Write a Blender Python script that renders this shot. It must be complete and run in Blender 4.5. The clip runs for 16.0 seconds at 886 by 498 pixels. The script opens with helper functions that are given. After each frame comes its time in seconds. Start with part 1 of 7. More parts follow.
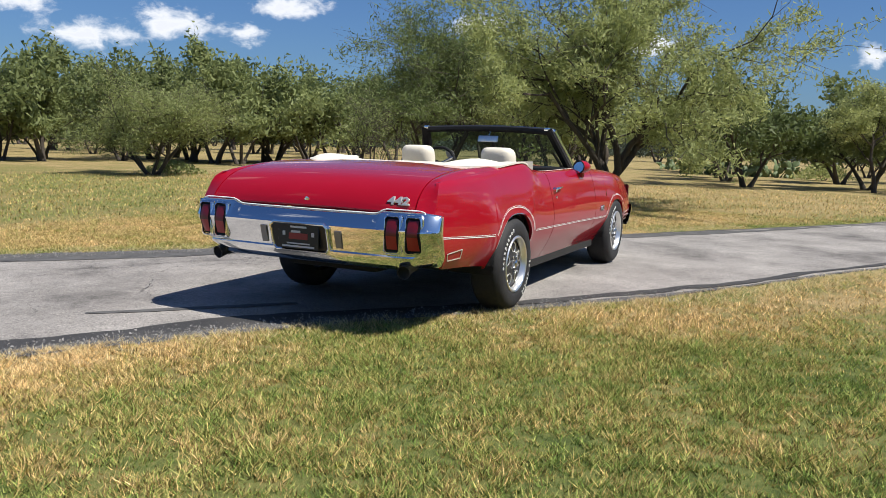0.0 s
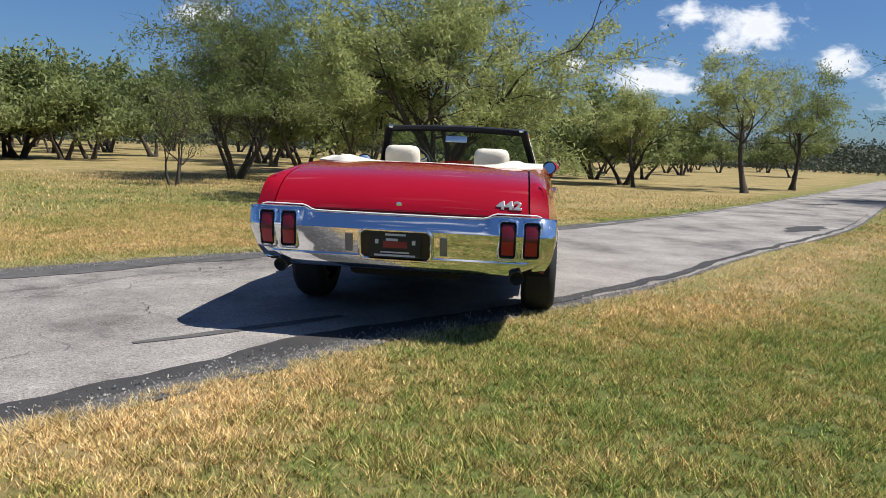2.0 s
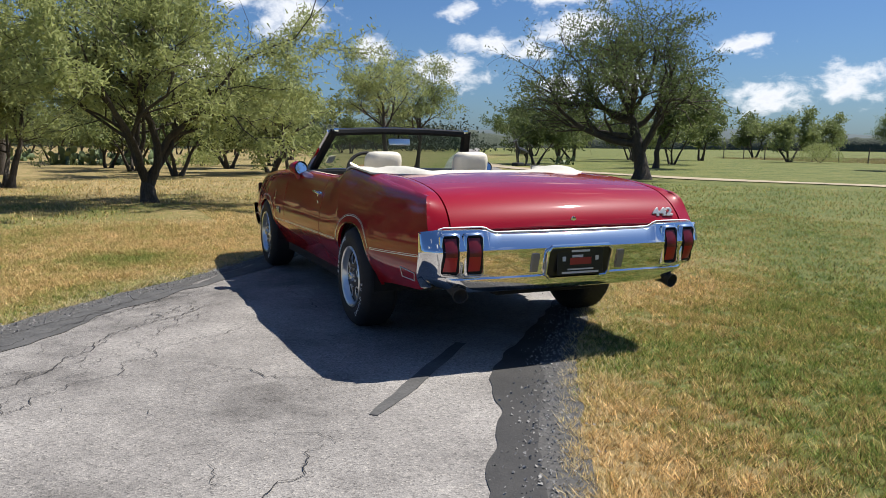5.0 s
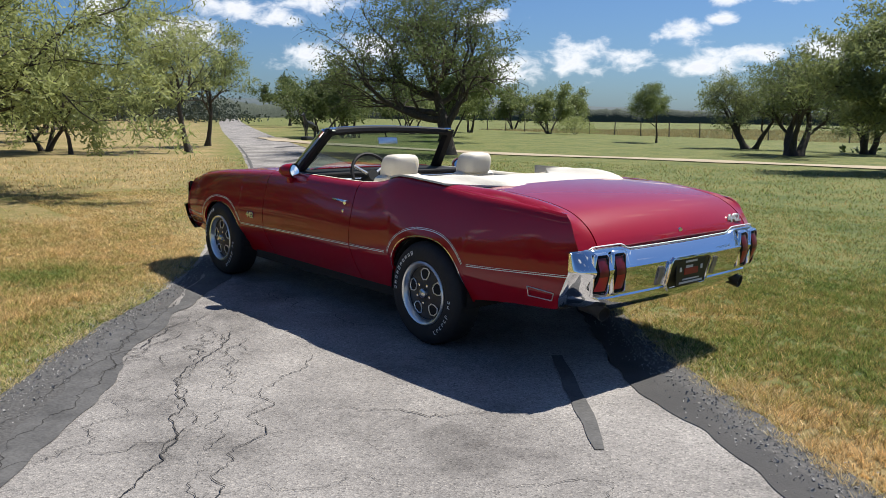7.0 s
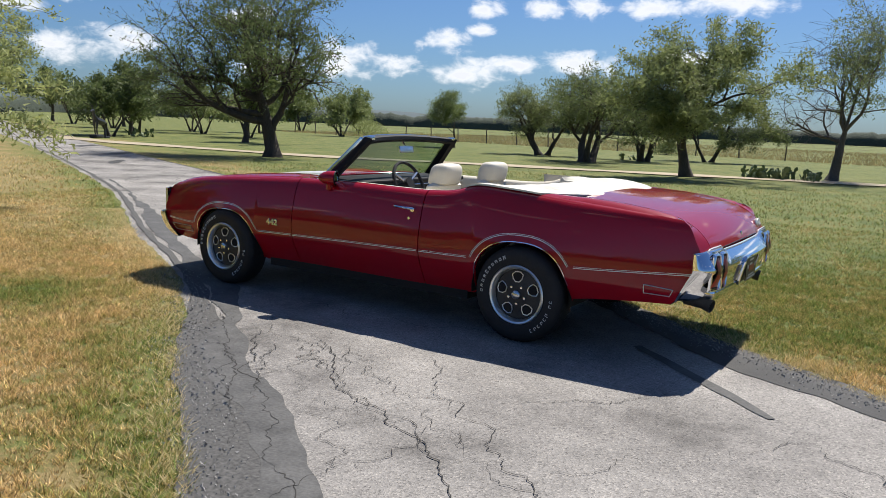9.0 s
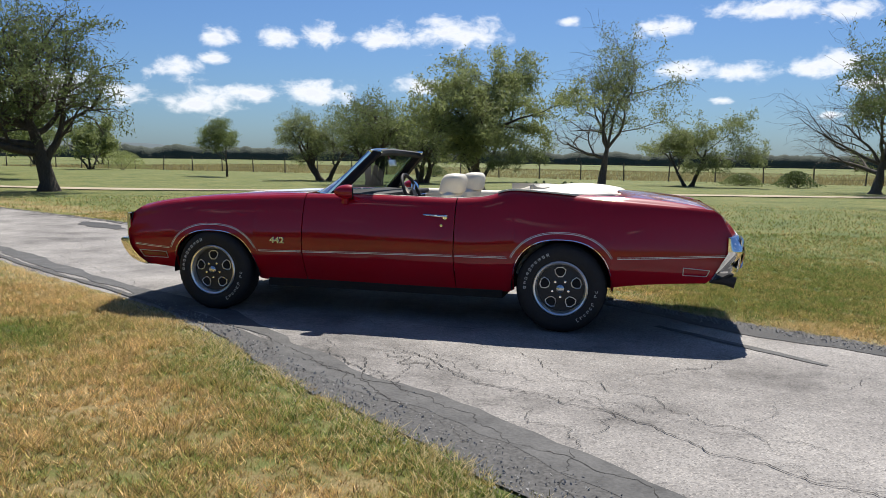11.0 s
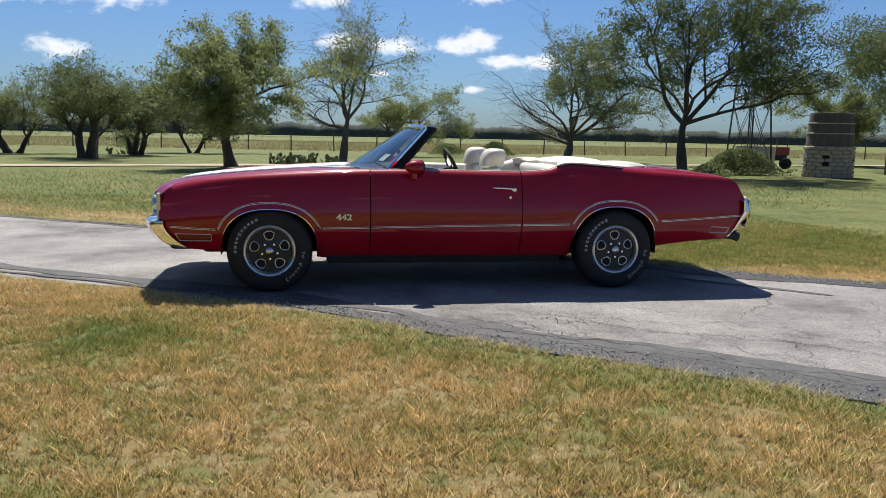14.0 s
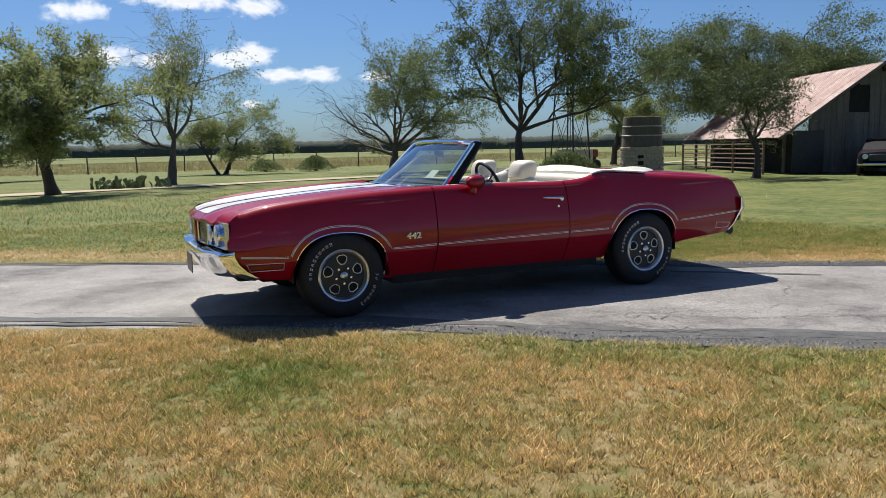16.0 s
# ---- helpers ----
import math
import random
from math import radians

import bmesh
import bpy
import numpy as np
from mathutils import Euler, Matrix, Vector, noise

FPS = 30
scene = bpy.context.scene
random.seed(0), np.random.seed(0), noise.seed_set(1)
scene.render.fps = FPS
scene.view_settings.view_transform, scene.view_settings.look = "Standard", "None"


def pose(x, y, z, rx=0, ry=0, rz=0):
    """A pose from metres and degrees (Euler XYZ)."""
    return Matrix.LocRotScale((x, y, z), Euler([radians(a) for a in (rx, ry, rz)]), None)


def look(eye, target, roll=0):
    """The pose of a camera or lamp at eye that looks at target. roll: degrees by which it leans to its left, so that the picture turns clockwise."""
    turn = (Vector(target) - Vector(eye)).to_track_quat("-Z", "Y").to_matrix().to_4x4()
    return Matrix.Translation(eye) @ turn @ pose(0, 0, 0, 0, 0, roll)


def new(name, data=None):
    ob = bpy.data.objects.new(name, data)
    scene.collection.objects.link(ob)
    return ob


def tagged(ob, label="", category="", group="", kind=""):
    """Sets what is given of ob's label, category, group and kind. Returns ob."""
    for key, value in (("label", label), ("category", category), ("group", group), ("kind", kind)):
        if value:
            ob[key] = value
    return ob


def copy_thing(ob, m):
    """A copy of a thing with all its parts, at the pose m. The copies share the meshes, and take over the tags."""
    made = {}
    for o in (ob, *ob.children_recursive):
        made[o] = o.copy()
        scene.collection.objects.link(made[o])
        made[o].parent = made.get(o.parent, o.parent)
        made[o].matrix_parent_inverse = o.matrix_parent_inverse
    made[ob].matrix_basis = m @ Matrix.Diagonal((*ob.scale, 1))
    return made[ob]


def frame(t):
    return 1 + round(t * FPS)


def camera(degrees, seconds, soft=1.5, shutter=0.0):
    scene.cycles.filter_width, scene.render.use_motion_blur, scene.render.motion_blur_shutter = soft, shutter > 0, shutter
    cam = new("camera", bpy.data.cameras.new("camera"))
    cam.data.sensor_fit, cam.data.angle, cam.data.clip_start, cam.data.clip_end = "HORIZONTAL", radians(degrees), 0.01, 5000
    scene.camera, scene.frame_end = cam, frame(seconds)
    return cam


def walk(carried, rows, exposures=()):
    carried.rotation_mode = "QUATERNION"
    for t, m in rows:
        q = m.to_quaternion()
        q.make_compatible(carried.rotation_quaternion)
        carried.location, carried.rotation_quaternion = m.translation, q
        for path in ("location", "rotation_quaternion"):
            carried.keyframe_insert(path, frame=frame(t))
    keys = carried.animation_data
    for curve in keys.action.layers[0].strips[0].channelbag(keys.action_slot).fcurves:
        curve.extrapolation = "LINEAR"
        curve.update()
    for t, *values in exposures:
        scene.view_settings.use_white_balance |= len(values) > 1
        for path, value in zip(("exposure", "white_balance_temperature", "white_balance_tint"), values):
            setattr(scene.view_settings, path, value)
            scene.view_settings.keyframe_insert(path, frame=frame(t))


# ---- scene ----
cam = camera(58.3, 16.0, 0.8)
PATH = [
    (0, (-5.271, -2.933, 1.168), (-3.49, -2.062, 0.905), 1.8),
    (0.5, (-5.537, -2.451, 1.182), (-3.694, -1.716, 0.931), 2.2),
    (1, (-5.624, -1.926, 1.152), (-3.726, -1.344, 0.912), 2.3),
    (1.5, (-5.741, -1.387, 1.123), (-3.799, -0.973, 0.881), 2.2),
    (2, (-5.775, -0.833, 1.136), (-3.806, -0.589, 0.885), 2.4),
    (2.5, (-5.735, -0.271, 1.161), (-3.753, -0.194, 0.899), 2.1),
    (3, (-5.69, 0.304, 1.177), (-3.71, 0.209, 0.912), 2.1),
    (3.5, (-5.581, 0.862, 1.141), (-3.616, 0.594, 0.886), 2.4),
    (4, (-5.463, 1.407, 1.144), (-3.527, 0.963, 0.907), 2.1),
    (4.5, (-5.299, 1.958, 1.169), (-3.414, 1.332, 0.936), 1.3),
    (5, (-5.024, 2.463, 1.216), (-3.207, 1.67, 0.953), 0.6),
    (7.5, (-3.476, 4.475, 1.482), (-2.09, 3.07, 1.162), 1.2),
    (8, (-3.182, 4.904, 1.506), (-1.905, 3.395, 1.203), 1.5),
    (8.5, (-2.785, 5.257, 1.486), (-1.623, 3.657, 1.186), 1.8),
    (9, (-2.385, 5.653, 1.451), (-1.329, 3.983, 1.141), 2.4),
    (9.5, (-2.006, 5.957, 1.378), (-1.058, 4.222, 1.077), 2.4),
    (10, (-1.551, 6.178, 1.339), (-0.752, 4.362, 1.087), 1.8),
    (12.5, (0.962, 7.338, 1.189), (1.007, 5.353, 0.946), 1.7),
    (13, (1.498, 7.346, 1.207), (1.399, 5.365, 0.951), 2.2),
    (13.5, (1.977, 7.25, 1.242), (1.761, 5.281, 0.967), 2.1),
    (14, (2.51, 7.229, 1.259), (2.187, 5.276, 0.975), 1.1),
    (14.5, (3.083, 7.117, 1.273), (2.633, 5.189, 0.988), 0.1),
    (15, (3.621, 6.982, 1.256), (3.039, 5.087, 0.989), -1.0),
    (15.5, (4.144, 6.857, 1.27), (3.424, 5.009, 1.013), -1.4),
    (16, (4.625, 6.666, 1.286), (3.803, 4.861, 1.031), -1.2),
]
walk(cam, [(t, look(eye, target, roll)) for t, eye, target, roll in PATH])

# ---- sky, sun and exposure ----
SUN_EL, SUN_AZ = radians(57.5), radians(180.0)
CLOUD_HI = 19.0
world = bpy.data.worlds.new("sky")
scene.world = world
world.use_nodes = True
wn, wl = world.node_tree.nodes, world.node_tree.links
wn.clear()


def wnode(kind, **kw):
    n = wn.new(kind)
    for k, v in kw.items():
        n.inputs[k].default_value = v
    return n


sky = wn.new("ShaderNodeTexSky")
sky.sky_type, sky.sun_disc = "NISHITA", False
sky.sun_elevation, sky.sun_rotation = SUN_EL, SUN_AZ
sky.air_density, sky.dust_density, sky.ozone_density = 1.0, 0.8, 2.0
coord = wn.new("ShaderNodeTexCoord")
sep = wn.new("ShaderNodeSeparateXYZ")
wl.new(coord.outputs["Generated"], sep.inputs[0])
lift = wn.new("ShaderNodeMath")
lift.operation = "MAXIMUM"
lift.inputs[1].default_value = 0.015
wl.new(sep.outputs["Z"], lift.inputs[0])
add = wn.new("ShaderNodeMath")
add.operation = "ADD"
add.inputs[1].default_value = 0.30
wl.new(lift.outputs[0], add.inputs[0])
plane = []
for ax in "XY":
    d = wn.new("ShaderNodeMath")
    d.operation = "DIVIDE"
    wl.new(sep.outputs[ax], d.inputs[0])
    wl.new(add.outputs[0], d.inputs[1])
    plane.append(d)
comb = wn.new("ShaderNodeCombineXYZ")
wl.new(plane[0].outputs[0], comb.inputs[0])
wl.new(plane[1].outputs[0], comb.inputs[1])
puff = wnode("ShaderNodeTexNoise", Scale=4.4, Detail=8.0, Roughness=0.5, Distortion=0.1)
wl.new(comb.outputs[0], puff.inputs["Vector"])


def wmath(op, a, b=None, c=None):
    n = wn.new("ShaderNodeMath")
    n.operation = op
    for k, v in enumerate((a, b, c)):
        if v is None:
            continue
        if isinstance(v, (int, float)):
            n.inputs[k].default_value = v
        else:
            wl.new(v, n.inputs[k])
    return n.outputs[0]


# fair-weather clouds low in the sky: bearing, height, half width and half height in degrees
CLOUDS = (
    (-110, 5.0, 1.4, 0.4), (-105.5, 5.2, 2.0, 0.5), (-103.6, 5.1, 2.0, 0.5), (-101.9, 6.5, 1.7, 0.8), (-101.9, 9.7, 2.4, 0.7), (-101.3, 3.2, 0.9, 0.3),
    (-99.9, 6.3, 1.7, 0.8), (-97.2, 10.0, 3.8, 0.7), (-96.2, 6.0, 2.6, 0.7), (-94.8, 4.2, 0.8, 0.25), (-92.4, 6.2, 2.4, 0.7), (-90.6, 9.1, 2.0, 0.8),
    (-84.3, 9.6, 0.8, 0.3), (-76.0, 8.7, 3.7, 1.2), (-73.6, 5.0, 1.7, 0.7), (-71.2, 8.2, 2.2, 0.7), (-67.0, 8.4, 1.6, 0.8), (-66.3, 4.5, 3.0, 0.8),
    (-64.0, 8.1, 1.6, 0.7), (-62.4, 4.3, 2.0, 0.7), (-60.0, 8.0, 1.3, 0.7), (-59.8, 6.6, 1.1, 0.5), (-58.8, 3.6, 2.6, 0.9), (-57.4, 5.7, 2.0, 0.8),
    (-53.9, 4.0, 1.8, 0.8), (-50.3, 4.0, 2.4, 1.2), (-45.4, 3.2, 2.9, 1.2), (-44.0, 6.7, 2.0, 0.7), (-36.0, 4.6, 2.4, 0.9), (-32.4, 8.0, 3.2, 1.2),
    (-32.1, 3.9, 2.9, 1.0), (-31.3, 10.2, 4.0, 0.9), (-29.4, 6.5, 2.0, 0.7), (-26.8, 6.9, 2.8, 0.9), (-24.4, 9.1, 1.6, 0.7), (-23.4, 5.2, 3.2, 1.3),
    (-18.6, 6.4, 1.8, 0.9), (-13.0, 8.4, 2.8, 1.5), (-9.0, 9.5, 1.8, 0.8), (-7.4, 5.2, 3.2, 1.1), (-1.4, 6.2, 1.0, 0.7), (12.0, 7.0, 2.0, 0.8),
    (24.0, 8.2, 2.4, 0.8), (37.3, 8.9, 2.9, 0.8), (40.5, 7.0, 2.0, 0.7), (45.0, 7.3, 2.8, 1.0), (50.0, 6.2, 3.1, 0.9), (53.9, 7.9, 2.4, 0.8), (47.0, 9.8, 2.6, 0.6))
nearest = None
for az_, el_, hw_, hh_ in CLOUDS:
    mp = wn.new("ShaderNodeMapping")
    mp.vector_type = "TEXTURE"
    mp.inputs["Rotation"].default_value = (0, radians(-el_), radians(az_))
    mp.inputs["Scale"].default_value = (50.0, radians(hw_) * 1.05, radians(hh_) * 1.15)
    wl.new(coord.outputs["Generated"], mp.inputs["Vector"])
    ln_ = wn.new("ShaderNodeVectorMath")
    ln_.operation = "LENGTH"
    wl.new(mp.outputs[0], ln_.inputs[0])
    nearest = ln_.outputs["Value"] if nearest is None else wmath("SMOOTH_MIN", nearest, ln_.outputs["Value"], 0.12)
wide_ = wn.new("ShaderNodeMapping")
wide_.inputs["Scale"].default_value = (1.0, 1.0, 1.7)
wl.new(coord.outputs["Generated"], wide_.inputs["Vector"])
billow = wnode("ShaderNodeTexNoise", Scale=34.0, Detail=9.0, Roughness=0.60, Distortion=0.25)
wl.new(wide_.outputs[0], billow.inputs["Vector"])
body = wmath("MULTIPLY_ADD", billow.outputs["Fac"], 2.6, -1.3)
body = wmath("ADD", wmath("SUBTRACT", 0.95, nearest), body)
over = wmath("MULTIPLY", wmath("SUBTRACT", puff.outputs["Fac"], 0.60), 6.0)
high = wn.new("ShaderNodeMapRange")
for k, v in (("From Min", 0.20), ("From Max", 0.32), ("To Min", -3.0), ("To Max", 0.0)):
    high.inputs[k].default_value = v
wl.new(sep.outputs["Z"], high.inputs["Value"])
body = wmath("MAXIMUM", body, wmath("ADD", over, high.outputs[0]))
cover = wn.new("ShaderNodeMapRange")
cover.interpolation_type = "SMOOTHSTEP"
cover.inputs["From Min"].default_value, cover.inputs["From Max"].default_value, cover.inputs["To Max"].default_value = -0.12, 0.85, 0.95
wl.new(body, cover.inputs["Value"])
cloud = wn.new("ShaderNodeValToRGB")
cloud.color_ramp.elements[0].position, cloud.color_ramp.elements[1].position = 0.25, 0.95
cloud.color_ramp.elements[0].color, cloud.color_ramp.elements[1].color = (CLOUD_HI, CLOUD_HI * 1.01, CLOUD_HI * 1.03, 1), (CLOUD_HI * 0.80, CLOUD_HI * 0.82, CLOUD_HI * 0.87, 1)
wl.new(body, cloud.inputs[0])
mix = wn.new("ShaderNodeMix")
mix.data_type = "RGBA"
wl.new(cover.outputs[0], mix.inputs["Factor"])
blue = wn.new("ShaderNodeMix")
blue.data_type, blue.blend_type = "RGBA", "MULTIPLY"
blue.inputs["Factor"].default_value = 1.0
blue.inputs["B"].default_value = (0.70, 1.02, 1.50, 1)
wl.new(sky.outputs[0], blue.inputs["A"])
wl.new(blue.outputs["Result"], mix.inputs["A"])
wl.new(cloud.outputs[0], mix.inputs["B"])
back = wnode("ShaderNodeBackground", Strength=0.045)
wl.new(mix.outputs["Result"], back.inputs[0])
wout = wn.new("ShaderNodeOutputWorld")
wl.new(back.outputs[0], wout.inputs[0])

sun_data = bpy.data.lights.new("sun", "SUN")
sun_data.energy, sun_data.angle, sun_data.color = 5.0, radians(0.53), (1.0, 0.95, 0.87)
sun = new("sun", sun_data)
sun.matrix_world = look((0, -31.85, 50), (0, 0, 0))
scene.view_settings.exposure = 0.46

# ---- materials ----
def material(name, base, rough=0.6, metal=0.0, coat=0.0, spec=0.5):
    m = bpy.data.materials.new(name)
    m.use_nodes = True
    b = m.node_tree.nodes["Principled BSDF"]
    b.inputs["Base Color"].default_value = (*base, 1)
    b.inputs["Roughness"].default_value, b.inputs["Metallic"].default_value = rough, metal
    b.inputs["Coat Weight"].default_value, b.inputs["Coat Roughness"].default_value = coat, 0.03
    b.inputs["Specular IOR Level"].default_value = spec
    return m


def node(m, kind, links=(), **values):
    """A node in material m; links: (input, other node, its output)."""
    n = m.node_tree.nodes.new(kind)
    for k, v in values.items():
        if k[0].islower():
            setattr(n, k, v)
        else:
            n.inputs[k.replace("_", " ")].default_value = v
    for inp, other, out in links:
        m.node_tree.links.new(other.outputs[out], n.inputs[inp])
    return n


def link(m, a, out, b, inp):
    m.node_tree.links.new(a.outputs[out], b.inputs[inp])


def bsdf(m):
    return m.node_tree.nodes["Principled BSDF"]


def ramp(m, src, out, stops):
    r = node(m, "ShaderNodeValToRGB", [(0, src, out)])
    e = r.color_ramp.elements
    while len(e) < len(stops):
        e.new(0.5)
    for el, (p, c) in zip(e, stops):
        el.position, el.color = p, (*c, 1)
    return r


def place_of(m):
    return node(m, "ShaderNodeTexCoord")


def mottled(name, stops, scale, rough=0.7, bump=0.2, fine=60.0, metal=0.0, stretch=None, dist=0.01):
    """A surface with large stains and fine grain."""
    m = material(name, stops[0][1], rough, metal)
    c = place_of(m)
    src, out = c, "Object"
    if stretch:
        mp = node(m, "ShaderNodeMapping", [("Vector", c, "Object")])
        mp.inputs["Scale"].default_value = stretch
        src, out = mp, "Vector"
    n1 = node(m, "ShaderNodeTexNoise", [("Vector", src, out)], Scale=scale, Detail=6.0, Roughness=0.65)
    n2 = node(m, "ShaderNodeTexNoise", [("Vector", src, out)], Scale=fine, Detail=3.0)
    mx = node(m, "ShaderNodeMix", [("A", n1, "Fac"), ("B", n2, "Fac")], Factor=0.35)
    r = ramp(m, mx, "Result", stops)
    link(m, r, "Color", bsdf(m), "Base Color")
    b = node(m, "ShaderNodeBump", [("Height", n2, "Fac")], Strength=bump, Distance=dist)
    link(m, b, "Normal", bsdf(m), "Normal")
    return m


def grass_tint(m):
    """Dryness of the lawn: the worn pattern laid on the mesh, broken up at two scales, the same for soil and blades."""
    c = node(m, "ShaderNodeNewGeometry")
    big = node(m, "ShaderNodeTexNoise", [("Vector", c, "Position")], Scale=0.7, Detail=4.0, Roughness=0.6)
    mid = node(m, "ShaderNodeTexNoise", [("Vector", c, "Position")], Scale=5.0, Detail=4.0, Roughness=0.65)
    mx = node(m, "ShaderNodeMix", [("A", big, "Fac"), ("B", mid, "Fac")], Factor=0.55)
    dry = node(m, "ShaderNodeAttribute", attribute_name="dry")
    return node(m, "ShaderNodeMath", [(0, mx, "Result"), (1, dry, "Fac")], operation="ADD")


M = {}
M["red"] = material("red_paint", (0.30, 0.0026, 0.012), 0.4, 0.0, 1.0, 0.05)
bsdf(M["red"]).inputs["Coat Roughness"].default_value = 0.03
_c = place_of(M["red"])
_n = node(M["red"], "ShaderNodeTexNoise", [("Vector", _c, "Object")], Scale=3.0, Detail=4.0)
_r = ramp(M["red"], _n, "Fac", [(0.3, (0.29, 0.0023, 0.0105)), (0.7, (0.315, 0.0026, 0.0125))])
link(M["red"], _r, "Color", bsdf(M["red"]), "Base Color")
M["white_paint"] = material("white_paint", (0.88, 0.87, 0.85), 0.35, 0.0, 0.8)
M["chrome"] = material("chrome", (0.86, 0.87, 0.88), 0.06, 1.0)
_c = place_of(M["chrome"])
_n = node(M["chrome"], "ShaderNodeTexNoise", [("Vector", _c, "Object")], Scale=9.0, Detail=3.0)
_b = node(M["chrome"], "ShaderNodeBump", [("Height", _n, "Fac")], Strength=0.008, Distance=0.01)
link(M["chrome"], _b, "Normal", bsdf(M["chrome"]), "Normal")
M["steel"] = material("satin_steel", (0.55, 0.56, 0.57), 0.25, 1.0)
M["alloy"] = material("bright_alloy", (0.82, 0.82, 0.80), 0.28, 0.9)
M["dark_metal"] = mottled("dark_metal", [(0.3, (0.015, 0.015, 0.016)), (0.7, (0.04, 0.038, 0.036))], 8, 0.5)
M["black"] = mottled("black_vinyl", [(0.3, (0.008, 0.008, 0.009)), (0.7, (0.014, 0.014, 0.015))], 20, 0.6, 0.1)
bsdf(M["black"]).inputs["Specular IOR Level"].default_value = 0.22
M["under"] = mottled("underbody", [(0.3, (0.006, 0.006, 0.006)), (0.7, (0.02, 0.018, 0.016))], 5, 0.9)
M["rubber"] = mottled("tyre_rubber", [(0.3, (0.010, 0.010, 0.011)), (0.7, (0.022, 0.021, 0.021))], 12, 0.75, 0.15)
M["letter"] = material("tyre_letter_white", (0.72, 0.71, 0.68), 0.7)
M["cream"] = mottled("cream_vinyl", [(0.3, (0.66, 0.60, 0.49)), (0.7, (0.74, 0.69, 0.58))], 6, 0.5, 0.15, 90)
M["lamp_red"] = material("red_lens", (0.36, 0.008, 0.014), 0.3, 0.0, 0.25)
M["lamp_dark"] = material("dark_lens", (0.12, 0.005, 0.010), 0.3, 0.0, 0.25)
M["reflector"] = material("grey_lens", (0.22, 0.20, 0.19), 0.25, 0.0, 0.6)
M["amber"] = material("amber_lens", (0.26, 0.06, 0.02), 0.25, 0.0, 0.5)
M["badge"] = material("badge_silver", (0.72, 0.70, 0.64), 0.28, 0.6)
M["plate"] = material("plate_black", (0.012, 0.012, 0.014), 0.35)
M["plate_red"] = material("plate_print_red", (0.30, 0.03, 0.025), 0.4)
M["plate_white"] = material("plate_print_white", (0.6, 0.6, 0.6), 0.4)
M["glass"] = bpy.data.materials.new("clear_glass")
M["glass"].use_nodes = True
_m = M["glass"]
_m.node_tree.nodes.clear()
_o = node(_m, "ShaderNodeOutputMaterial")
_t = node(_m, "ShaderNodeBsdfTransparent", Color=(0.52, 0.64, 0.56, 1))
_g = node(_m, "ShaderNodeBsdfGlossy", Roughness=0.02)
_f = node(_m, "ShaderNodeLayerWeight", Blend=0.5)
_p = node(_m, "ShaderNodeMath", [(0, _f, "Facing")], operation="POWER")
_p.inputs[1].default_value = 2.2
_q = node(_m, "ShaderNodeMath", [(0, _p, 0)], operation="MULTIPLY_ADD")
_q.inputs[1].default_value, _q.inputs[2].default_value = 0.95, 0.02
_x = node(_m, "ShaderNodeMixShader", [(0, _q, 0), (1, _t, 0), (2, _g, 0)])
link(_m, _x, 0, _o, 0)
# opaque grey base stands in for the sky mirrored in this pane
M["pane"] = material("sky_grey_glass", (0.42, 0.41, 0.37), 0.12, 0.0, 0.6)
M["mirror"] = material("mirror_glass", (0.8, 0.82, 0.84), 0.02, 1.0)

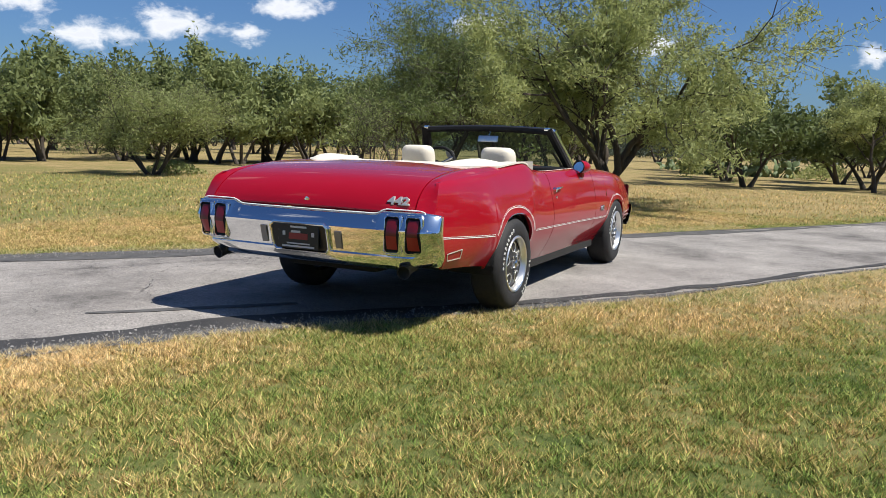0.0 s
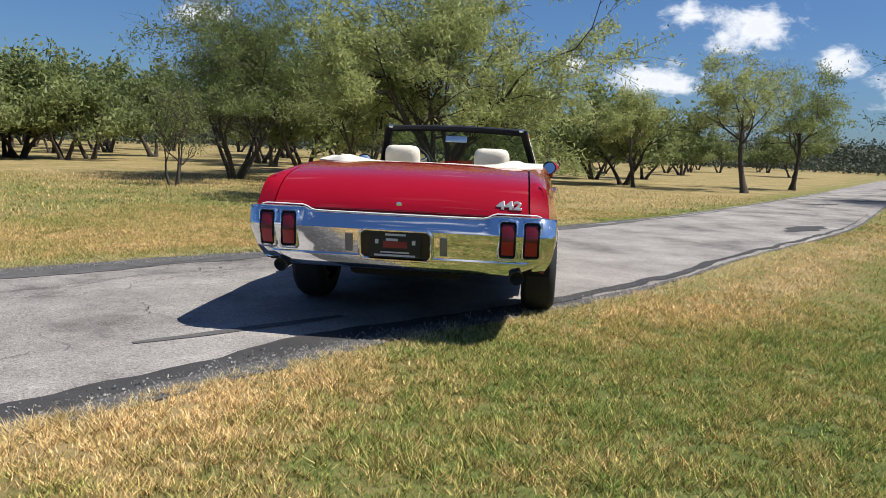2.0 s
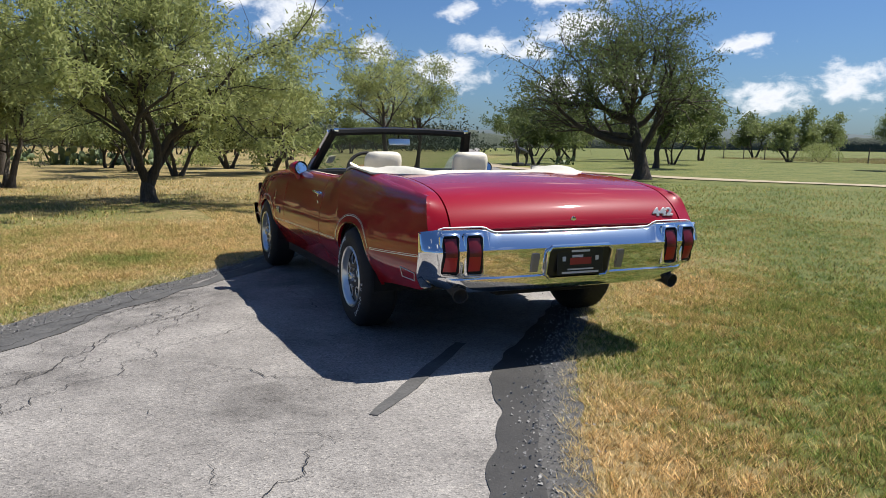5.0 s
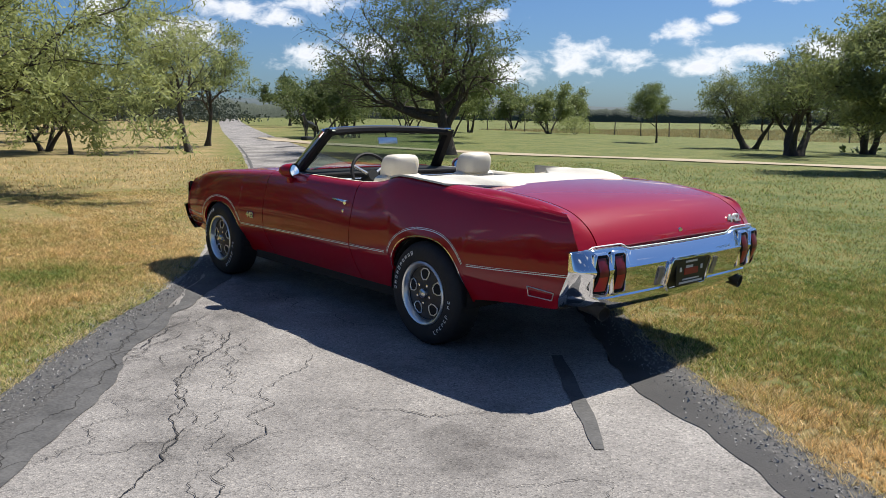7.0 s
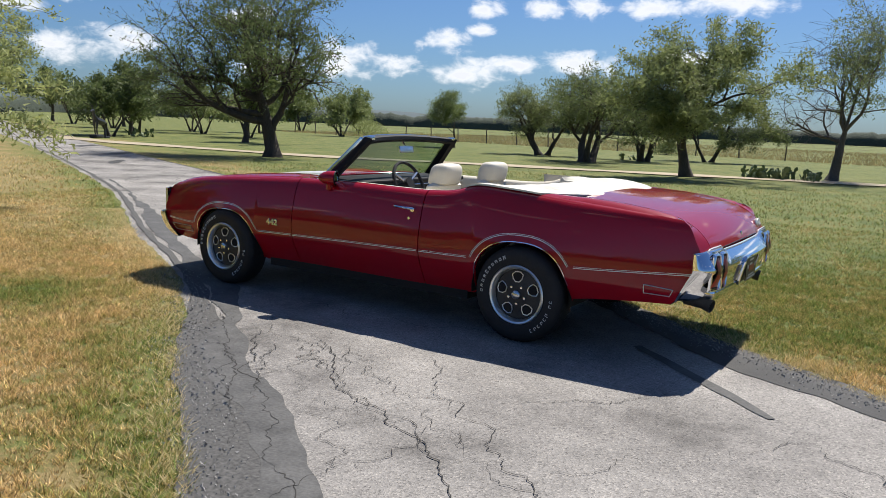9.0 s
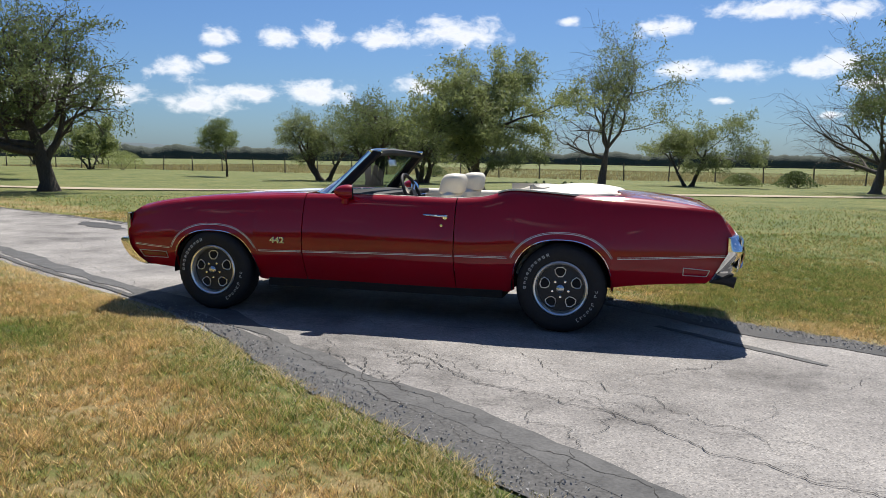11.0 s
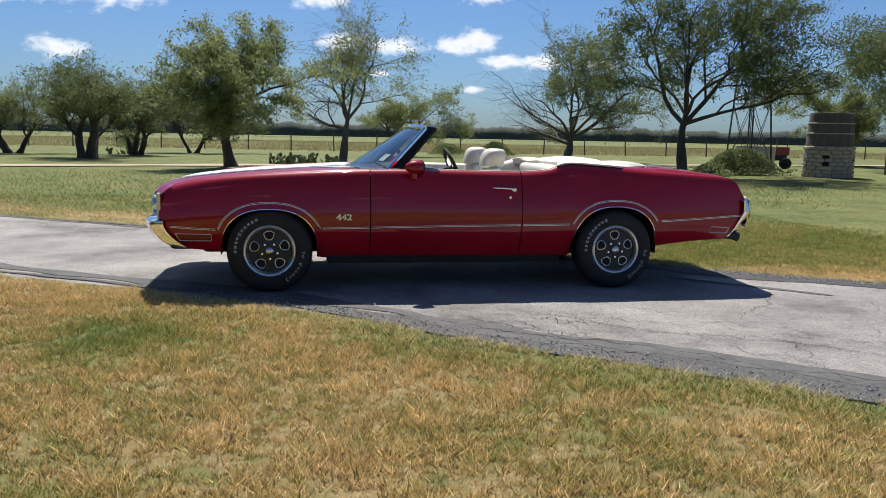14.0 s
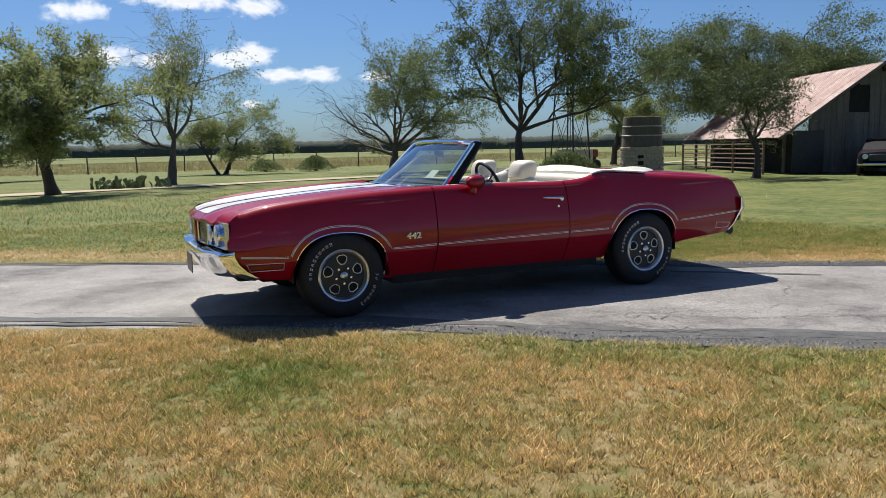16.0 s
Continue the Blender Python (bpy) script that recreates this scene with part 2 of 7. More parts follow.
# lawn and soil
for key, blades in (("soil", False), ("blade", True)):
    m = material("lawn_" + key, (0.2, 0.2, 0.05), 0.85, spec=0.2)
    mx = grass_tint(m)
    if blades:
        rnd = node(m, "ShaderNodeNewGeometry")
        ad = node(m, "ShaderNodeMath", [(0, rnd, "Random Per Island")], operation="MULTIPLY_ADD")
        ad.inputs[1].default_value, ad.inputs[2].default_value = 0.34, -0.17
        su = node(m, "ShaderNodeMath", [(0, mx, 0), (1, ad, 0)], operation="ADD")
        r0 = ramp(m, su, 0, [(0.28, (0.20, 0.30, 0.07)), (0.42, (0.45, 0.45, 0.155)), (0.53, (0.565, 0.418, 0.175)), (0.68, (0.86, 0.65, 0.35))])
        wob = node(m, "ShaderNodeMath", [(0, rnd, "Random Per Island")], operation="MULTIPLY")
        wob.inputs[1].default_value = 37.0
        fra = node(m, "ShaderNodeMath", [(0, wob, 0)], operation="FRACT")
        sh = ramp(m, fra, 0, [(0.0, (0.20, 0.17, 0.13)), (0.35, (0.74, 0.71, 0.65)), (0.75, (1.1, 1.08, 1.03)), (1.0, (1.5, 1.47, 1.38))])
        r = node(m, "ShaderNodeMix", data_type="RGBA", blend_type="MULTIPLY")
        r.inputs["Factor"].default_value = 1.0
        link(m, r0, "Color", r, "A")
        link(m, sh, "Color", r, "B")
    else:
        c = node(m, "ShaderNodeNewGeometry")
        fine = node(m, "ShaderNodeTexNoise", [("Vector", c, "Position")], Scale=48.0, Detail=6.0, Roughness=0.8)
        ad = node(m, "ShaderNodeMath", [(0, fine, "Fac")], operation="MULTIPLY_ADD")
        ad.inputs[1].default_value, ad.inputs[2].default_value = 0.62, -0.33
        su = node(m, "ShaderNodeMath", [(0, mx, 0), (1, ad, 0)], operation="ADD")
        r = ramp(m, su, 0, [(0.26, (0.065, 0.095, 0.022)), (0.42, (0.165, 0.178, 0.052)), (0.53, (0.225, 0.18, 0.072)), (0.70, (0.40, 0.30, 0.15))])
        b = node(m, "ShaderNodeBump", [("Height", fine, "Fac")], Strength=0.6, Distance=0.04)
        link(m, b, "Normal", bsdf(m), "Normal")
    tone = "Result" if blades else "Color"
    link(m, r, tone, bsdf(m), "Base Color")
    if blades:
        tl = node(m, "ShaderNodeBsdfTranslucent", [("Color", r, tone)])
        xs_ = node(m, "ShaderNodeMixShader", [(1, bsdf(m), 0), (2, tl, 0)], Fac=0.24)
        link(m, xs_, 0, m.node_tree.nodes["Material Output"], 0)
    M[key] = m

# asphalt
m = material("asphalt", (0.2, 0.2, 0.2), 0.85, spec=0.3)
c = node(m, "ShaderNodeNewGeometry")
stain = node(m, "ShaderNodeTexNoise", [("Vector", c, "Position")], Scale=0.8, Detail=6.0, Roughness=0.65)
grit = node(m, "ShaderNodeTexVoronoi", [("Vector", c, "Position")], Scale=120.0)
speck = node(m, "ShaderNodeTexNoise", [("Vector", c, "Position")], Scale=140.0, Detail=3.0)
r1 = ramp(m, stain, "Fac", [(0.32, (0.105, 0.098, 0.092)), (0.45, (0.235, 0.221, 0.207)), (0.64, (0.36, 0.339, 0.316))])
r2 = ramp(m, grit, "Color", [(0.0, (0.36, 0.36, 0.37)), (0.35, (0.85, 0.85, 0.85)), (0.7, (1.0, 1.0, 1.0)), (1.0, (1.5, 1.47, 1.42))])
mul = node(m, "ShaderNodeMix", data_type="RGBA", blend_type="MULTIPLY")
mul.inputs["Factor"].default_value = 1.0
link(m, r1, "Color", mul, "A")
link(m, r2, "Color", mul, "B")
link(m, mul, "Result", bsdf(m), "Base Color")
b = node(m, "ShaderNodeBump", [("Height", grit, "Distance")], Strength=0.5, Distance=0.006)
link(m, b, "Normal", bsdf(m), "Normal")
M["asphalt"] = m
M["patch"] = mottled("tar_patch", [(0.3, (0.016, 0.016, 0.017)), (0.7, (0.06, 0.058, 0.056))], 2.5, 0.8, 0.4, 120, dist=0.004)
M["crack"] = material("crack_dark", (0.03, 0.028, 0.026), 0.9)
M["gravel"] = mottled("gravel", [(0.3, (0.022, 0.022, 0.022)), (0.7, (0.135, 0.13, 0.124))], 45, 0.9)
M["dirt"] = mottled("pale_dirt", [(0.3, (0.30, 0.245, 0.16)), (0.7, (0.46, 0.385, 0.27))], 0.8, 0.95, 0.4, 20)
M["bark"] = mottled("bark", [(0.3, (0.035, 0.028, 0.022)), (0.7, (0.11, 0.092, 0.075))], 5, 0.95, 0.9, 40, stretch=(1, 1, 0.25), dist=0.03)
M["dead_bark"] = mottled("grey_bark", [(0.3, (0.06, 0.052, 0.045)), (0.7, (0.17, 0.15, 0.13))], 5, 0.95, 0.9, 40, stretch=(1, 1, 0.25), dist=0.03)


def leaf_material(name, dark, light, thin=0.3):
    m = material(name, dark, 0.6, spec=0.3)
    g = node(m, "ShaderNodeNewGeometry")
    o = node(m, "ShaderNodeObjectInfo")
    a = node(m, "ShaderNodeMath", [(0, g, "Random Per Island"), (1, o, "Random")], operation="MULTIPLY_ADD")
    a.inputs[1].default_value = 0.75
    link(m, o, "Random", a, 2)
    s = node(m, "ShaderNodeMath", [(0, a, 0)], operation="MULTIPLY")
    s.inputs[1].default_value = 0.57
    r = ramp(m, s, 0, [(0.0, dark), (1.0, light)])
    link(m, r, "Color", bsdf(m), "Base Color")
    t = node(m, "ShaderNodeBsdfTranslucent", [("Color", r, "Color")])
    x = node(m, "ShaderNodeMixShader", [(1, bsdf(m), 0), (2, t, 0)], Fac=thin)
    link(m, x, 0, m.node_tree.nodes["Material Output"], 0)
    return m


M["mesquite"] = leaf_material("mesquite_leaf", (0.17, 0.215, 0.075), (0.44, 0.47, 0.19), 0.5)
M["oak"] = leaf_material("oak_leaf", (0.105, 0.14, 0.05), (0.29, 0.325, 0.13), 0.42)
M["dark_oak"] = leaf_material("dark_oak_leaf", (0.07, 0.098, 0.036), (0.18, 0.22, 0.085), 0.38)
M["woods"] = leaf_material("far_woods_leaf", (0.045, 0.06, 0.042), (0.08, 0.10, 0.066), 0.2)
M["cactus"] = mottled("cactus_green", [(0.3, (0.07, 0.11, 0.04)), (0.7, (0.16, 0.21, 0.09))], 6, 0.6)
M["barn_wood"] = mottled("weathered_boards", [(0.3, (0.07, 0.06, 0.052)), (0.7, (0.20, 0.18, 0.16))], 3, 0.9, 0.5, 40, stretch=(1, 1, 0.12))
M["rust_roof"] = mottled("rusted_tin", [(0.36, (0.075, 0.028, 0.02)), (0.5, (0.15, 0.066, 0.05)), (0.66, (0.29, 0.25, 0.23))], 0.9, 0.55, 0.2, 14, 0.2)
M["stone"] = mottled("limestone", [(0.3, (0.34, 0.28, 0.22)), (0.7, (0.62, 0.54, 0.43))], 4, 0.9, 0.6, 25)
M["tin"] = mottled("galvanised_tin", [(0.3, (0.36, 0.36, 0.34)), (0.7, (0.54, 0.53, 0.50))], 2, 0.5, 0.2, 20, 0.1)
M["rust"] = mottled("rusty_pipe", [(0.3, (0.13, 0.075, 0.05)), (0.7, (0.27, 0.18, 0.13))], 6, 0.8)
M["post"] = mottled("fence_post", [(0.3, (0.07, 0.055, 0.045)), (0.7, (0.17, 0.14, 0.11))], 6, 0.9)
M["glass_lamp"] = material("lamp_glass", (0.75, 0.78, 0.8), 0.08, 0.3, 1.0)
M["cream_boot"] = mottled("cream_boot_vinyl", [(0.3, (0.60, 0.56, 0.47)), (0.7, (0.70, 0.67, 0.58))], 5, 0.55, 0.25, 60)

M["patch_light"] = mottled("worn_patch", [(0.3, (0.035, 0.035, 0.035)), (0.7, (0.13, 0.127, 0.123))], 4.0, 0.85, 0.5, 60, dist=0.004)
M["pebble"] = material("pebble", (0.32, 0.31, 0.295), 0.9)
M["bronze"] = mottled("dark_bronze", [(0.3, (0.012, 0.012, 0.013)), (0.7, (0.05, 0.05, 0.052))], 10, 0.35)
M["tractor_red"] = mottled("faded_tractor_paint", [(0.3, (0.20, 0.045, 0.03)), (0.7, (0.34, 0.09, 0.06))], 5, 0.7)
M["maroon"] = mottled("old_maroon_paint", [(0.3, (0.014, 0.008, 0.009)), (0.7, (0.03, 0.012, 0.013))], 4, 0.3)
# blue-grey base carries the haze of distance over the green hills
M["hill"] = mottled("hazy_hill", [(0.3, (0.06, 0.085, 0.095)), (0.7, (0.09, 0.115, 0.115))], 0.02, 0.95, 0.0, 0.2)
M["hay"] = leaf_material("dry_hay", (0.24, 0.21, 0.09), (0.40, 0.33, 0.16), 0.4)
M["far_leaf"] = leaf_material("distant_leaf", (0.11, 0.145, 0.05), (0.27, 0.31, 0.12), 0.45)
M["straw"] = leaf_material("straw_blade", (0.50, 0.38, 0.17), (0.86, 0.72, 0.42), 0.42)
M["woods_wall"] = mottled("woods_mass", [(0.3, (0.035, 0.046, 0.034)), (0.7, (0.065, 0.082, 0.056))], 0.35, 0.95, 0.6, 1.6, dist=0.6)

# ---- geometry helpers ----
def part(name, bm, mat, parent, label="", smooth=True):
    """Link a bmesh as one mesh object under a thing or a part."""
    me = bpy.data.meshes.new(name)
    bm.normal_update()
    bm.to_mesh(me)
    bm.free()
    me.materials.append(M[mat])
    if smooth:
        me.polygons.foreach_set("use_smooth", [True] * len(me.polygons))
        me.set_sharp_from_angle(angle=radians(38))
    ob = new(name, me)
    if parent is not None:
        ob.parent = parent
    return tagged(ob, label)


def thing(name, label, category, group="", m=None, kind=""):
    ob = new(name)
    if m is not None:
        ob.matrix_world = m
    return tagged(ob, label, category, group, kind)


def raw(name, verts, faces, mat, parent=None, smooth=False):
    me = bpy.data.meshes.new(name)
    me.from_pydata(verts, [], faces)
    me.materials.append(M[mat])
    if smooth:
        me.polygons.foreach_set("use_smooth", [True] * len(me.polygons))
    ob = new(name, me)
    if parent is not None:
        ob.parent = parent
    return ob


def grid(rows, closed=False, bm=None, wrap=False):
    """Quads between rows of points. closed: each row is a ring; wrap: last row meets the first."""
    bm = bm or bmesh.new()
    vs = [[bm.verts.new(p) for p in r] for r in rows]
    n = len(vs)
    for i in range(n if wrap else n - 1):
        a, b = vs[i], vs[(i + 1) % n]
        m = len(a)
        for j in range(m if closed else m - 1):
            k = (j + 1) % m
            try:
                bm.faces.new((a[j], a[k], b[k], b[j]))
            except ValueError:
                pass
    return bm


def box(x0, x1, y0, y1, z0, z1, bevel=0.0, bm=None, seg=2):
    b = bmesh.new()
    bmesh.ops.create_cube(b, size=1.0)
    for v in b.verts:
        v.co = ((x0 + x1) / 2 + v.co.x * (x1 - x0), (y0 + y1) / 2 + v.co.y * (y1 - y0), (z0 + z1) / 2 + v.co.z * (z1 - z0))
    if bevel:
        bmesh.ops.bevel(b, geom=b.edges[:], offset=bevel, segments=seg, affect="EDGES", profile=0.5)
    return join(bm, b)


def join(bm, b):
    """Add the bmesh b to bm."""
    if bm is None:
        return b
    me = bpy.data.meshes.new("joint")
    b.to_mesh(me)
    b.free()
    bm.from_mesh(me)
    bpy.data.meshes.remove(me)
    return bm


def tube(pts, rad, n=8, bm=None, caps=True, closed=False):
    """A round bar along points; rad: a number or one for each point."""
    bm = bm or bmesh.new()
    pts = [Vector(p) for p in pts]
    rad = rad if isinstance(rad, (list, tuple)) else [rad] * len(pts)
    rows = []
    up = None
    for i, p in enumerate(pts):
        if closed:
            d = pts[(i + 1) % len(pts)] - pts[i - 1]
        else:
            d = pts[min(i + 1, len(pts) - 1)] - pts[max(i - 1, 0)]
        d.normalize()
        if up is None:
            up = d.orthogonal().normalized()
        up = (up - d * up.dot(d))
        up = up.normalized() if up.length > 1e-5 else d.orthogonal().normalized()
        side = d.cross(up)
        rows.append([p + (up * math.cos(a) + side * math.sin(a)) * rad[i] for a in [2 * math.pi * k / n for k in range(n)]])
    vs = [[bm.verts.new(q) for q in r] for r in rows]
    m = len(vs)
    for i in range(m if closed else m - 1):
        a, b = vs[i], vs[(i + 1) % m]
        for j in range(n):
            bm.faces.new((a[j], a[(j + 1) % n], b[(j + 1) % n], b[j]))
    if caps and not closed:
        bm.faces.new(vs[0][::-1])
        bm.faces.new(vs[-1])
    return bm


def lathe(profile, n=32, axis="y", bm=None, centre=(0, 0, 0)):
    """Turn (radius, along) pairs about an axis through centre."""
    rows = []
    for k in range(n):
        a = 2 * math.pi * k / n
        r = []
        for rad, h in profile:
            p = {"y": (rad * math.cos(a), h, rad * math.sin(a)), "z": (rad * math.cos(a), rad * math.sin(a), h), "x": (h, rad * math.cos(a), rad * math.sin(a))}[axis]
            r.append(Vector(p) + Vector(centre))
        rows.append(r)
    bm = grid(rows, wrap=True, bm=bm)
    bmesh.ops.remove_doubles(bm, verts=bm.verts[:], dist=1e-6)
    bmesh.ops.recalc_face_normals(bm, faces=bm.faces[:])
    return bm


def sp(x, xs, ys):
    """Smooth curve through points, with no overshoot."""
    xs, ys = list(xs), list(ys)
    if x <= xs[0]:
        return ys[0]
    if x >= xs[-1]:
        return ys[-1]
    i = max(k for k in range(len(xs) - 1) if xs[k] <= x)
    d = [(ys[k + 1] - ys[k]) / (xs[k + 1] - xs[k]) for k in range(len(xs) - 1)]

    def slope(k):
        if k == 0 or k == len(xs) - 1:
            return d[min(k, len(d) - 1)]
        return 0.0 if d[k - 1] * d[k] <= 0 else 2 * d[k - 1] * d[k] / (d[k - 1] + d[k])
    h = xs[i + 1] - xs[i]
    t = (x - xs[i]) / h
    return ((2 * t - 3) * t * t + 1) * ys[i] + ((t - 2) * t + 1) * t * h * slope(i) + (3 - 2 * t) * t * t * ys[i + 1] + (t - 1) * t * t * h * slope(i + 1)


def folded(bm, depth, inward):
    """Give a panel's rim a folded edge towards the point inward."""
    bm.normal_update()
    e = [e for e in bm.edges if e.is_boundary]
    r = bmesh.ops.extrude_edge_only(bm, edges=e)
    for v in [g for g in r["geom"] if isinstance(g, bmesh.types.BMVert)]:
        d = Vector(inward(v.co)) - v.co
        v.co += d.normalized() * depth
    return bm

# ---- ground, road, track ----
LEFT = [(-40, 38), (-14, 15.2), (-8, 10.0), (-3.2, 6.25), (-0.5, 4.1), (1.4, 2.65), (3.0, 1.35), (6.3, -0.6), (10.3, -3.1), (20, -8.0), (30, -12.7), (53, -23.2), (85, -38.2), (110, -50), (220, -104)]
RIGHT = [(-43, 35), (-16.5, 12), (-10.3, 6.9), (-5.6, 3.0), (-3.0, 1.1), (-1.4, 0.1), (0.9, -1.65), (4.3, -3.55), (8.5, -6.05), (18.3, -10.6), (28.3, -15.2), (51.5, -25.9), (83.5, -41.2), (108.5, -53.3), (218, -107.5)]
random.seed(11)
rng = np.random.default_rng(5)


def along(line, n):
    """n points on a smooth line through the given ones, evenly by index."""
    ks = list(range(len(line)))
    return [Vector((sp(t, ks, [p[0] for p in line]), sp(t, ks, [p[1] for p in line]), 0)) for t in np.linspace(0, len(line) - 1, n)]


ROAD_N = 560
road_l, road_r = along(LEFT, ROAD_N), along(RIGHT, ROAD_N)
road_mid = np.array([((a + b) / 2)[:2] for a, b in zip(road_l, road_r)])
road_half = np.array([(a - b).length / 2 for a, b in zip(road_l, road_r)])


def road_gap(xy):
    """Distance beyond the road's edge, for an array of places (negative on the road)."""
    out = np.empty(len(xy))
    lim = road_mid[40:460:2]
    half = road_half[40:460:2]
    for i in range(0, len(xy), 4000):
        d = np.linalg.norm(xy[i:i + 4000, None, :] - lim[None], axis=2) - half[None] * 0.985
        out[i:i + 4000] = d.min(1)
    return out


def lie(x, y):
    """Height of the ground: level at the road, gently uneven further off."""
    r = math.hypot(x, y)
    gap = float(np.hypot(road_mid[:, 0] - x, road_mid[:, 1] - y).min())
    f = min(max((r - 14) / 40, 0), 1) * min(max((gap - 3 - 0.12 * r) / 8, 0), 1)
    return -0.008 + f * 0.12 * noise.noise((x * 0.03, y * 0.03, 2.0)) + f * 0.05 * noise.noise((x * 0.15, y * 0.15, 7.0))


def dryness(xy):
    """How dry the lawn is at each place: straw and brown strips, green by the road, one lush clump."""
    xy = np.asarray(xy, float)
    out = np.empty(len(xy))
    pick = slice(0, None) if len(xy) < 30000 else slice(60, 330, 3)
    line, half_ = road_mid[pick], road_half[pick]
    along_ = np.diff(line, axis=0, append=line[-1:] * 2 - line[-2:-1])
    for i in range(0, len(xy), 4000):
        q = xy[i:i + 4000]
        v = q[:, None, :] - line[None]
        k = (v[..., 0] ** 2 + v[..., 1] ** 2).argmin(1)
        w = v[np.arange(len(q)), k]
        d = along_[k] / np.linalg.norm(along_[k], axis=1)[:, None]
        across = d[:, 0] * w[:, 1] - d[:, 1] * w[:, 0]
        gap = np.maximum(np.abs(across) - half_[k], 0)
        x, y = q[:, 0], q[:, 1]

        def blob(cx, cy, r):
            return np.exp(-((x - cx) ** 2 + (y - cy) ** 2) / (r * r))

        def past(v0, v1):
            return np.clip((x - v0) / (v1 - v0), 0, 1)
        edge = 1 - past(2.2, 3.0) + past(6.2, 7.5)
        left = 0.074 - 0.19 * np.exp(-(gap / 0.42) ** 2) * edge - 0.24 * blob(3.55, 2.2, 0.55) - 0.10 * blob(1.7, 4.3, 0.5) - 0.10 * np.clip((gap - 2.2) / 2, 0, 1) * (1 - past(9, 14)) + 0.02 * past(12, 16)
        right = -0.095 - 0.02 * np.clip((gap - 1.5) / 2, 0, 1) + 0.24 * np.exp(-(gap / 0.75) ** 2) * (1 - past(-2.2, -1.5)) + 0.23 * np.exp(-((gap - 0.65) / 0.5) ** 2) * past(-1.2, 0.2)
        out[i:i + 4000] = np.where(across > 0, left, right)
    return out


def lay_dry(me, xy):
    me.attributes.new("dry", "FLOAT", "POINT").data.foreach_set("value", dryness(xy).astype(np.float32))


def steps(n):
    u = np.linspace(-1, 1, n)
    return np.sinh(u * 7.2) / np.sinh(7.2) * 2600


gx = gy = steps(150)
ground = raw("ground", [(x, y, lie(x, y)) for x in gx for y in gy],
             [(i * 150 + j, i * 150 + 150 + j, i * 150 + 151 + j, i * 150 + j + 1) for i in range(149) for j in range(149)], "soil", smooth=True)
lay_dry(ground.data, [(x, y) for x in gx for y in gy])
tagged(ground, "mown lawn ground with dry straw and green patches", "ground", kind="structure")

ACROSS = 15
rv, rf = [], []
for i in range(ROAD_N):
    a, b = road_l[i], road_r[i]
    w = (b - a).normalized()
    ja = 0.06 * noise.noise((a.x * 1.7, a.y * 1.7, 0)) + 0.03 * noise.noise((a.x * 6, a.y * 6, 3))
    jb = 0.06 * noise.noise((b.x * 1.7, b.y * 1.7, 5)) + 0.03 * noise.noise((b.x * 6, b.y * 6, 9))
    p, q = a - w * ja, b + w * jb
    for k in range(ACROSS):
        s = k / (ACROSS - 1)
        c = p.lerp(q, s)
        rv.append((c.x, c.y, -0.012 if k in (0, ACROSS - 1) else 0.0))
for i in range(ROAD_N - 1):
    for k in range(ACROSS - 1):
        o = i * ACROSS + k
        rf.append((o, o + 1, o + ACROSS + 1, o + ACROSS))
road = raw("road", rv, rf, "asphalt", smooth=True)
tagged(road, "worn pale grey asphalt road with cracks and tar patches", "road", kind="structure")


def strip(name, pts, widths, z, mat, parent, rough=0.0):
    """A flat ribbon on the road, with ragged edges."""
    verts, faces = [], []
    for i, p in enumerate(pts):
        d = (pts[min(i + 1, len(pts) - 1)] - pts[max(i - 1, 0)]).normalized()
        n = Vector((-d.y, d.x, 0))
        w = widths[i] / 2
        e1, e2 = (rough * (0.7 * noise.noise((p.x * 1.6, p.y * 1.6, k)) + 0.35 * noise.noise((p.x * 5, p.y * 5, k + 3))) for k in (1, 8))
        for q in (p + n * (w + e1), p - n * (w + e2)):
            verts.append((q.x, q.y, z))
        if i:
            faces.append((2 * i - 2, 2 * i - 1, 2 * i + 1, 2 * i))
    return raw(name, verts, faces, mat, parent)


# dark edge patches, inside each edge
def inside(line_a, line_b, i0, i1, off, step=1):
    return [line_a[i] + (line_b[i] - line_a[i]).normalized() * off(i) for i in range(i0, i1, step)]


def drift(i, k):
    return noise.noise((i * 0.045, k, 0.5))


def fade(i, n):
    return min(1.0, (n - i) / 40)


pr = inside(road_r, road_l, 60, 345, lambda i: 0.25 + 0.05 * drift(i, 1))
strip("edge_patch", pr, [(0.21 + 0.08 * drift(i, 7)) * fade(i, len(pr)) * min(max((230 - i) / 80, 0.45), 1) for i in range(len(pr))], 0.004, "patch", road, 0.09)
pl = inside(road_l, road_r, 90, 335, lambda i: 0.40 + 0.12 * drift(i, 3))
strip("edge_patch", pl, [(0.22 + 0.14 * drift(i * 2, 9)) * fade(i, len(pl)) for i in range(len(pl))], 0.0045, "patch_light", road, 0.10)
rg = inside(road_r, road_l, 60, 400, lambda i: 0.09)
strip("gravel_edge", rg, [0.28 * min(max((215 - i) / 90, 0.2), 1) for i in range(len(rg))], 0.003, "gravel", road, 0.05)
lg = inside(road_l, road_r, 60, 400, lambda i: 0.19)
strip("gravel_edge", lg, [(0.38 + 0.10 * drift(i * 3, 31)) * min(max((215 - i) / 90, 0.2), 1) for i in range(len(lg))], 0.003, "gravel", road, 0.05)


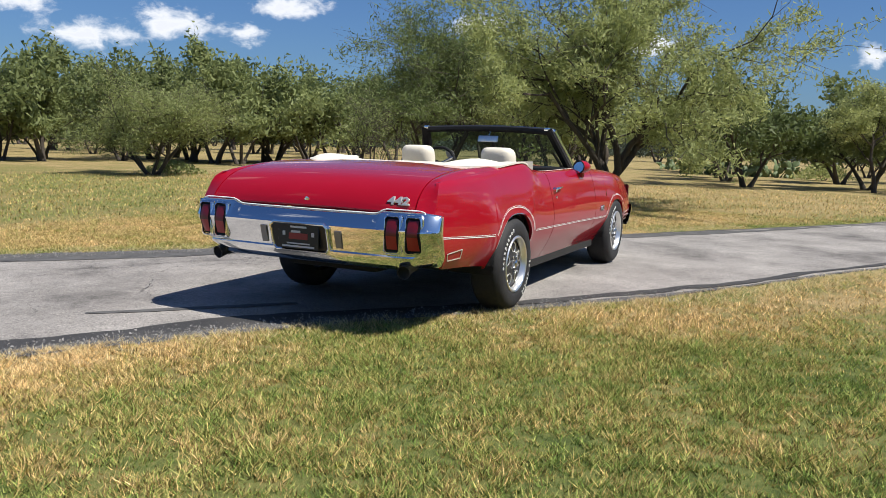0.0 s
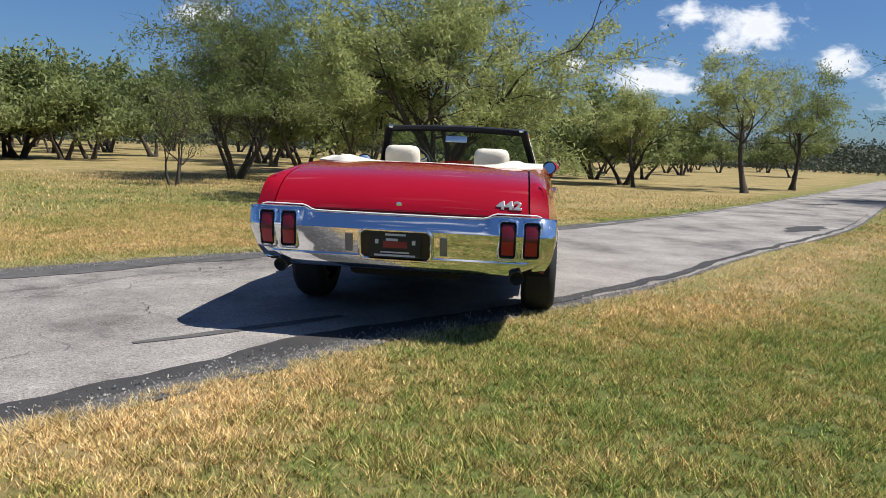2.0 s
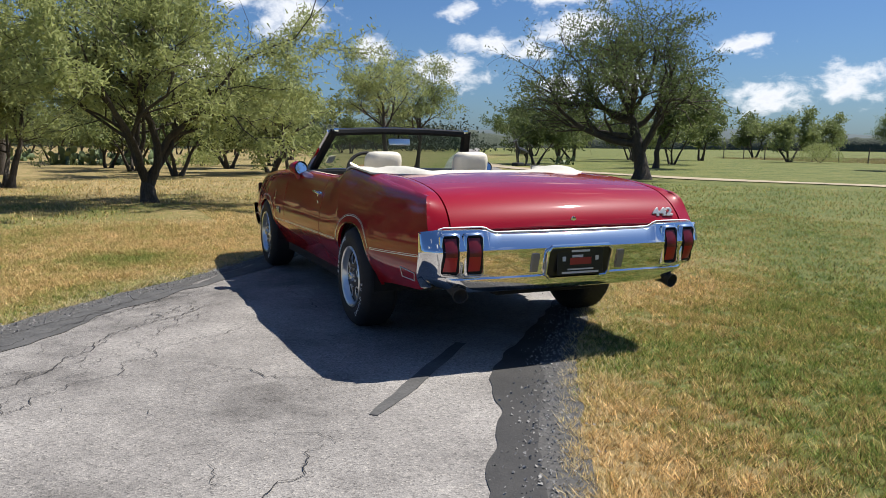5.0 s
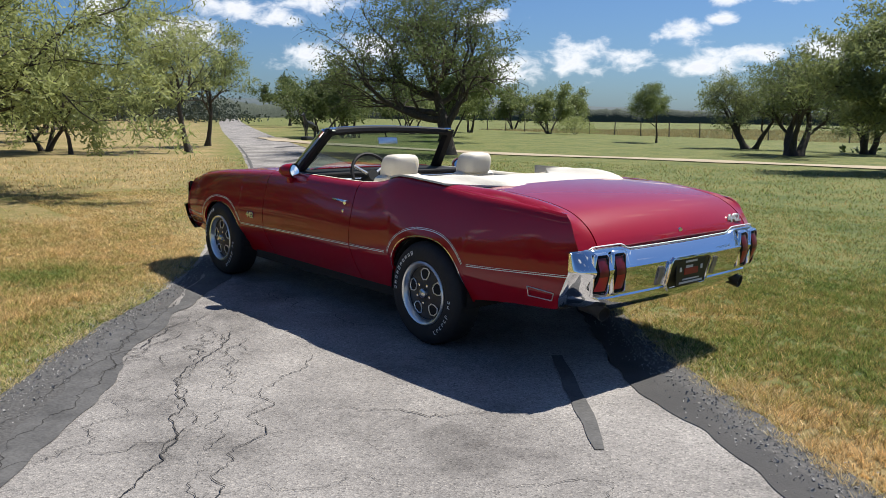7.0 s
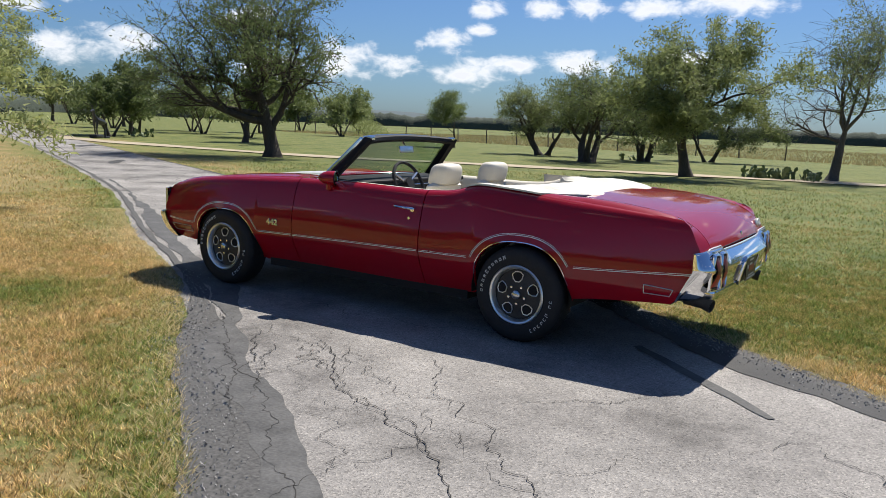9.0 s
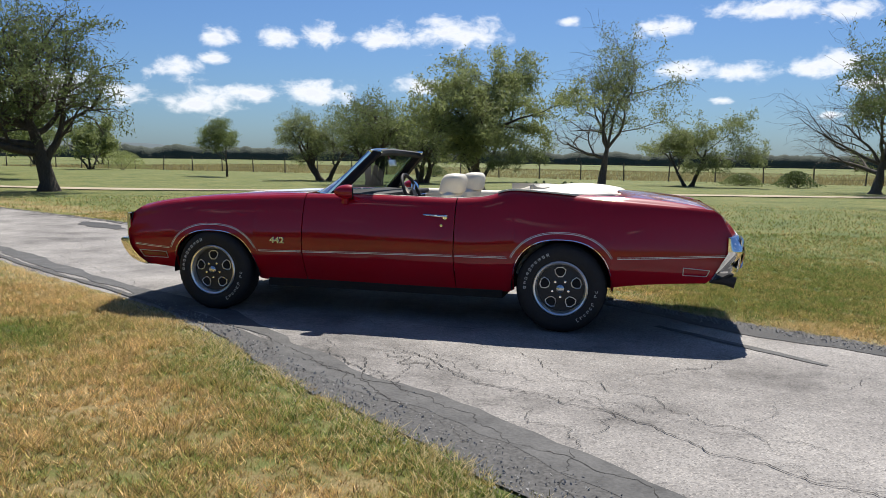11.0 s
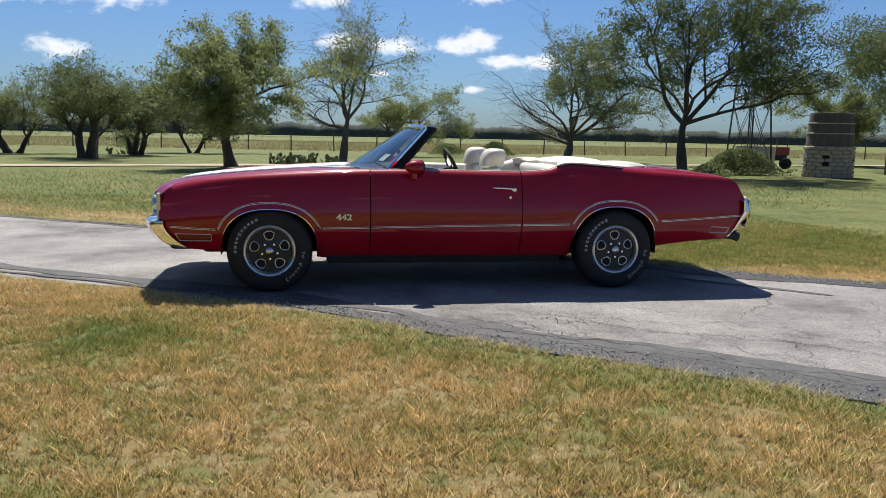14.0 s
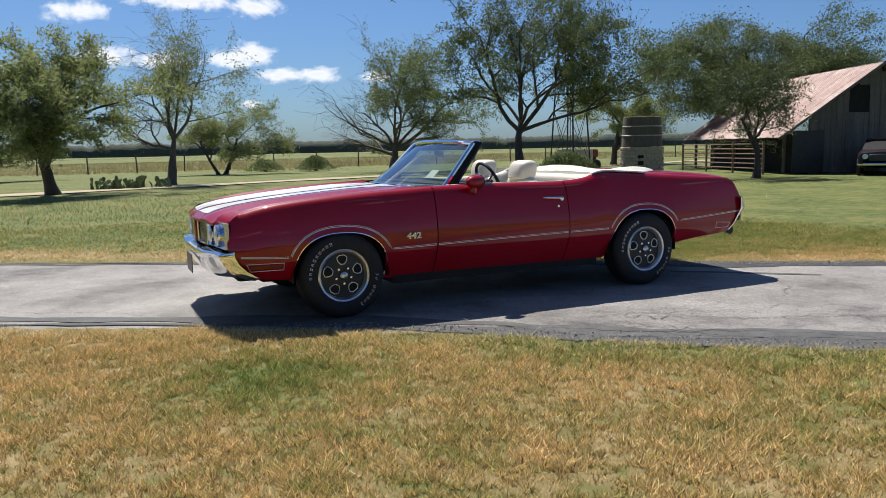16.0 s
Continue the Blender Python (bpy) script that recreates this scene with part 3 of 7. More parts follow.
def crack(a, b, width, wander, seed):
    random.seed(seed)
    a, b = Vector((*a, 0)), Vector((*b, 0))
    n = max(int((b - a).length / 0.03), 8)
    d = (b - a).normalized()
    side = Vector((-d.y, d.x, 0))
    pts = []
    for i in range(n + 1):
        t = i / n
        s = wander * noise.noise((t * 5, seed, 0)) + wander * 0.35 * noise.noise((t * 22, seed, 4)) + 0.014 * random.uniform(-1, 1)
        pts.append(a.lerp(b, t) + side * s)
    strip("crack", pts, [0.34 * width * random.uniform(0.5, 1.3) * min(1, 6 * min(i + 1, n - i + 1) / n) for i in range(n + 1)], 0.006, "crack", road, 0.004)


CRACKS = [((1.9, 1.55), (-1.6, 4.6), 0.016, 0.22), ((1.4, 1.5), (-2.4, 4.2), 0.018, 0.25), ((0.6, 1.5), (-2.6, 3.9), 0.013, 0.3), ((2.4, 1.35), (-0.3, 3.7), 0.016, 0.12),
          ((-1.8, 3.9), (-3.2, 2.7), 0.010, 0.2),
          ((-2.0, 1.6), (-3.6, 3.0), 0.011, 0.25), ((-2.9, 4.9), (-6.2, 7.4), 0.016, 0.3), ((-3.6, 3.6), (-7.0, 6.0), 0.014, 0.3), ((0.2, 3.3), (2.3, 1.5), 0.011, 0.2),
          ((3.8, 0.3), (6.5, -1.6), 0.012, 0.2), ((5.5, -2.6), (9.0, -4.0), 0.014, 0.3), ((8.0, -2.4), (14, -6.2), 0.02, 0.4), ((-0.4, 2.2), (-1.2, 1.4), 0.010, 0.1),
          ((1.2, 2.0), (0.5, 2.9), 0.009, 0.1), ((-1.1, 2.7), (-2.0, 1.6), 0.009, 0.12), ((10.5, -5.6), (20, -9.6), 0.03, 0.5), ((12, -4.6), (13.4, -7.4), 0.03, 0.3)]
for i, (a, b, w, s) in enumerate(CRACKS):
    crack(a, b, w, s, i + 3)
random.seed(21)
for i in range(30):
    c = Vector((random.uniform(-2.6, 2.2), 0, 0))
    c.y = 3.3 - 0.78 * c.x + random.uniform(-1.5, 0.1)
    an = radians(141 + random.gauss(0, 28))
    ln = random.uniform(0.35, 1.5)
    crack((c.x, c.y), (c.x + ln * math.cos(an), c.y + ln * math.sin(an)), random.uniform(0.005, 0.012), 0.16, 120 + i)
random.seed(4)
for i in range(12):
    t = random.uniform(90, 240)
    k = int(t)
    c = road_l[k].lerp(road_r[k], random.uniform(0.15, 0.85))
    an = random.uniform(0, 6.28)
    ln = random.uniform(0.3, 1.1)
    crack((c.x, c.y), (c.x + ln * math.cos(an), c.y + ln * math.sin(an)), random.uniform(0.006, 0.011), 0.12, 60 + i)
smear = [Vector((-1.75, 1.36, 0)).lerp(Vector((-0.7, 0.45, 0)), i / 20) for i in range(21)]
strip("tar_smear", smear, [0.03 + 0.06 * math.sin(math.pi * min(i + 1, 14) / 22) for i in range(21)], 0.0045, "patch_light", road, 0.03)

# dark repairs across the road
for k, (ax, ay, bx, by, w) in enumerate(((21.2, -10.6, 22.3, -12.3, 0.9), (26.6, -13.0, 28.0, -14.9, 0.8), (8.0, -4.9, 9.6, -5.9, 0.55), (17.2, -8.0, 18.6, -9.3, 0.45), (35.0, -16.6, 36.4, -18.2, 0.8))):
    line = [Vector((ax, ay, 0)).lerp(Vector((bx, by, 0)), i / 24) for i in range(25)]
    strip("tar_patch", line, [w * (0.35 + 0.65 * math.sin(math.pi * (i + 1) / 26)) * (0.8 + 0.5 * drift(i * 4, 20 + k)) for i in range(25)], 0.0055, "patch", road, 0.12)

# pale dirt track behind
TRACK = [(39, -19.6), (35, -18.0), (31, -17.4), (20, -18.0), (13, -20.8), (7, -22.6), (2, -24.4), (-4, -26.4), (-10, -28), (-22, -31), (-40, -37), (-80, -60)]
tp = along(TRACK, 140)
tr = strip("dirt_track", tp, [1.5 + 0.3 * math.sin(i * 0.5) for i in range(len(tp))], 0.0, "dirt", None, 0.25)
for v in tr.data.vertices:
    v.co.z = lie(v.co.x, v.co.y) + 0.03
tagged(tr, "pale bare dirt track across the lawn", "track", kind="structure")


# ---- grass blades and loose stones ----
def triangles(name, verts, mat, label, category):
    """Many loose triangles as one mesh of stuff; verts: n x 3 x 3."""
    n = len(verts)
    me = bpy.data.meshes.new(name)
    me.vertices.add(n * 3)
    me.vertices.foreach_set("co", verts.reshape(-1).astype(np.float32))
    me.loops.add(n * 3)
    me.loops.foreach_set("vertex_index", np.arange(n * 3, dtype=np.int32))
    me.polygons.add(n)
    me.polygons.foreach_set("loop_start", np.arange(0, n * 3, 3, dtype=np.int32))
    me.update(calc_edges=True)
    me.materials.append(M[mat])
    if mat == "blade":
        me.attributes.new("dry", "FLOAT", "POINT").data.foreach_set("value", np.repeat(dryness(verts[:, 0, :2]), 3).astype(np.float32))
    return tagged(new(name, me), label, category, kind="stuff")


# short lawn blades, dense in the strips of lawn beside the road
def blade_set(xy, w0, w1, h0, h1, g, lie_=(0.2, 1.5)):
    n = len(xy)
    tuft = np.array([noise.noise((u * 3.2, v * 3.2, 0.0)) for u, v in xy])
    fine = np.array([noise.noise((u * 15, v * 15, 4.0)) for u, v in xy])
    keep = g.random(n) < np.clip(0.74 + 0.7 * tuft + 1.8 * fine, 0.08, 1)
    xy, tuft = xy[keep], tuft[keep] + 0.5 * fine[keep]
    n = len(xy)
    tall = g.uniform(h0, h1, n) * (0.75 + 0.5 * g.random(n)) * np.clip(1 + 0.9 * tuft, 0.5, 1.8)
    half = g.uniform(w0, w1, n) / 2
    an, la = g.uniform(0, 2 * np.pi, n), g.uniform(0, 2 * np.pi, n)
    lean = tall * g.uniform(*lie_, n)
    base = np.stack([xy[:, 0], xy[:, 1], np.full(n, -0.012)], 1)
    off = np.stack([np.cos(an) * half, np.sin(an) * half, np.zeros(n)], 1)
    tip = base + np.stack([np.cos(la) * lean, np.sin(la) * lean, tall + 0.01], 1)
    return np.stack([base - off, base + off, tip], 1)


def sector(n, r0, r1, a0, a1, g):
    a, r = np.radians(g.uniform(a0, a1, n) + g.normal(size=n) * 4), g.uniform(r0, r1, n) + np.abs(g.normal(size=n)) * 0.12 * (r1 - r0)
    xy = np.stack([1.2 + (r + 0.9) * np.cos(a), r * np.sin(a)], 1)
    return xy[road_gap(xy) > 0.03 * g.normal(size=len(xy))]


g = np.random.default_rng(1)
near = sector(350000, 1.6, 5.8, 12, 245, g)
beside = np.concatenate([np.stack([g.uniform(-1.0, 7.0, 460000), g.uniform(0.6, 5.6, 460000)], 1), np.stack([g.uniform(-5.0, 0.8, 300000), g.uniform(-3.4, 2.6, 300000)], 1)])
beside = beside + g.normal(size=beside.shape) * 0.4
beside = beside[road_gap(beside) > 0.03 * g.normal(size=len(beside))]
low_side = np.stack([g.uniform(-5, 11, 330000), 0.8 - 9.8 * g.random(330000) ** 1.35], 1)
low_side = low_side[road_gap(low_side) > 0.03 * g.normal(size=len(low_side))]
wide_ring = np.concatenate([sector(60000, 8.5, 19, 225, 375, g), sector(70000, 6.1, 18, 15, 135, g)])
blades = np.concatenate([blade_set(near, 0.004, 0.008, 0.014, 0.030, g, (0.4, 2.0)), blade_set(beside, 0.0045, 0.009, 0.012, 0.028, g, (0.4, 2.2)), blade_set(low_side, 0.006, 0.011, 0.011, 0.026, g, (0.4, 2.2)), blade_set(wide_ring, 0.012, 0.024, 0.02, 0.042, g)])
triangles("grass", blades, "blade", "short dry and green lawn grass blades", "grass")
# straw fringe hanging over the road's edges
fr = []
for line, other in ((road_r, road_l), (road_l, road_r)):
    i = g.integers(60, 300, 24000)
    p0 = np.array([tuple(line[k])[:2] for k in i])
    p1 = np.array([tuple(line[k + 1])[:2] for k in i])
    d = np.array([tuple((other[k] - line[k]).normalized())[:2] for k in i])
    fr.append(p0 + (p1 - p0) * g.random((len(i), 1)) - d * (np.abs(g.normal(size=(len(i), 1))) * 0.20 - 0.05))
triangles("edge_straw", blade_set(np.concatenate(fr), 0.004, 0.008, 0.016, 0.036, g, (0.6, 2.4)), "straw", "pale dry straw fringe along the road", "grass")

g = np.random.default_rng(8)
stones = []
for line, other in ((road_r, road_l), (road_l, road_r)):
    for k in range(4200):
        i = int(g.integers(90, 250))
        d = (other[i] - line[i]).normalized()
        c = line[i].lerp(line[i + 1], g.random()) + d * (g.normal() * 0.10 + 0.09)
        s = g.uniform(0.003, 0.010)
        p = g.normal(size=(4, 3))
        p = p / np.linalg.norm(p, axis=1)[:, None] * s + [c.x, c.y, 0.004 + s * 0.4]
        stones += [p[[0, 1, 2]], p[[0, 2, 3]], p[[0, 3, 1]], p[[1, 3, 2]]]
triangles("roadside_gravel", np.array(stones), "pebble", "loose pale gravel along the road edge", "gravel")

# ---- the convertible ----
car = thing("convertible_car", "red vintage convertible with chrome bumpers and cream folded top", "car")

CX = [-1.05, -0.9, -0.31, 0.14, 0.38, 0.46, 0.56, 0.66, 0.86, 1.59, 2.0, 2.42, 2.88, 3.2, 3.39, 3.57]
CZ = [0.935, 0.95, 0.995, 1.03, 1.042, 1.032, 0.998, 0.982, 0.972, 0.980, 0.975, 0.958, 0.932, 0.904, 0.878, 0.835]
DW = [0.0, 0.08, 0.2, 0.36, 0.5, 0.68, 0.84, 0.93, 0.975, 1.0]
DY = [0.140, 0.105, 0.058, 0.010, 0.003, 0.022, 0.050, 0.075, 0.098, 0.128]


def crest(x):
    return sp(x, CX, CZ)


def wide(x):
    return sp(x, [-1.22, -0.8, -0.3, 0.4, 1.0, 2.0, 2.8, 3.3, 3.6, 3.7], [0.885, 0.918, 0.945, 0.945, 0.945, 0.942, 0.945, 0.925, 0.892, 0.87])


def side(x, z, off=0.0):
    w = (z - 0.26) / (crest(x) - 0.26)
    hip = 0.045 * math.exp(-((x - 0.1) / 0.55) ** 2) * max(w - 0.45, 0)
    tuck = sp(w, DW, DY)
    if w > 0.4:
        tuck *= sp(x, [-1.2, -0.9, -0.5, -0.25, 3.7], [0.5, 0.65, 0.9, 1.0, 1.0])
    return Vector((x, wide(x) - tuck - hip + off, z))


def rear_edge(z):
    return sp(z, [0.38, 0.44, 0.50, 0.58, 0.65, 0.72, 0.83, 0.90, 0.935], [-0.98, -1.045, -1.09, -1.15, -1.185, -1.188, -1.14, -1.10, -1.05])


def front_edge(z):
    return sp(z, [0.30, 0.38, 0.5, 0.6, 0.7, 0.78, 0.835], [3.44, 3.58, 3.66, 3.685, 3.68, 3.65, 3.57])


ARCHES = ((0.0, 0.360, 0.352), (2.845, 0.365, 0.320))


def arch(x):
    for xc, a, h in ARCHES:
        if abs(x - xc) < a:
            return 0.335 + h * (1 - (abs(x - xc) / a) ** 2.4) ** (1 / 2.4)
    return None


def low(x):
    z = arch(x)
    if z is not None:
        return z
    return sp(x, [-1.2, -0.37, -0.36, 0.36, 0.37, 2.46, 2.48, 3.20, 3.21, 3.5, 3.7], [0.43, 0.35, 0.30, 0.29, 0.27, 0.26, 0.27, 0.31, 0.315, 0.345, 0.40])


def columns(x0, x1):
    xs = set(np.linspace(x0, x1, max(int(abs(x1 - x0) / 0.05), 6)).round(4))
    for xc, a, _ in ARCHES:
        for k in range(29):
            xs.add(round(xc + a * math.cos(math.pi * k / 28), 4))
        xs |= {round(xc + a * 1.0003, 4), round(xc - a * 1.0003, 4)}
    return sorted(x for x in xs if min(x0, x1) <= x <= max(x0, x1))


VS = [0, 0.04, 0.12, 0.24, 0.36, 0.48, 0.6, 0.7, 0.79, 0.86, 0.91, 0.95, 0.98, 1.0]


def skin(x0, x1, sgn):
    rows = []
    for x in columns(x0, x1):
        zl, zt = low(x), crest(x)
        r = []
        for v in VS:
            z = zl + v * (zt - zl)
            xx = min(max(x, rear_edge(z)), front_edge(z))
            p = side(xx, min(z, crest(xx)))
            r.append((p.x, p.y * sgn, p.z))
        rows.append(r)
    bm = grid(rows)
    bmesh.ops.remove_doubles(bm, verts=bm.verts[:], dist=0.0004)
    bmesh.ops.recalc_face_normals(bm, faces=bm.faces[:])
    if sum(f.normal.y for f in bm.faces) * sgn < 0:
        bmesh.ops.reverse_faces(bm, faces=bm.faces[:])
    return folded(bm, 0.02, lambda p: (p.x, p.y - sgn * 0.5, p.z))


def hood_z(x, y):
    b = 0.018 * math.exp(-((abs(y) - 0.44) / 0.10) ** 4) * sp(x, [2.2, 2.6, 3.5, 3.75], [0, 1, 1, 0.5])
    return sp(x, [2.14, 2.63, 3.15, 3.5, 3.7, 3.79, 3.82], [0.975, 0.948, 0.908, 0.868, 0.835, 0.80, 0.775]) - 0.014 * (y / 0.7) ** 2 + b


def hood_edge(x):
    return sp(x, [2.1, 3.0, 3.5, 3.72], [0.76, 0.725, 0.69, 0.655])


for sgn in (1, -1):
    part("front_fender", skin(2.06, 3.69, sgn), "red", car)
    d = part("door", skin(0.818, 2.052, sgn), "red", car, "red door with chrome handle")
    part("quarter_panel", skin(-1.2, 0.81, sgn), "red", car)
    # fender top, from crest to hood
    rows = []
    for x in np.linspace(2.06, 3.57, 36):
        c = side(x, crest(x))
        he = hood_edge(x) + 0.004
        hz = hood_z(x, he)
        r = []
        for t in np.linspace(0, 1, 7):
            y = c.y + (he - c.y) * t
            z = c.z + (hz - c.z) * t + 0.010 * math.sin(math.pi * min(t * 2.2, 1)) * (1 - t)
            r.append((x, sgn * y, z))
        rows.append(r)
    # nose of the fender rolling down to the headlamp
    for k, z in enumerate((0.815, 0.79, 0.765, 0.745)):
        xe = front_edge(z) + 0.0
        r = []
        for t in np.linspace(0, 1, 7):
            c = side(xe, z)
            y = c.y + (0.655 - c.y) * t
            r.append((xe + 0.07 * t, sgn * y, z + 0.012 * t))
        rows.append(r)
    bm = grid(rows)
    bmesh.ops.recalc_face_normals(bm, faces=bm.faces[:])
    part("fender_top", folded(bm, 0.015, lambda p: (p.x, p.y, 0)), "red", car)
    # wheel wells
    for xc, a, h in ARCHES:
        rows = [[(xc + (a + 0.012) * math.cos(an), sgn * y, 0.33 + (h + 0.012) * math.sin(an)) for y in (0.90, 0.80, 0.58)] + [(xc, sgn * 0.58, 0.40)] for an in np.linspace(-0.1, math.pi + 0.1, 20)]
        part("wheel_well", grid(rows), "under", car, smooth=False)

# hood with two raised bands
rows = []
for t in np.linspace(0, 1, 40):
    x = 2.14 + (3.82 - 2.14) * t
    r = []
    for s in np.linspace(-1, 1, 41):
        y = s * hood_edge(min(x, 3.72))
        xx = x - 0.075 * max(t - 0.55, 0) / 0.45 * (abs(s) ** 1.6)
        r.append((xx, y, hood_z(x, y)))
    rows.append(r)
bm = grid(rows)
bmesh.ops.recalc_face_normals(bm, faces=bm.faces[:])
hood = part("hood", folded(bm, 0.02, lambda p: (p.x, p.y, 0)), "red", car, "red hood with wide white stripes")
for sgn in (1, -1):
    rows = []
    for t in np.linspace(0.03, 0.965, 40):
        x = 2.14 + (3.82 - 2.14) * t
        r = []
        for s in np.linspace(0, 1, 9):
            y = sgn * (0.045 + s * 0.335)
            xx = x - 0.075 * max(t - 0.55, 0) / 0.45 * (abs(y / hood_edge(min(x, 3.72))) ** 1.6)
            r.append((xx, y, hood_z(x, y) + 0.0025))
        rows.append(r)
    bm = grid(rows)
    part("hood_stripe", bm, "white_paint", hood, "white painted stripe")

# cowl with louvre bars
rows = [[(x, y, z - 0.02 * (y / 0.7) ** 2) for y in np.linspace(-0.78, 0.78, 21)] for x, z in ((2.14, 0.955), (2.06, 0.95), (1.98, 0.955), (1.90, 0.955))]
part("cowl", grid(rows), "red", car)
for i in range(9):
    for sgn in (1, -1):
        y = 0.12 + i * 0.055
        part("cowl_louvre", box(2.05, 2.12, sgn * y - 0.014, sgn * y + 0.014, 0.945, 0.962, 0.003, seg=1), "steel", car)

# trunk lid and rear corners
LT = list(range(11))
LX = [-0.36, -0.5, -0.65, -0.8, -0.92, -1.01, -1.08, -1.135, -1.175, -1.20, -1.215]
LZ = [1.014, 1.008, 0.997, 0.980, 0.960, 0.936, 0.903, 0.865, 0.825, 0.790, 0.758]


def lid(t, s):
    hw = sp(t, [0, 4, 7, 10], [0.715, 0.735, 0.745, 0.755])
    x, z = sp(t, LT, LX), sp(t, LT, LZ)
    return Vector((x - 0.018 * (1 - s * s) * min(t / 6, 1), s * hw, z + 0.020 * (1 - s * s) * (1 - 0.4 * min(t / 6, 1))))


TT = np.linspace(0, 10, 41)
bm = grid([[lid(t, s) for s in np.linspace(-1, 1, 31)] for t in TT])
bmesh.ops.recalc_face_normals(bm, faces=bm.faces[:])
trunk = part("trunk_lid", folded(bm, 0.02, lambda p: (p.x + 0.3, p.y, 0.3)), "red", car, "red trunk lid with lock and number badge")
for sgn in (1, -1):
    rows = []
    for t in np.concatenate([[-3, -1.5], TT]):
        if t < 0:
            a = Vector((-0.36 - t * 0.11, sgn * 0.70, 1.004 + 0.004 * -t))
        else:
            a = lid(t, sgn)
            a.y += sgn * 0.010
        z = a.z - 0.004
        if a.x > -1.04:
            b = side(a.x, crest(a.x))
        else:
            z = min(z, 0.935)
            b = side(rear_edge(z), min(z, crest(rear_edge(z))))
        b.y *= sgn
        rows.append([a.lerp(b, k / 6) + Vector((0, 0, 0.010 * math.sin(math.pi * k / 6) * (1 if a.x > -1.0 else 0))) for k in range(7)])
    bm = grid(rows)
    bmesh.ops.recalc_face_normals(bm, faces=bm.faces[:])
    part("quarter_top", folded(bm, 0.012, lambda p: (p.x + 0.3, p.y, 0.3)), "red", car)

part("trunk_lock", lathe([(0.0, 0.0), (0.017, 0.0), (0.017, -0.008), (0.0, -0.010)], 16, "x", centre=(-1.213, 0, 0.80)), "chrome", trunk)


def letters(text, size, depth, name, mat, parent, m, label=""):
    cu = bpy.data.curves.new(name, "FONT")
    cu.body, cu.size, cu.extrude, cu.bevel_depth, cu.align_x, cu.align_y = text, size, depth, size * 0.03, "CENTER", "CENTER"
    cu.offset = size * 0.02
    tmp = bpy.data.objects.new("text", cu)
    scene.collection.objects.link(tmp)
    me = bpy.data.meshes.new_from_object(tmp.evaluated_get(bpy.context.evaluated_depsgraph_get()))
    bpy.data.objects.remove(tmp)
    me.materials.clear()
    me.materials.append(M[mat])
    me.transform(m)
    ob = new(name, me)
    ob.parent = parent
    return tagged(ob, label)


def facing(origin, right, up):
    r, u = Vector(right).normalized(), Vector(up).normalized()
    n = r.cross(u).normalized()
    u = n.cross(r)
    return Matrix(((r.x, u.x, n.x, origin[0]), (r.y, u.y, n.y, origin[1]), (r.z, u.z, n.z, origin[2]), (0, 0, 0, 1)))


letters("442", 0.085, 0.004, "badge", "badge", trunk, facing((-1.194, -0.64, 0.822), (0, -1, 0), (0.35, 0, 0.94)) @ Matrix.Diagonal((1.12, 0.78, 1, 1)), "chrome number badge")
for sgn in (1, -1):
    p = side(2.265, 0.60)
    letters("442", 0.066, 0.002, "badge", "steel", car, facing((p.x, sgn * (p.y + 0.004), p.z), (-sgn, 0, 0), (0, 0, 1)) @ Matrix.Diagonal((1.25, 1.0, 1, 1)), "silver number badge")

# pinstripes
STRIPE = [(3.60, 0.515), (3.24, 0.497), (2.43, 0.507), (1.49, 0.525), (0.81, 0.535), (0.42, 0.54), (-0.41, 0.57), (-1.17, 0.615)]
sxs, szs = [p[0] for p in STRIPE][::-1], [p[1] for p in STRIPE][::-1]


def ribbon(pts, w, sgn, off=0.002):
    """A thin painted line on the side of the body, along (x, z) points."""
    bm = bmesh.new()
    last = None
    for i, (x, z) in enumerate(pts):
        a, b = pts[max(i - 1, 0)], pts[min(i + 1, len(pts) - 1)]
        d = Vector((b[0] - a[0], b[1] - a[1])).normalized()
        n = Vector((-d.y, d.x)) * w / 2
        row = []
        for k in (1, -1):
            q = side(x + n.x * k, z + n.y * k, off)
            row.append(bm.verts.new((q.x, q.y * sgn, q.z)))
        if last:
            bm.faces.new((last[0], row[0], row[1], last[1]))
        last = row
    return bm


def arch_line(i, grow):
    xc, a, h = ARCHES[i]
    out = []
    for k in range(41):
        an = math.pi * k / 40
        c, s = math.cos(an), math.sin(an)
        e = 2 / 2.4
        x = xc + (a + grow) * (abs(c) ** e) * (1 if c >= 0 else -1)
        z = 0.335 + (h + grow) * (abs(s) ** e)
        if z > sp(x, sxs, szs) - (0.15 if grow < 0.03 else 0.004):
            out.append((x, z))
    return out


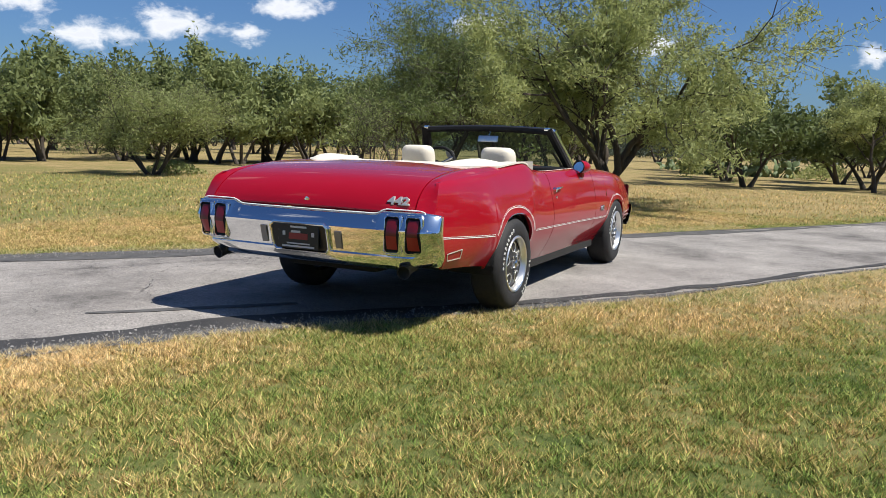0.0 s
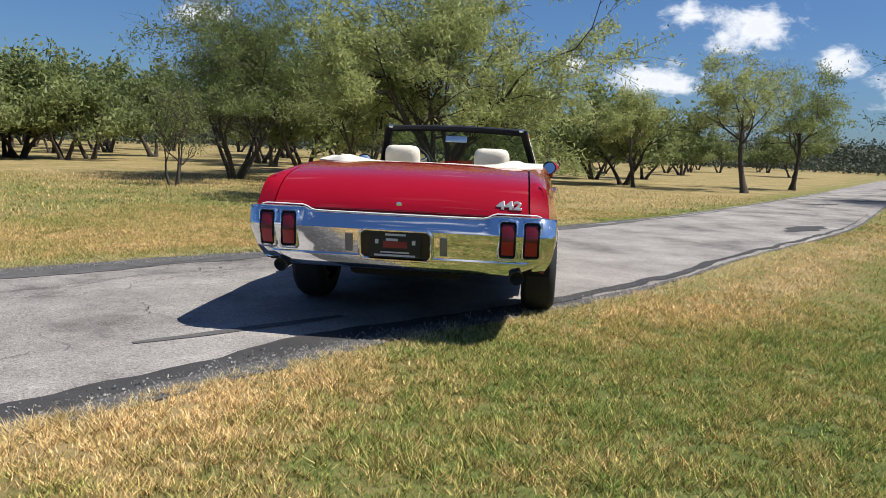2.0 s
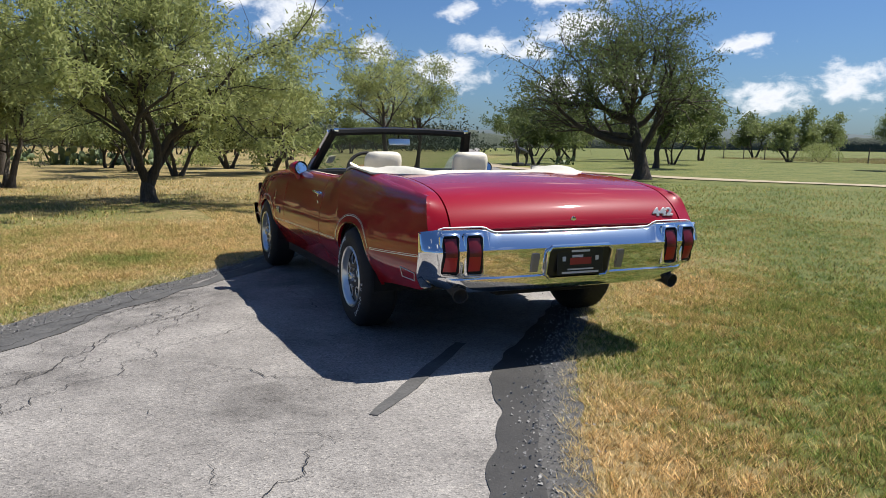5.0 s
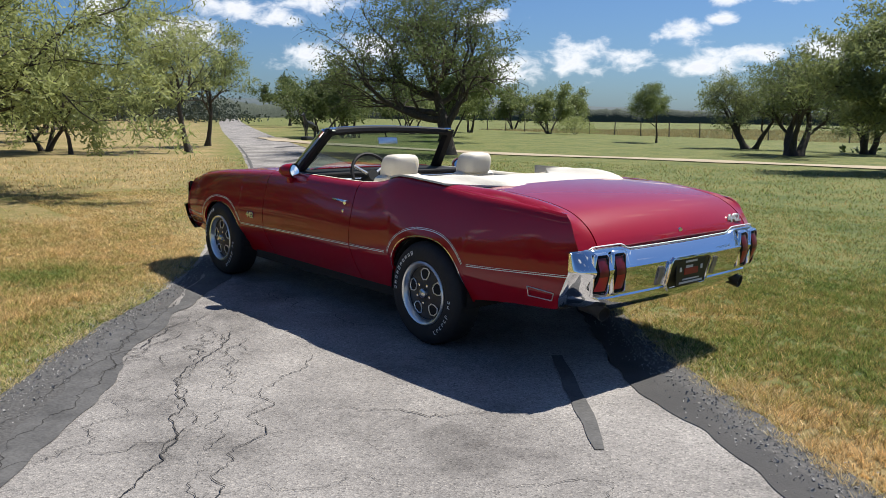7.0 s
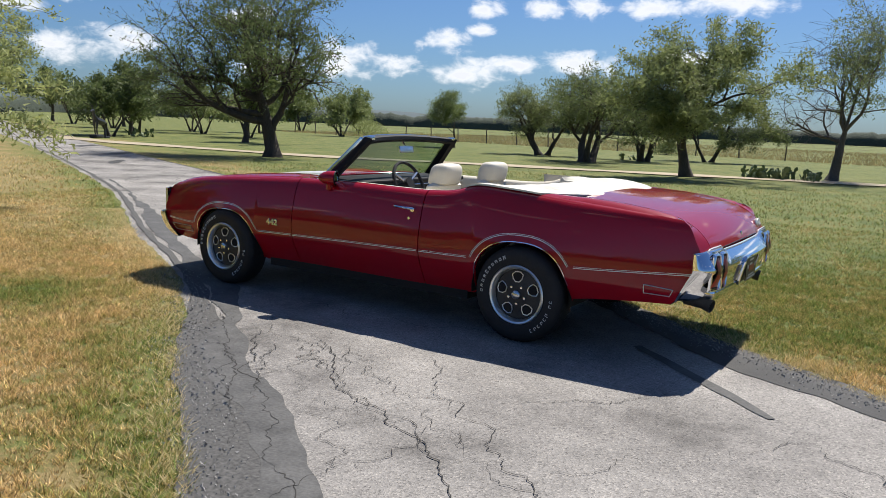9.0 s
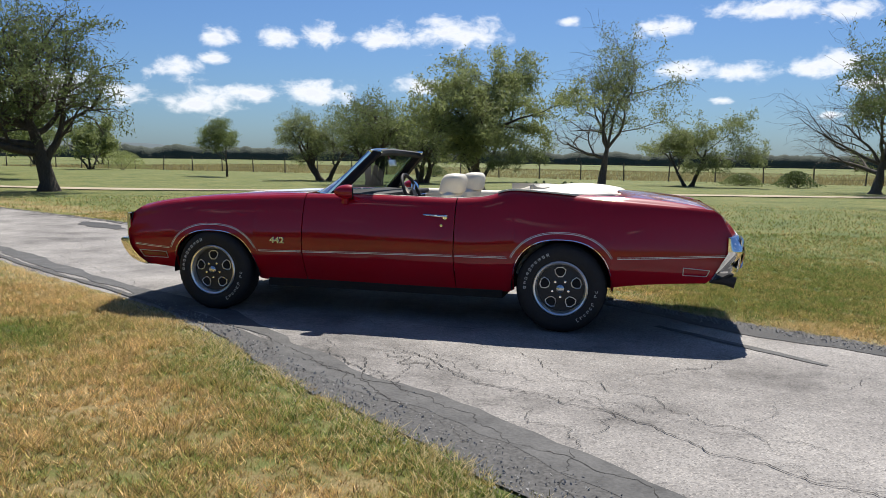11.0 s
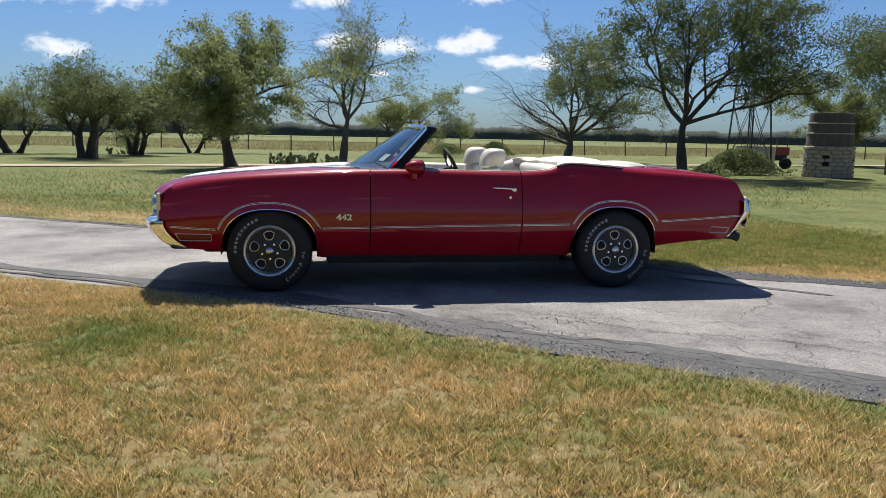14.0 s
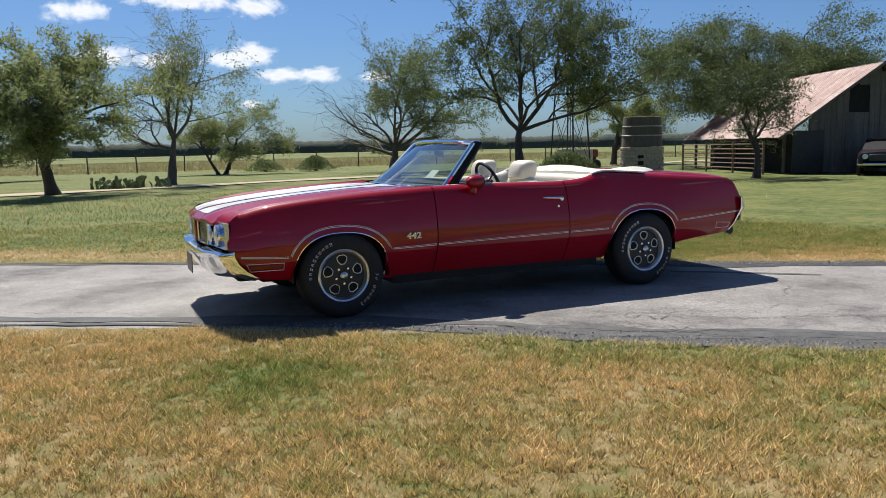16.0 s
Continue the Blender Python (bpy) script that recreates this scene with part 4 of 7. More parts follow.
for sgn in (1, -1):
    for x0, x1 in ((-1.165, -0.40), (0.405, 0.805), (0.825, 2.05), (2.065, 2.435), (3.255, 3.60)):
        for dz, w in ((0.0, 0.0045), (0.0095, 0.0028)):
            xs = np.linspace(x0, x1, 24)
            part("pinstripe", ribbon([(x, sp(x, sxs, szs) + dz) for x in xs], w, sgn), "white_paint", car, "thin white painted pinstripe")
    for i in (0, 1):
        for g, w in ((0.050, 0.0045), (0.0595, 0.0028)):
            part("pinstripe", ribbon(arch_line(i, g), w, sgn), "white_paint", car)
        part("arch_trim", ribbon(arch_line(i, 0.006), 0.005, sgn, 0.003), "chrome", car, "chrome wheel arch trim")
    # door handle and lock
    p = side(0.96, 0.835)
    bm = tube([(0.87, sgn * (p.y + 0.018), 0.833), (0.90, sgn * (p.y + 0.026), 0.836), (1.03, sgn * (p.y + 0.022), 0.842), (1.06, sgn * (p.y + 0.006), 0.842)], [0.009, 0.009, 0.008, 0.006], 8)
    lathe([(0.0, 0.03), (0.018, 0.026), (0.018, 0.0), (0.0, 0.0)] if sgn > 0 else [(0.0, -0.03), (0.018, -0.026), (0.018, 0.0), (0.0, 0.0)], 12, "y", bm, (0.885, sgn * p.y, 0.828))
    part("door_handle", bm, "chrome", car)
    p2 = side(0.915, 0.765)
    part("door_lock", lathe([(0.0, sgn * 0.006), (0.011, sgn * 0.005), (0.012, 0.0)], 12, "y", centre=(0.915, sgn * p2.y, 0.765)), "chrome", car)
    # side marker lamps
    bm = bmesh.new()
    for (xa, xb, za, zb) in ((-0.86, -1.04, 0.525, 0.512), (-0.86, -1.02, 0.470, 0.468), (-1.04, -1.02, 0.512, 0.468), (-0.86, -0.86, 0.525, 0.470)):
        pa, pb = side(xa, za, 0.003), side(xb, zb, 0.003)
        tube([(pa.x, pa.y * sgn, pa.z), (pb.x, pb.y * sgn, pb.z)], 0.003, 5, bm)
    part("side_marker", bm, "badge", car, "thin outlined rear side marker")
    rows = [[(lambda q: (q.x, q.y * sgn, q.z))(side(x, z, 0.004)) for x in np.linspace(3.30, 3.54, 6)] for z in (0.422, 0.436, 0.452)]
    part("side_marker", grid(rows), "amber", car, "amber front side marker")
    bm = bmesh.new()
    for (xa, xb, za, zb) in ((3.29, 3.56, 0.462, 0.466), (3.29, 3.53, 0.408, 0.408), (3.56, 3.53, 0.466, 0.408), (3.29, 3.29, 0.462, 0.408)):
        pa, pb = side(xa, za, 0.004), side(xb, zb, 0.004)
        tube([(pa.x, pa.y * sgn, pa.z), (pb.x, pb.y * sgn, pb.z)], 0.003, 5, bm)
    part("marker_trim", bm, "badge", car)

# underside
part("underbody", box(0.3, 3.4, -0.56, 0.56, 0.27, 0.42, 0.03), "under", car)
# cabin floor pan, shaped extra low and wide to block a sunlit slit
bm = box(0.45, 2.40, -0.815, 0.815, 0.215, 0.36)
bm = box(-1.12, 0.3, -0.56, 0.56, 0.44, 0.5, bm=bm)
bm = box(3.27, 3.6, -0.80, 0.80, 0.36, 0.5, bm=bm)
part("floor_pan", bm, "under", car, smooth=False)
# unseen boxes added behind the rear wheels to keep light from under the tail
for sgn in (1, -1):
    part("inner_panel", box(-1.02, -0.39, min(sgn * 0.57, sgn * 0.84), max(sgn * 0.57, sgn * 0.84), 0.41, 0.5), "under", car, smooth=False)
part("fuel_tank", box(-0.95, -0.45, -0.36, 0.36, 0.33, 0.46, 0.04), "under", car)
part("rear_axle", tube([(0, -0.72, 0.32), (0, 0.72, 0.32)], 0.045, 10), "under", car)

# rear bumper
BY = [-0.905, -0.90, -0.885, -0.86, -0.83, -0.80, -0.60, -0.56, -0.53, -0.40, -0.2, 0, 0.2, 0.40, 0.53, 0.56, 0.60, 0.80, 0.83, 0.86, 0.885, 0.90, 0.905]


def bumper_x(y):
    return -0.03 * (1 - (abs(y) / 0.9) ** 2) + 0.055 * max((abs(y) - 0.80) / 0.105, 0) ** 2.0


def bumper_section(y):
    a = abs(y)
    top = sp(a, [0, 0.50, 0.575, 0.80, 0.86, 0.905], [0.736, 0.738, 0.765, 0.765, 0.756, 0.748])
    o = bumper_x(y)
    end = max((a - 0.84) / 0.065, 0)
    pr = [(-1.185, top), (-1.205, top + 0.004), (-1.225, top - 0.006), (-1.262, 0.665), (-1.268, 0.655), (-1.266, 0.640), (-1.238, 0.520), (-1.232, 0.505), (-1.238, 0.495), (-1.236, 0.480), (-1.205, 0.425), (-1.185, 0.415), (-1.16, 0.418)]
    shear = 0.50 * min(max((a - 0.72) / 0.17, 0), 1) ** 1.5
    return [Vector((x + o + shear * max(0.64 - z, 0), y, z + (0.012 * end if z < 0.5 else 0))) for x, z in pr]


def inner_line(y, k):
    """The section at the bumper's end, drawn in by k towards its front edge."""
    out = []
    for p in bumper_section(y):
        xin = -1.165 + 0.52 * max(0.64 - p.z, 0)
        out.append(Vector((p.x + (xin - p.x) * k, math.copysign(0.905 + 0.012 * min(k * 2, 1), y), p.z)))
    return out


ys = sorted(set([round(v, 4) for a, b in zip(BY[:-1], BY[1:]) for v in np.linspace(a, b, max(int((b - a) / 0.03), 1) + 1)]))
rows = [bumper_section(y) for y in ys]
for sgn in (1, -1):
    wrap = [inner_line(sgn * 0.905, k) for k in (0.25, 0.6, 1.0)]
    rows = rows + wrap if sgn > 0 else wrap[::-1] + rows
for i, r in enumerate(rows):
    ease = {0: 0.5, 1: 0.7, 2: 0.9}.get(min(i, len(rows) - 1 - i), 1.0)
    for p in r:
        p.y -= ease * math.copysign(max(abs(p.y) - 0.55, 0) * sp(p.z, [0.40, 0.42, 0.44, 0.50, 0.62, 0.66], [0.55, 0.48, 0.27, 0.11, 0.0, 0.0]), p.y)
bm = grid(rows)
bmesh.ops.recalc_face_normals(bm, faces=bm.faces[:])
rear_bumper = part("rear_bumper", folded(bm, 0.012, lambda p: (p.x + 0.4, p.y, p.z)), "chrome", car, "chrome rear bumper with tail lamps set in")


def face_x(y, z):
    """Front of the rear bumper at a height."""
    return sp(z, [0.505, 0.520, 0.640, 0.665, 0.759], [-1.232, -1.238, -1.266, -1.262, -1.225]) + bumper_x(y) + 0.50 * min(max((abs(y) - 0.72) / 0.17, 0), 1) ** 1.5 * max(0.64 - z, 0)


def outline(name, pts, r, mat, parent, label=""):
    return part(name, tube(pts, r, 8, closed=True), mat, parent, label)


for sgn in (1, -1):
    for y0, y1 in ((0.600, 0.688), (0.735, 0.822)):
        bez = []
        for (yy, zz) in ((y0 + 0.012, 0.530), (y1 - 0.012, 0.530), (y1, 0.545), (y1, 0.72), (y1 - 0.012, 0.735), (y0 + 0.012, 0.735), (y0, 0.72), (y0, 0.545)):
            bez.append(Vector((face_x(yy, zz) - 0.006, sgn * yy, zz)))
        seat_rows = [[(face_x(yy, zz) - 0.0045, sgn * yy, zz) for yy in (y0 - 0.002, y1 + 0.002)] for zz in np.linspace(0.530, 0.735, 9)]
        part("lamp_seat", grid(seat_rows), "black", rear_bumper, "black lamp seat")
        mid_ = sum(bez, Vector()) / len(bez)
        rings = []
        for grow_, out_ in ((-0.002, 0.000), (-0.002, 0.011), (0.003, 0.014), (0.010, 0.010), (0.016, -0.004)):
            rings.append([p + Vector((-out_, math.copysign(grow_, p.y - mid_.y), math.copysign(grow_, p.z - mid_.z))) for p in bez])
        bm = grid(rings, closed=True)
        bmesh.ops.recalc_face_normals(bm, faces=bm.faces[:])
        part("lamp_bezel", bm, "chrome", rear_bumper, "deep chrome lamp bezel")
        for z0, z1, mat in ((0.545, 0.625, "lamp_red"), (0.625, 0.722, "lamp_dark")):
            rows = [[(face_x(yy, zz) - 0.007 - 0.003 * math.sin(math.pi * k / 4), sgn * yy, zz) for k, yy in enumerate(np.linspace(y0 + 0.010, y1 - 0.010, 5))] for zz in np.linspace(z0, z1, 7)]
            part("tail_lamp", grid(rows), mat, rear_bumper, "dark red tail lamp lens")
    rows = [[(face_x(yy, zz) - 0.006, sgn * yy, zz) for yy in (0.257, 0.30)] for zz in np.linspace(0.52, 0.625, 5)]
    bm = grid(rows)
    part("reflector", folded(bm, 0.008, lambda p: (p.x + 0.5, p.y, p.z)), "reflector", rear_bumper, "grey bumper guard insert")
    # exhaust
    tip = tube([(-1.06, sgn * 0.682, 0.425), (-1.17, sgn * 0.695, 0.422), (-1.235, sgn * 0.705, 0.408)], [0.030, 0.036, 0.042], 16, caps=False)
    part("exhaust_tip", folded(tip, 0.004, lambda p: (p.x, sgn * 0.69, 0.42)), "dark_metal", car, "dark flared exhaust tip")
    part("exhaust_mouth", lathe([(0.039, 0.0), (0.0, 0.03)], 16, "x", centre=(-1.225, sgn * 0.704, 0.410)), "under", car)
    part("exhaust_pipe", tube([(0.2, sgn * 0.45, 0.30), (-0.5, sgn * 0.50, 0.38), (-0.85, sgn * 0.62, 0.42), (-1.13, sgn * 0.685, 0.432)], 0.024, 8), "dark_metal", car)
rec = []
for (yy, zz) in ((-0.185, 0.485), (0.185, 0.485), (0.21, 0.51), (0.21, 0.635), (0.185, 0.66), (-0.185, 0.66), (-0.21, 0.635), (-0.21, 0.51)):
    rec.append(Vector((face_x(yy, max(zz, 0.505)) - 0.010, yy, zz)))
outline("plate_frame", rec, 0.012, "chrome", rear_bumper)
bm = bmesh.new()
bm.faces.new([bm.verts.new(p + Vector((-0.0035, 0, 0))) for p in rec])
part("plate_recess", bm, "plate", rear_bumper, smooth=False)
plate = part("number_plate", box(-1.305, -1.299, -0.15, 0.15, 0.497, 0.645, 0.002, seg=1), "plate", car, "black dealer plate with red and white print")
for yy, zz, w, h, mt in ((0, 0.632, 0.12, 0.012, "plate_white"), (0, 0.575, 0.14, 0.038, "plate_red"), (0.02, 0.603, 0.07, 0.014, "plate_white"), (0, 0.530, 0.17, 0.008, "plate_white"), (0, 0.512, 0.24, 0.011, "plate_white"), (0.108, 0.59, 0.02, 0.026, "plate_white"), (-0.108, 0.59, 0.02, 0.026, "plate_white")):
    part("print_bar", box(-1.3075, -1.3045, yy - w / 2, yy + w / 2, zz - h / 2, zz + h / 2), mt, plate, smooth=False)
# white line under the lid
pts = [Vector((-1.214 - 0.018 * (1 - (y / 0.75) ** 2) * (abs(y) < 0.75), y, sp(abs(y), [0, 0.50, 0.575, 0.80, 0.83], [0.744, 0.746, 0.775, 0.775, 0.766]))) for y in np.linspace(-0.83, 0.83, 60)]
part("lid_trim", tube(pts, 0.0042, 6), "white_paint", car, "white trim line along the trunk edge")

# front bumper and nose
FY = np.concatenate([np.linspace(-0.875, -0.6, 14), np.linspace(-0.55, 0.55, 23), np.linspace(0.6, 0.875, 14)])
F_MID = ((3.70, 0.572), (3.80, 0.570), (3.835, 0.555), (3.84, 0.535), (3.82, 0.470), (3.78, 0.400), (3.74, 0.365), (3.68, 0.36))
F_END = ((3.655, 0.566), (3.735, 0.562), (3.752, 0.545), (3.748, 0.525), (3.72, 0.470), (3.665, 0.405), (3.59, 0.362), (3.51, 0.343))
F_IN = ((3.655, 0.566), (3.658, 0.555), (3.655, 0.535), (3.65, 0.515), (3.625, 0.470), (3.575, 0.420), (3.525, 0.385), (3.485, 0.362))


def front_section(y):
    a = abs(y)
    k = min(max((a - 0.55) / 0.325, 0), 1)
    k = k * k * (3 - 2 * k)
    dip = sp(a, [0, 0.25, 0.45, 0.9], [-0.02, -0.02, 0.0, 0.0])
    return [Vector((p[0] + (q[0] - p[0]) * k, y, p[1] + (q[1] - p[1]) * k + dip)) for p, q in zip(F_MID, F_END)]


rows = [front_section(y) for y in FY]
for sgn in (1, -1):
    wrap = [[Vector((p[0] + (q[0] - p[0]) * k, sgn * (0.875 + 0.032 * min(k * 1.6, 1)), p[1] + (q[1] - p[1]) * k)) for p, q in zip(F_END, F_IN)] for k in (0.15, 0.5, 1.0)]
    rows = rows + wrap if sgn > 0 else wrap[::-1] + rows
bm = grid(rows)
bmesh.ops.recalc_face_normals(bm, faces=bm.faces[:])
front_bumper = part("front_bumper", folded(bm, 0.012, lambda p: (p.x - 0.5, p.y, p.z)), "chrome", car, "chrome front bumper")
part("front_valance", box(3.38, 3.62, -0.80, 0.80, 0.33, 0.44, 0.03), "under", car)
part("front_plate", box(3.846, 3.852, -0.15, 0.15, 0.33, 0.48, 0.002, seg=1), "plate", car, "dark front plate under the bumper")
# nose panel behind the grilles
rows = [[(3.70 - 0.04 * (abs(y) / 0.8) ** 2, y, z) for y in np.linspace(-0.85, 0.85, 25)] for z in (0.56, 0.66, 0.78)]
part("nose_panel", grid(rows), "black", car)
part("nose_divider", box(3.66, 3.80, -0.05, 0.05, 0.57, 0.79, 0.015), "red", car)
for sgn in (1, -1):
    fr = [Vector((3.775 - 0.02 * (y > 0.3), sgn * y, z)) for y, z in ((0.07, 0.585), (0.46, 0.585), (0.46, 0.765), (0.07, 0.77))]
    grille = outline("grille", fr, 0.011, "chrome", car, "chrome framed grille with vertical bars")
    for k in range(22):
        y = 0.085 + k * 0.0172
        part("grille_bar", box(3.735, 3.765, sgn * y - 0.0035, sgn * y + 0.0035, 0.588, 0.765), "steel", grille, smooth=False)
    for y in (0.545, 0.715):
        xx = 3.755 - 0.02 * (y > 0.6)
        hl = part("headlamp_bezel", lathe([(0.082, -0.03), (0.085, 0.0), (0.078, 0.008), (0.070, 0.0)], 24, "x", centre=(xx, sgn * y, 0.672)), "chrome", car, "chrome headlamp bezel")
        part("headlamp", lathe([(0.070, 0.0), (0.05, 0.012), (0.025, 0.018), (0.0, 0.02)], 24, "x", centre=(xx, sgn * y, 0.672)), "glass_lamp", hl, "round glass headlamp")
    part("headlamp_surround", folded(grid([[(3.735 - 0.035 * max(y - 0.5, 0) / 0.34, sgn * y, z) for y in np.linspace(0.47, 0.855, 6)] for z in (0.58, 0.67, 0.77)]), 0.03, lambda p: (p.x - 1, p.y, p.z)), "steel", car)

# windscreen
def ws_base(s):
    return Vector((2.20 - 0.30 * abs(s) ** 2.4, 0.745 * s, 0.968 - 0.006 * s * s))


def ws_top(s):
    return Vector((1.665 - 0.085 * abs(s) ** 2.4, 0.635 * s, 1.325 - 0.022 * s * s))


SS = np.linspace(-1, 1, 25)
rows = [[ws_base(s).lerp(ws_top(s), t) for s in SS] for t in np.linspace(0, 1, 9)]
glass = part("windscreen_glass", grid(rows), "glass", car, "clear curved windscreen glass")
glass.visible_shadow = False
part("windscreen_trim", tube([ws_base(s) + Vector((0.008, 0, 0.004)) for s in SS], 0.012, 6), "chrome", car)
part("windscreen_header", tube([ws_top(s) + Vector((0.006, 0, 0.010)) for s in SS], 0.017, 8), "chrome", car, "chrome windscreen top rail")
rows = []
for s in SS:
    p = ws_top(s) + Vector((-0.012, 0, 0.012))
    rows.append([p + Vector(q) for q in ((0.0, 0, 0.012), (-0.04, 0, 0.012), (-0.068, 0, 0.0), (-0.072, 0, -0.026), (-0.05, 0, -0.046), (-0.01, 0, -0.04), (0.0, 0, -0.02))])
bm = grid(rows, closed=True)
bmesh.ops.recalc_face_normals(bm, faces=bm.faces[:])
part("header_pad", bm, "black", car, "black padded windscreen header")
for sgn in (1, -1):
    a, b = ws_base(sgn), ws_top(sgn)
    pts = [a.lerp(b, t) + Vector((0.012, sgn * 0.010, 0)) for t in np.linspace(-0.03, 1.02, 8)]
    part("pillar", tube(pts, 0.021, 8), "chrome", car, "chrome windscreen pillar")
    rows = []
    for t in np.linspace(-0.03, 1.03, 8):
        p = a.lerp(b, t) + Vector((-0.005, sgn * 0.004, 0))
        wd = 0.080 - 0.015 * t
        rows.append([p + Vector(q) for q in ((0, 0, 0.012), (-wd, sgn * 0.012, 0.012 - wd * 0.10), (-wd - 0.012, 0, -wd * 0.15), (-wd, -sgn * 0.05, -wd * 0.1), (-0.01, -sgn * 0.055, 0))])
    bm = grid(rows, closed=True)
    bmesh.ops.recalc_face_normals(bm, faces=bm.faces[:])
    part("pillar_pad", bm, "black", car, "black pillar lining")
    part("header_latch", box(1.50, 1.56, sgn * 0.60 - 0.02, sgn * 0.60 + 0.02, 1.305, 1.335, 0.006), "chrome", car)
    # wing mirror
    c = Vector((1.69, sgn * 0.885, 1.0))
    rows = []
    for t, r in ((0, 0.055), (0.02, 0.059), (0.06, 0.057), (0.10, 0.046), (0.128, 0.028), (0.142, 0.008)):
        rows.append([c + Vector((t - 0.04, r * 1.12 * math.cos(an), r * 0.98 * math.sin(an))) for an in np.linspace(0, 2 * math.pi, 20, endpoint=False)])
    turn = Matrix.Translation(c) @ Matrix.Rotation(sgn * radians(24), 4, "Z") @ Matrix.Translation(-c)
    bm = grid([[turn @ v for v in r] for r in rows], closed=True)
    bmesh.ops.recalc_face_normals(bm, faces=bm.faces[:])
    mir = part("wing_mirror", bm, "red", car, "red bullet wing mirror")
    bm = lathe([(0.057, 0.0), (0.0, 0.002)], 20, "x")
    bm.transform(turn @ Matrix.Translation(c + Vector((-0.042, 0, 0))) @ Matrix.Rotation(radians(12), 4, "Y"))
    part("mirror_glass", bm, "mirror", mir)
    part("mirror_rim", tube([turn @ (c + Vector((-0.040, 0.062 * math.cos(an), 0.055 * math.sin(an)))) for an in np.linspace(0, 2 * math.pi, 20, endpoint=False)], 0.005, 6, closed=True), "black", mir)
    part("mirror_foot", tube([c + Vector((0.01, 0, -0.03)), c + Vector((0.02, -sgn * 0.015, -0.085))], [0.028, 0.034], 8), "red", mir)
bm = box(-0.008, 0.008, -0.10, 0.10, -0.03, 0.03, 0.007)
bm.transform(Matrix.Translation((1.607, 0, 1.225)) @ Matrix.Rotation(radians(14), 4, "Y"))
part("inside_mirror", bm, "alloy", car, "silver rear-view mirror")
part("mirror_stem", tube([(1.62, 0, 1.25), (1.66, 0, 1.31)], 0.006, 6), "chrome", car)

sticker = [ws_base(0.80).lerp(ws_top(0.80), 0.22), ws_base(0.70).lerp(ws_top(0.70), 0.22), ws_base(0.70).lerp(ws_top(0.70), 0.38), ws_base(0.80).lerp(ws_top(0.80), 0.38)]
bm = bmesh.new()
bm.faces.new([bm.verts.new(q + Vector((-0.006, 0, -0.004))) for q in sticker])
part("inspection_sticker", bm, "letter", glass, "small white windscreen sticker", smooth=False)

# cabin
part("dashboard", box(1.50, 1.92, -0.76, 0.76, 0.72, 0.965, 0.04), "black", car, "black padded dashboard")
part("dash_top", box(1.47, 1.90, -0.76, 0.76, 0.945, 0.985, 0.016), "black", car)
rows = [[(1.86, ws_base(s).y * 0.97, 0.967), (ws_base(s).x - 0.012, ws_base(s).y * 0.985, 0.966)] for s in np.linspace(-0.97, 0.97, 25)]
part("dash_shelf", folded(grid(rows), 0.006, lambda p: (p.x, p.y, 0)), "black", car)
part("dash_trim", tube([(1.468, -0.74, 0.935), (1.468, 0.74, 0.935)], 0.005, 6), "chrome", car)
part("dash_face", box(1.485, 1.50, -0.02, 0.70, 0.80, 0.91, 0.006), "dark_metal", car)
for k, y in enumerate((0.22, 0.36, 0.52)):
    part("gauge", lathe([(0.0, -0.004), (0.045, -0.004), (0.050, -0.010), (0.052, 0.0)], 20, "x", centre=(1.485, y, 0.86)), "steel", car)
part("cabin_floor", box(0.0, 1.9, -0.78, 0.78, 0.36, 0.40), "black", car, smooth=False)
part("firewall", box(1.88, 1.93, -0.80, 0.80, 0.30, 0.94), "black", car, smooth=False)
part("console", box(0.7, 1.5, -0.11, 0.11, 0.40, 0.62, 0.03), "black", car)
part("shifter", tube([(1.2, 0, 0.6), (1.17, 0, 0.78)], 0.008, 6), "chrome", car)
# steering wheel
sw = facing((1.30, 0.38, 0.965), (0, -1, 0), (0.42, 0, 0.9))
ring = [sw @ Vector((0.185 * math.cos(an), 0.185 * math.sin(an), 0)) for an in np.linspace(0, 2 * math.pi, 32, endpoint=False)]
wheel = part("steering_wheel", tube(ring, 0.014, 8, closed=True), "black", car, "black steering wheel with metal spokes")
for an in (radians(90 + 120 * k) for k in (0.5, 1.5, 2.5)):
    part("spoke", tube([sw @ Vector((0, 0, -0.01)), sw @ Vector((0.18 * math.cos(an), 0.18 * math.sin(an), 0))], 0.014, 6), "steel", wheel)
bm = tube([sw @ Vector((0, 0, 0.02)), sw @ Vector((0, 0, -0.03)), sw @ Vector((0, 0, -0.2))], [0.05, 0.045, 0.03], 12)
part("steering_hub", bm, "black", wheel)


def cushion(x0, x1, y0, y1, z0, z1, b=0.05):
    return box(x0, x1, y0, y1, z0, z1, b, seg=4)


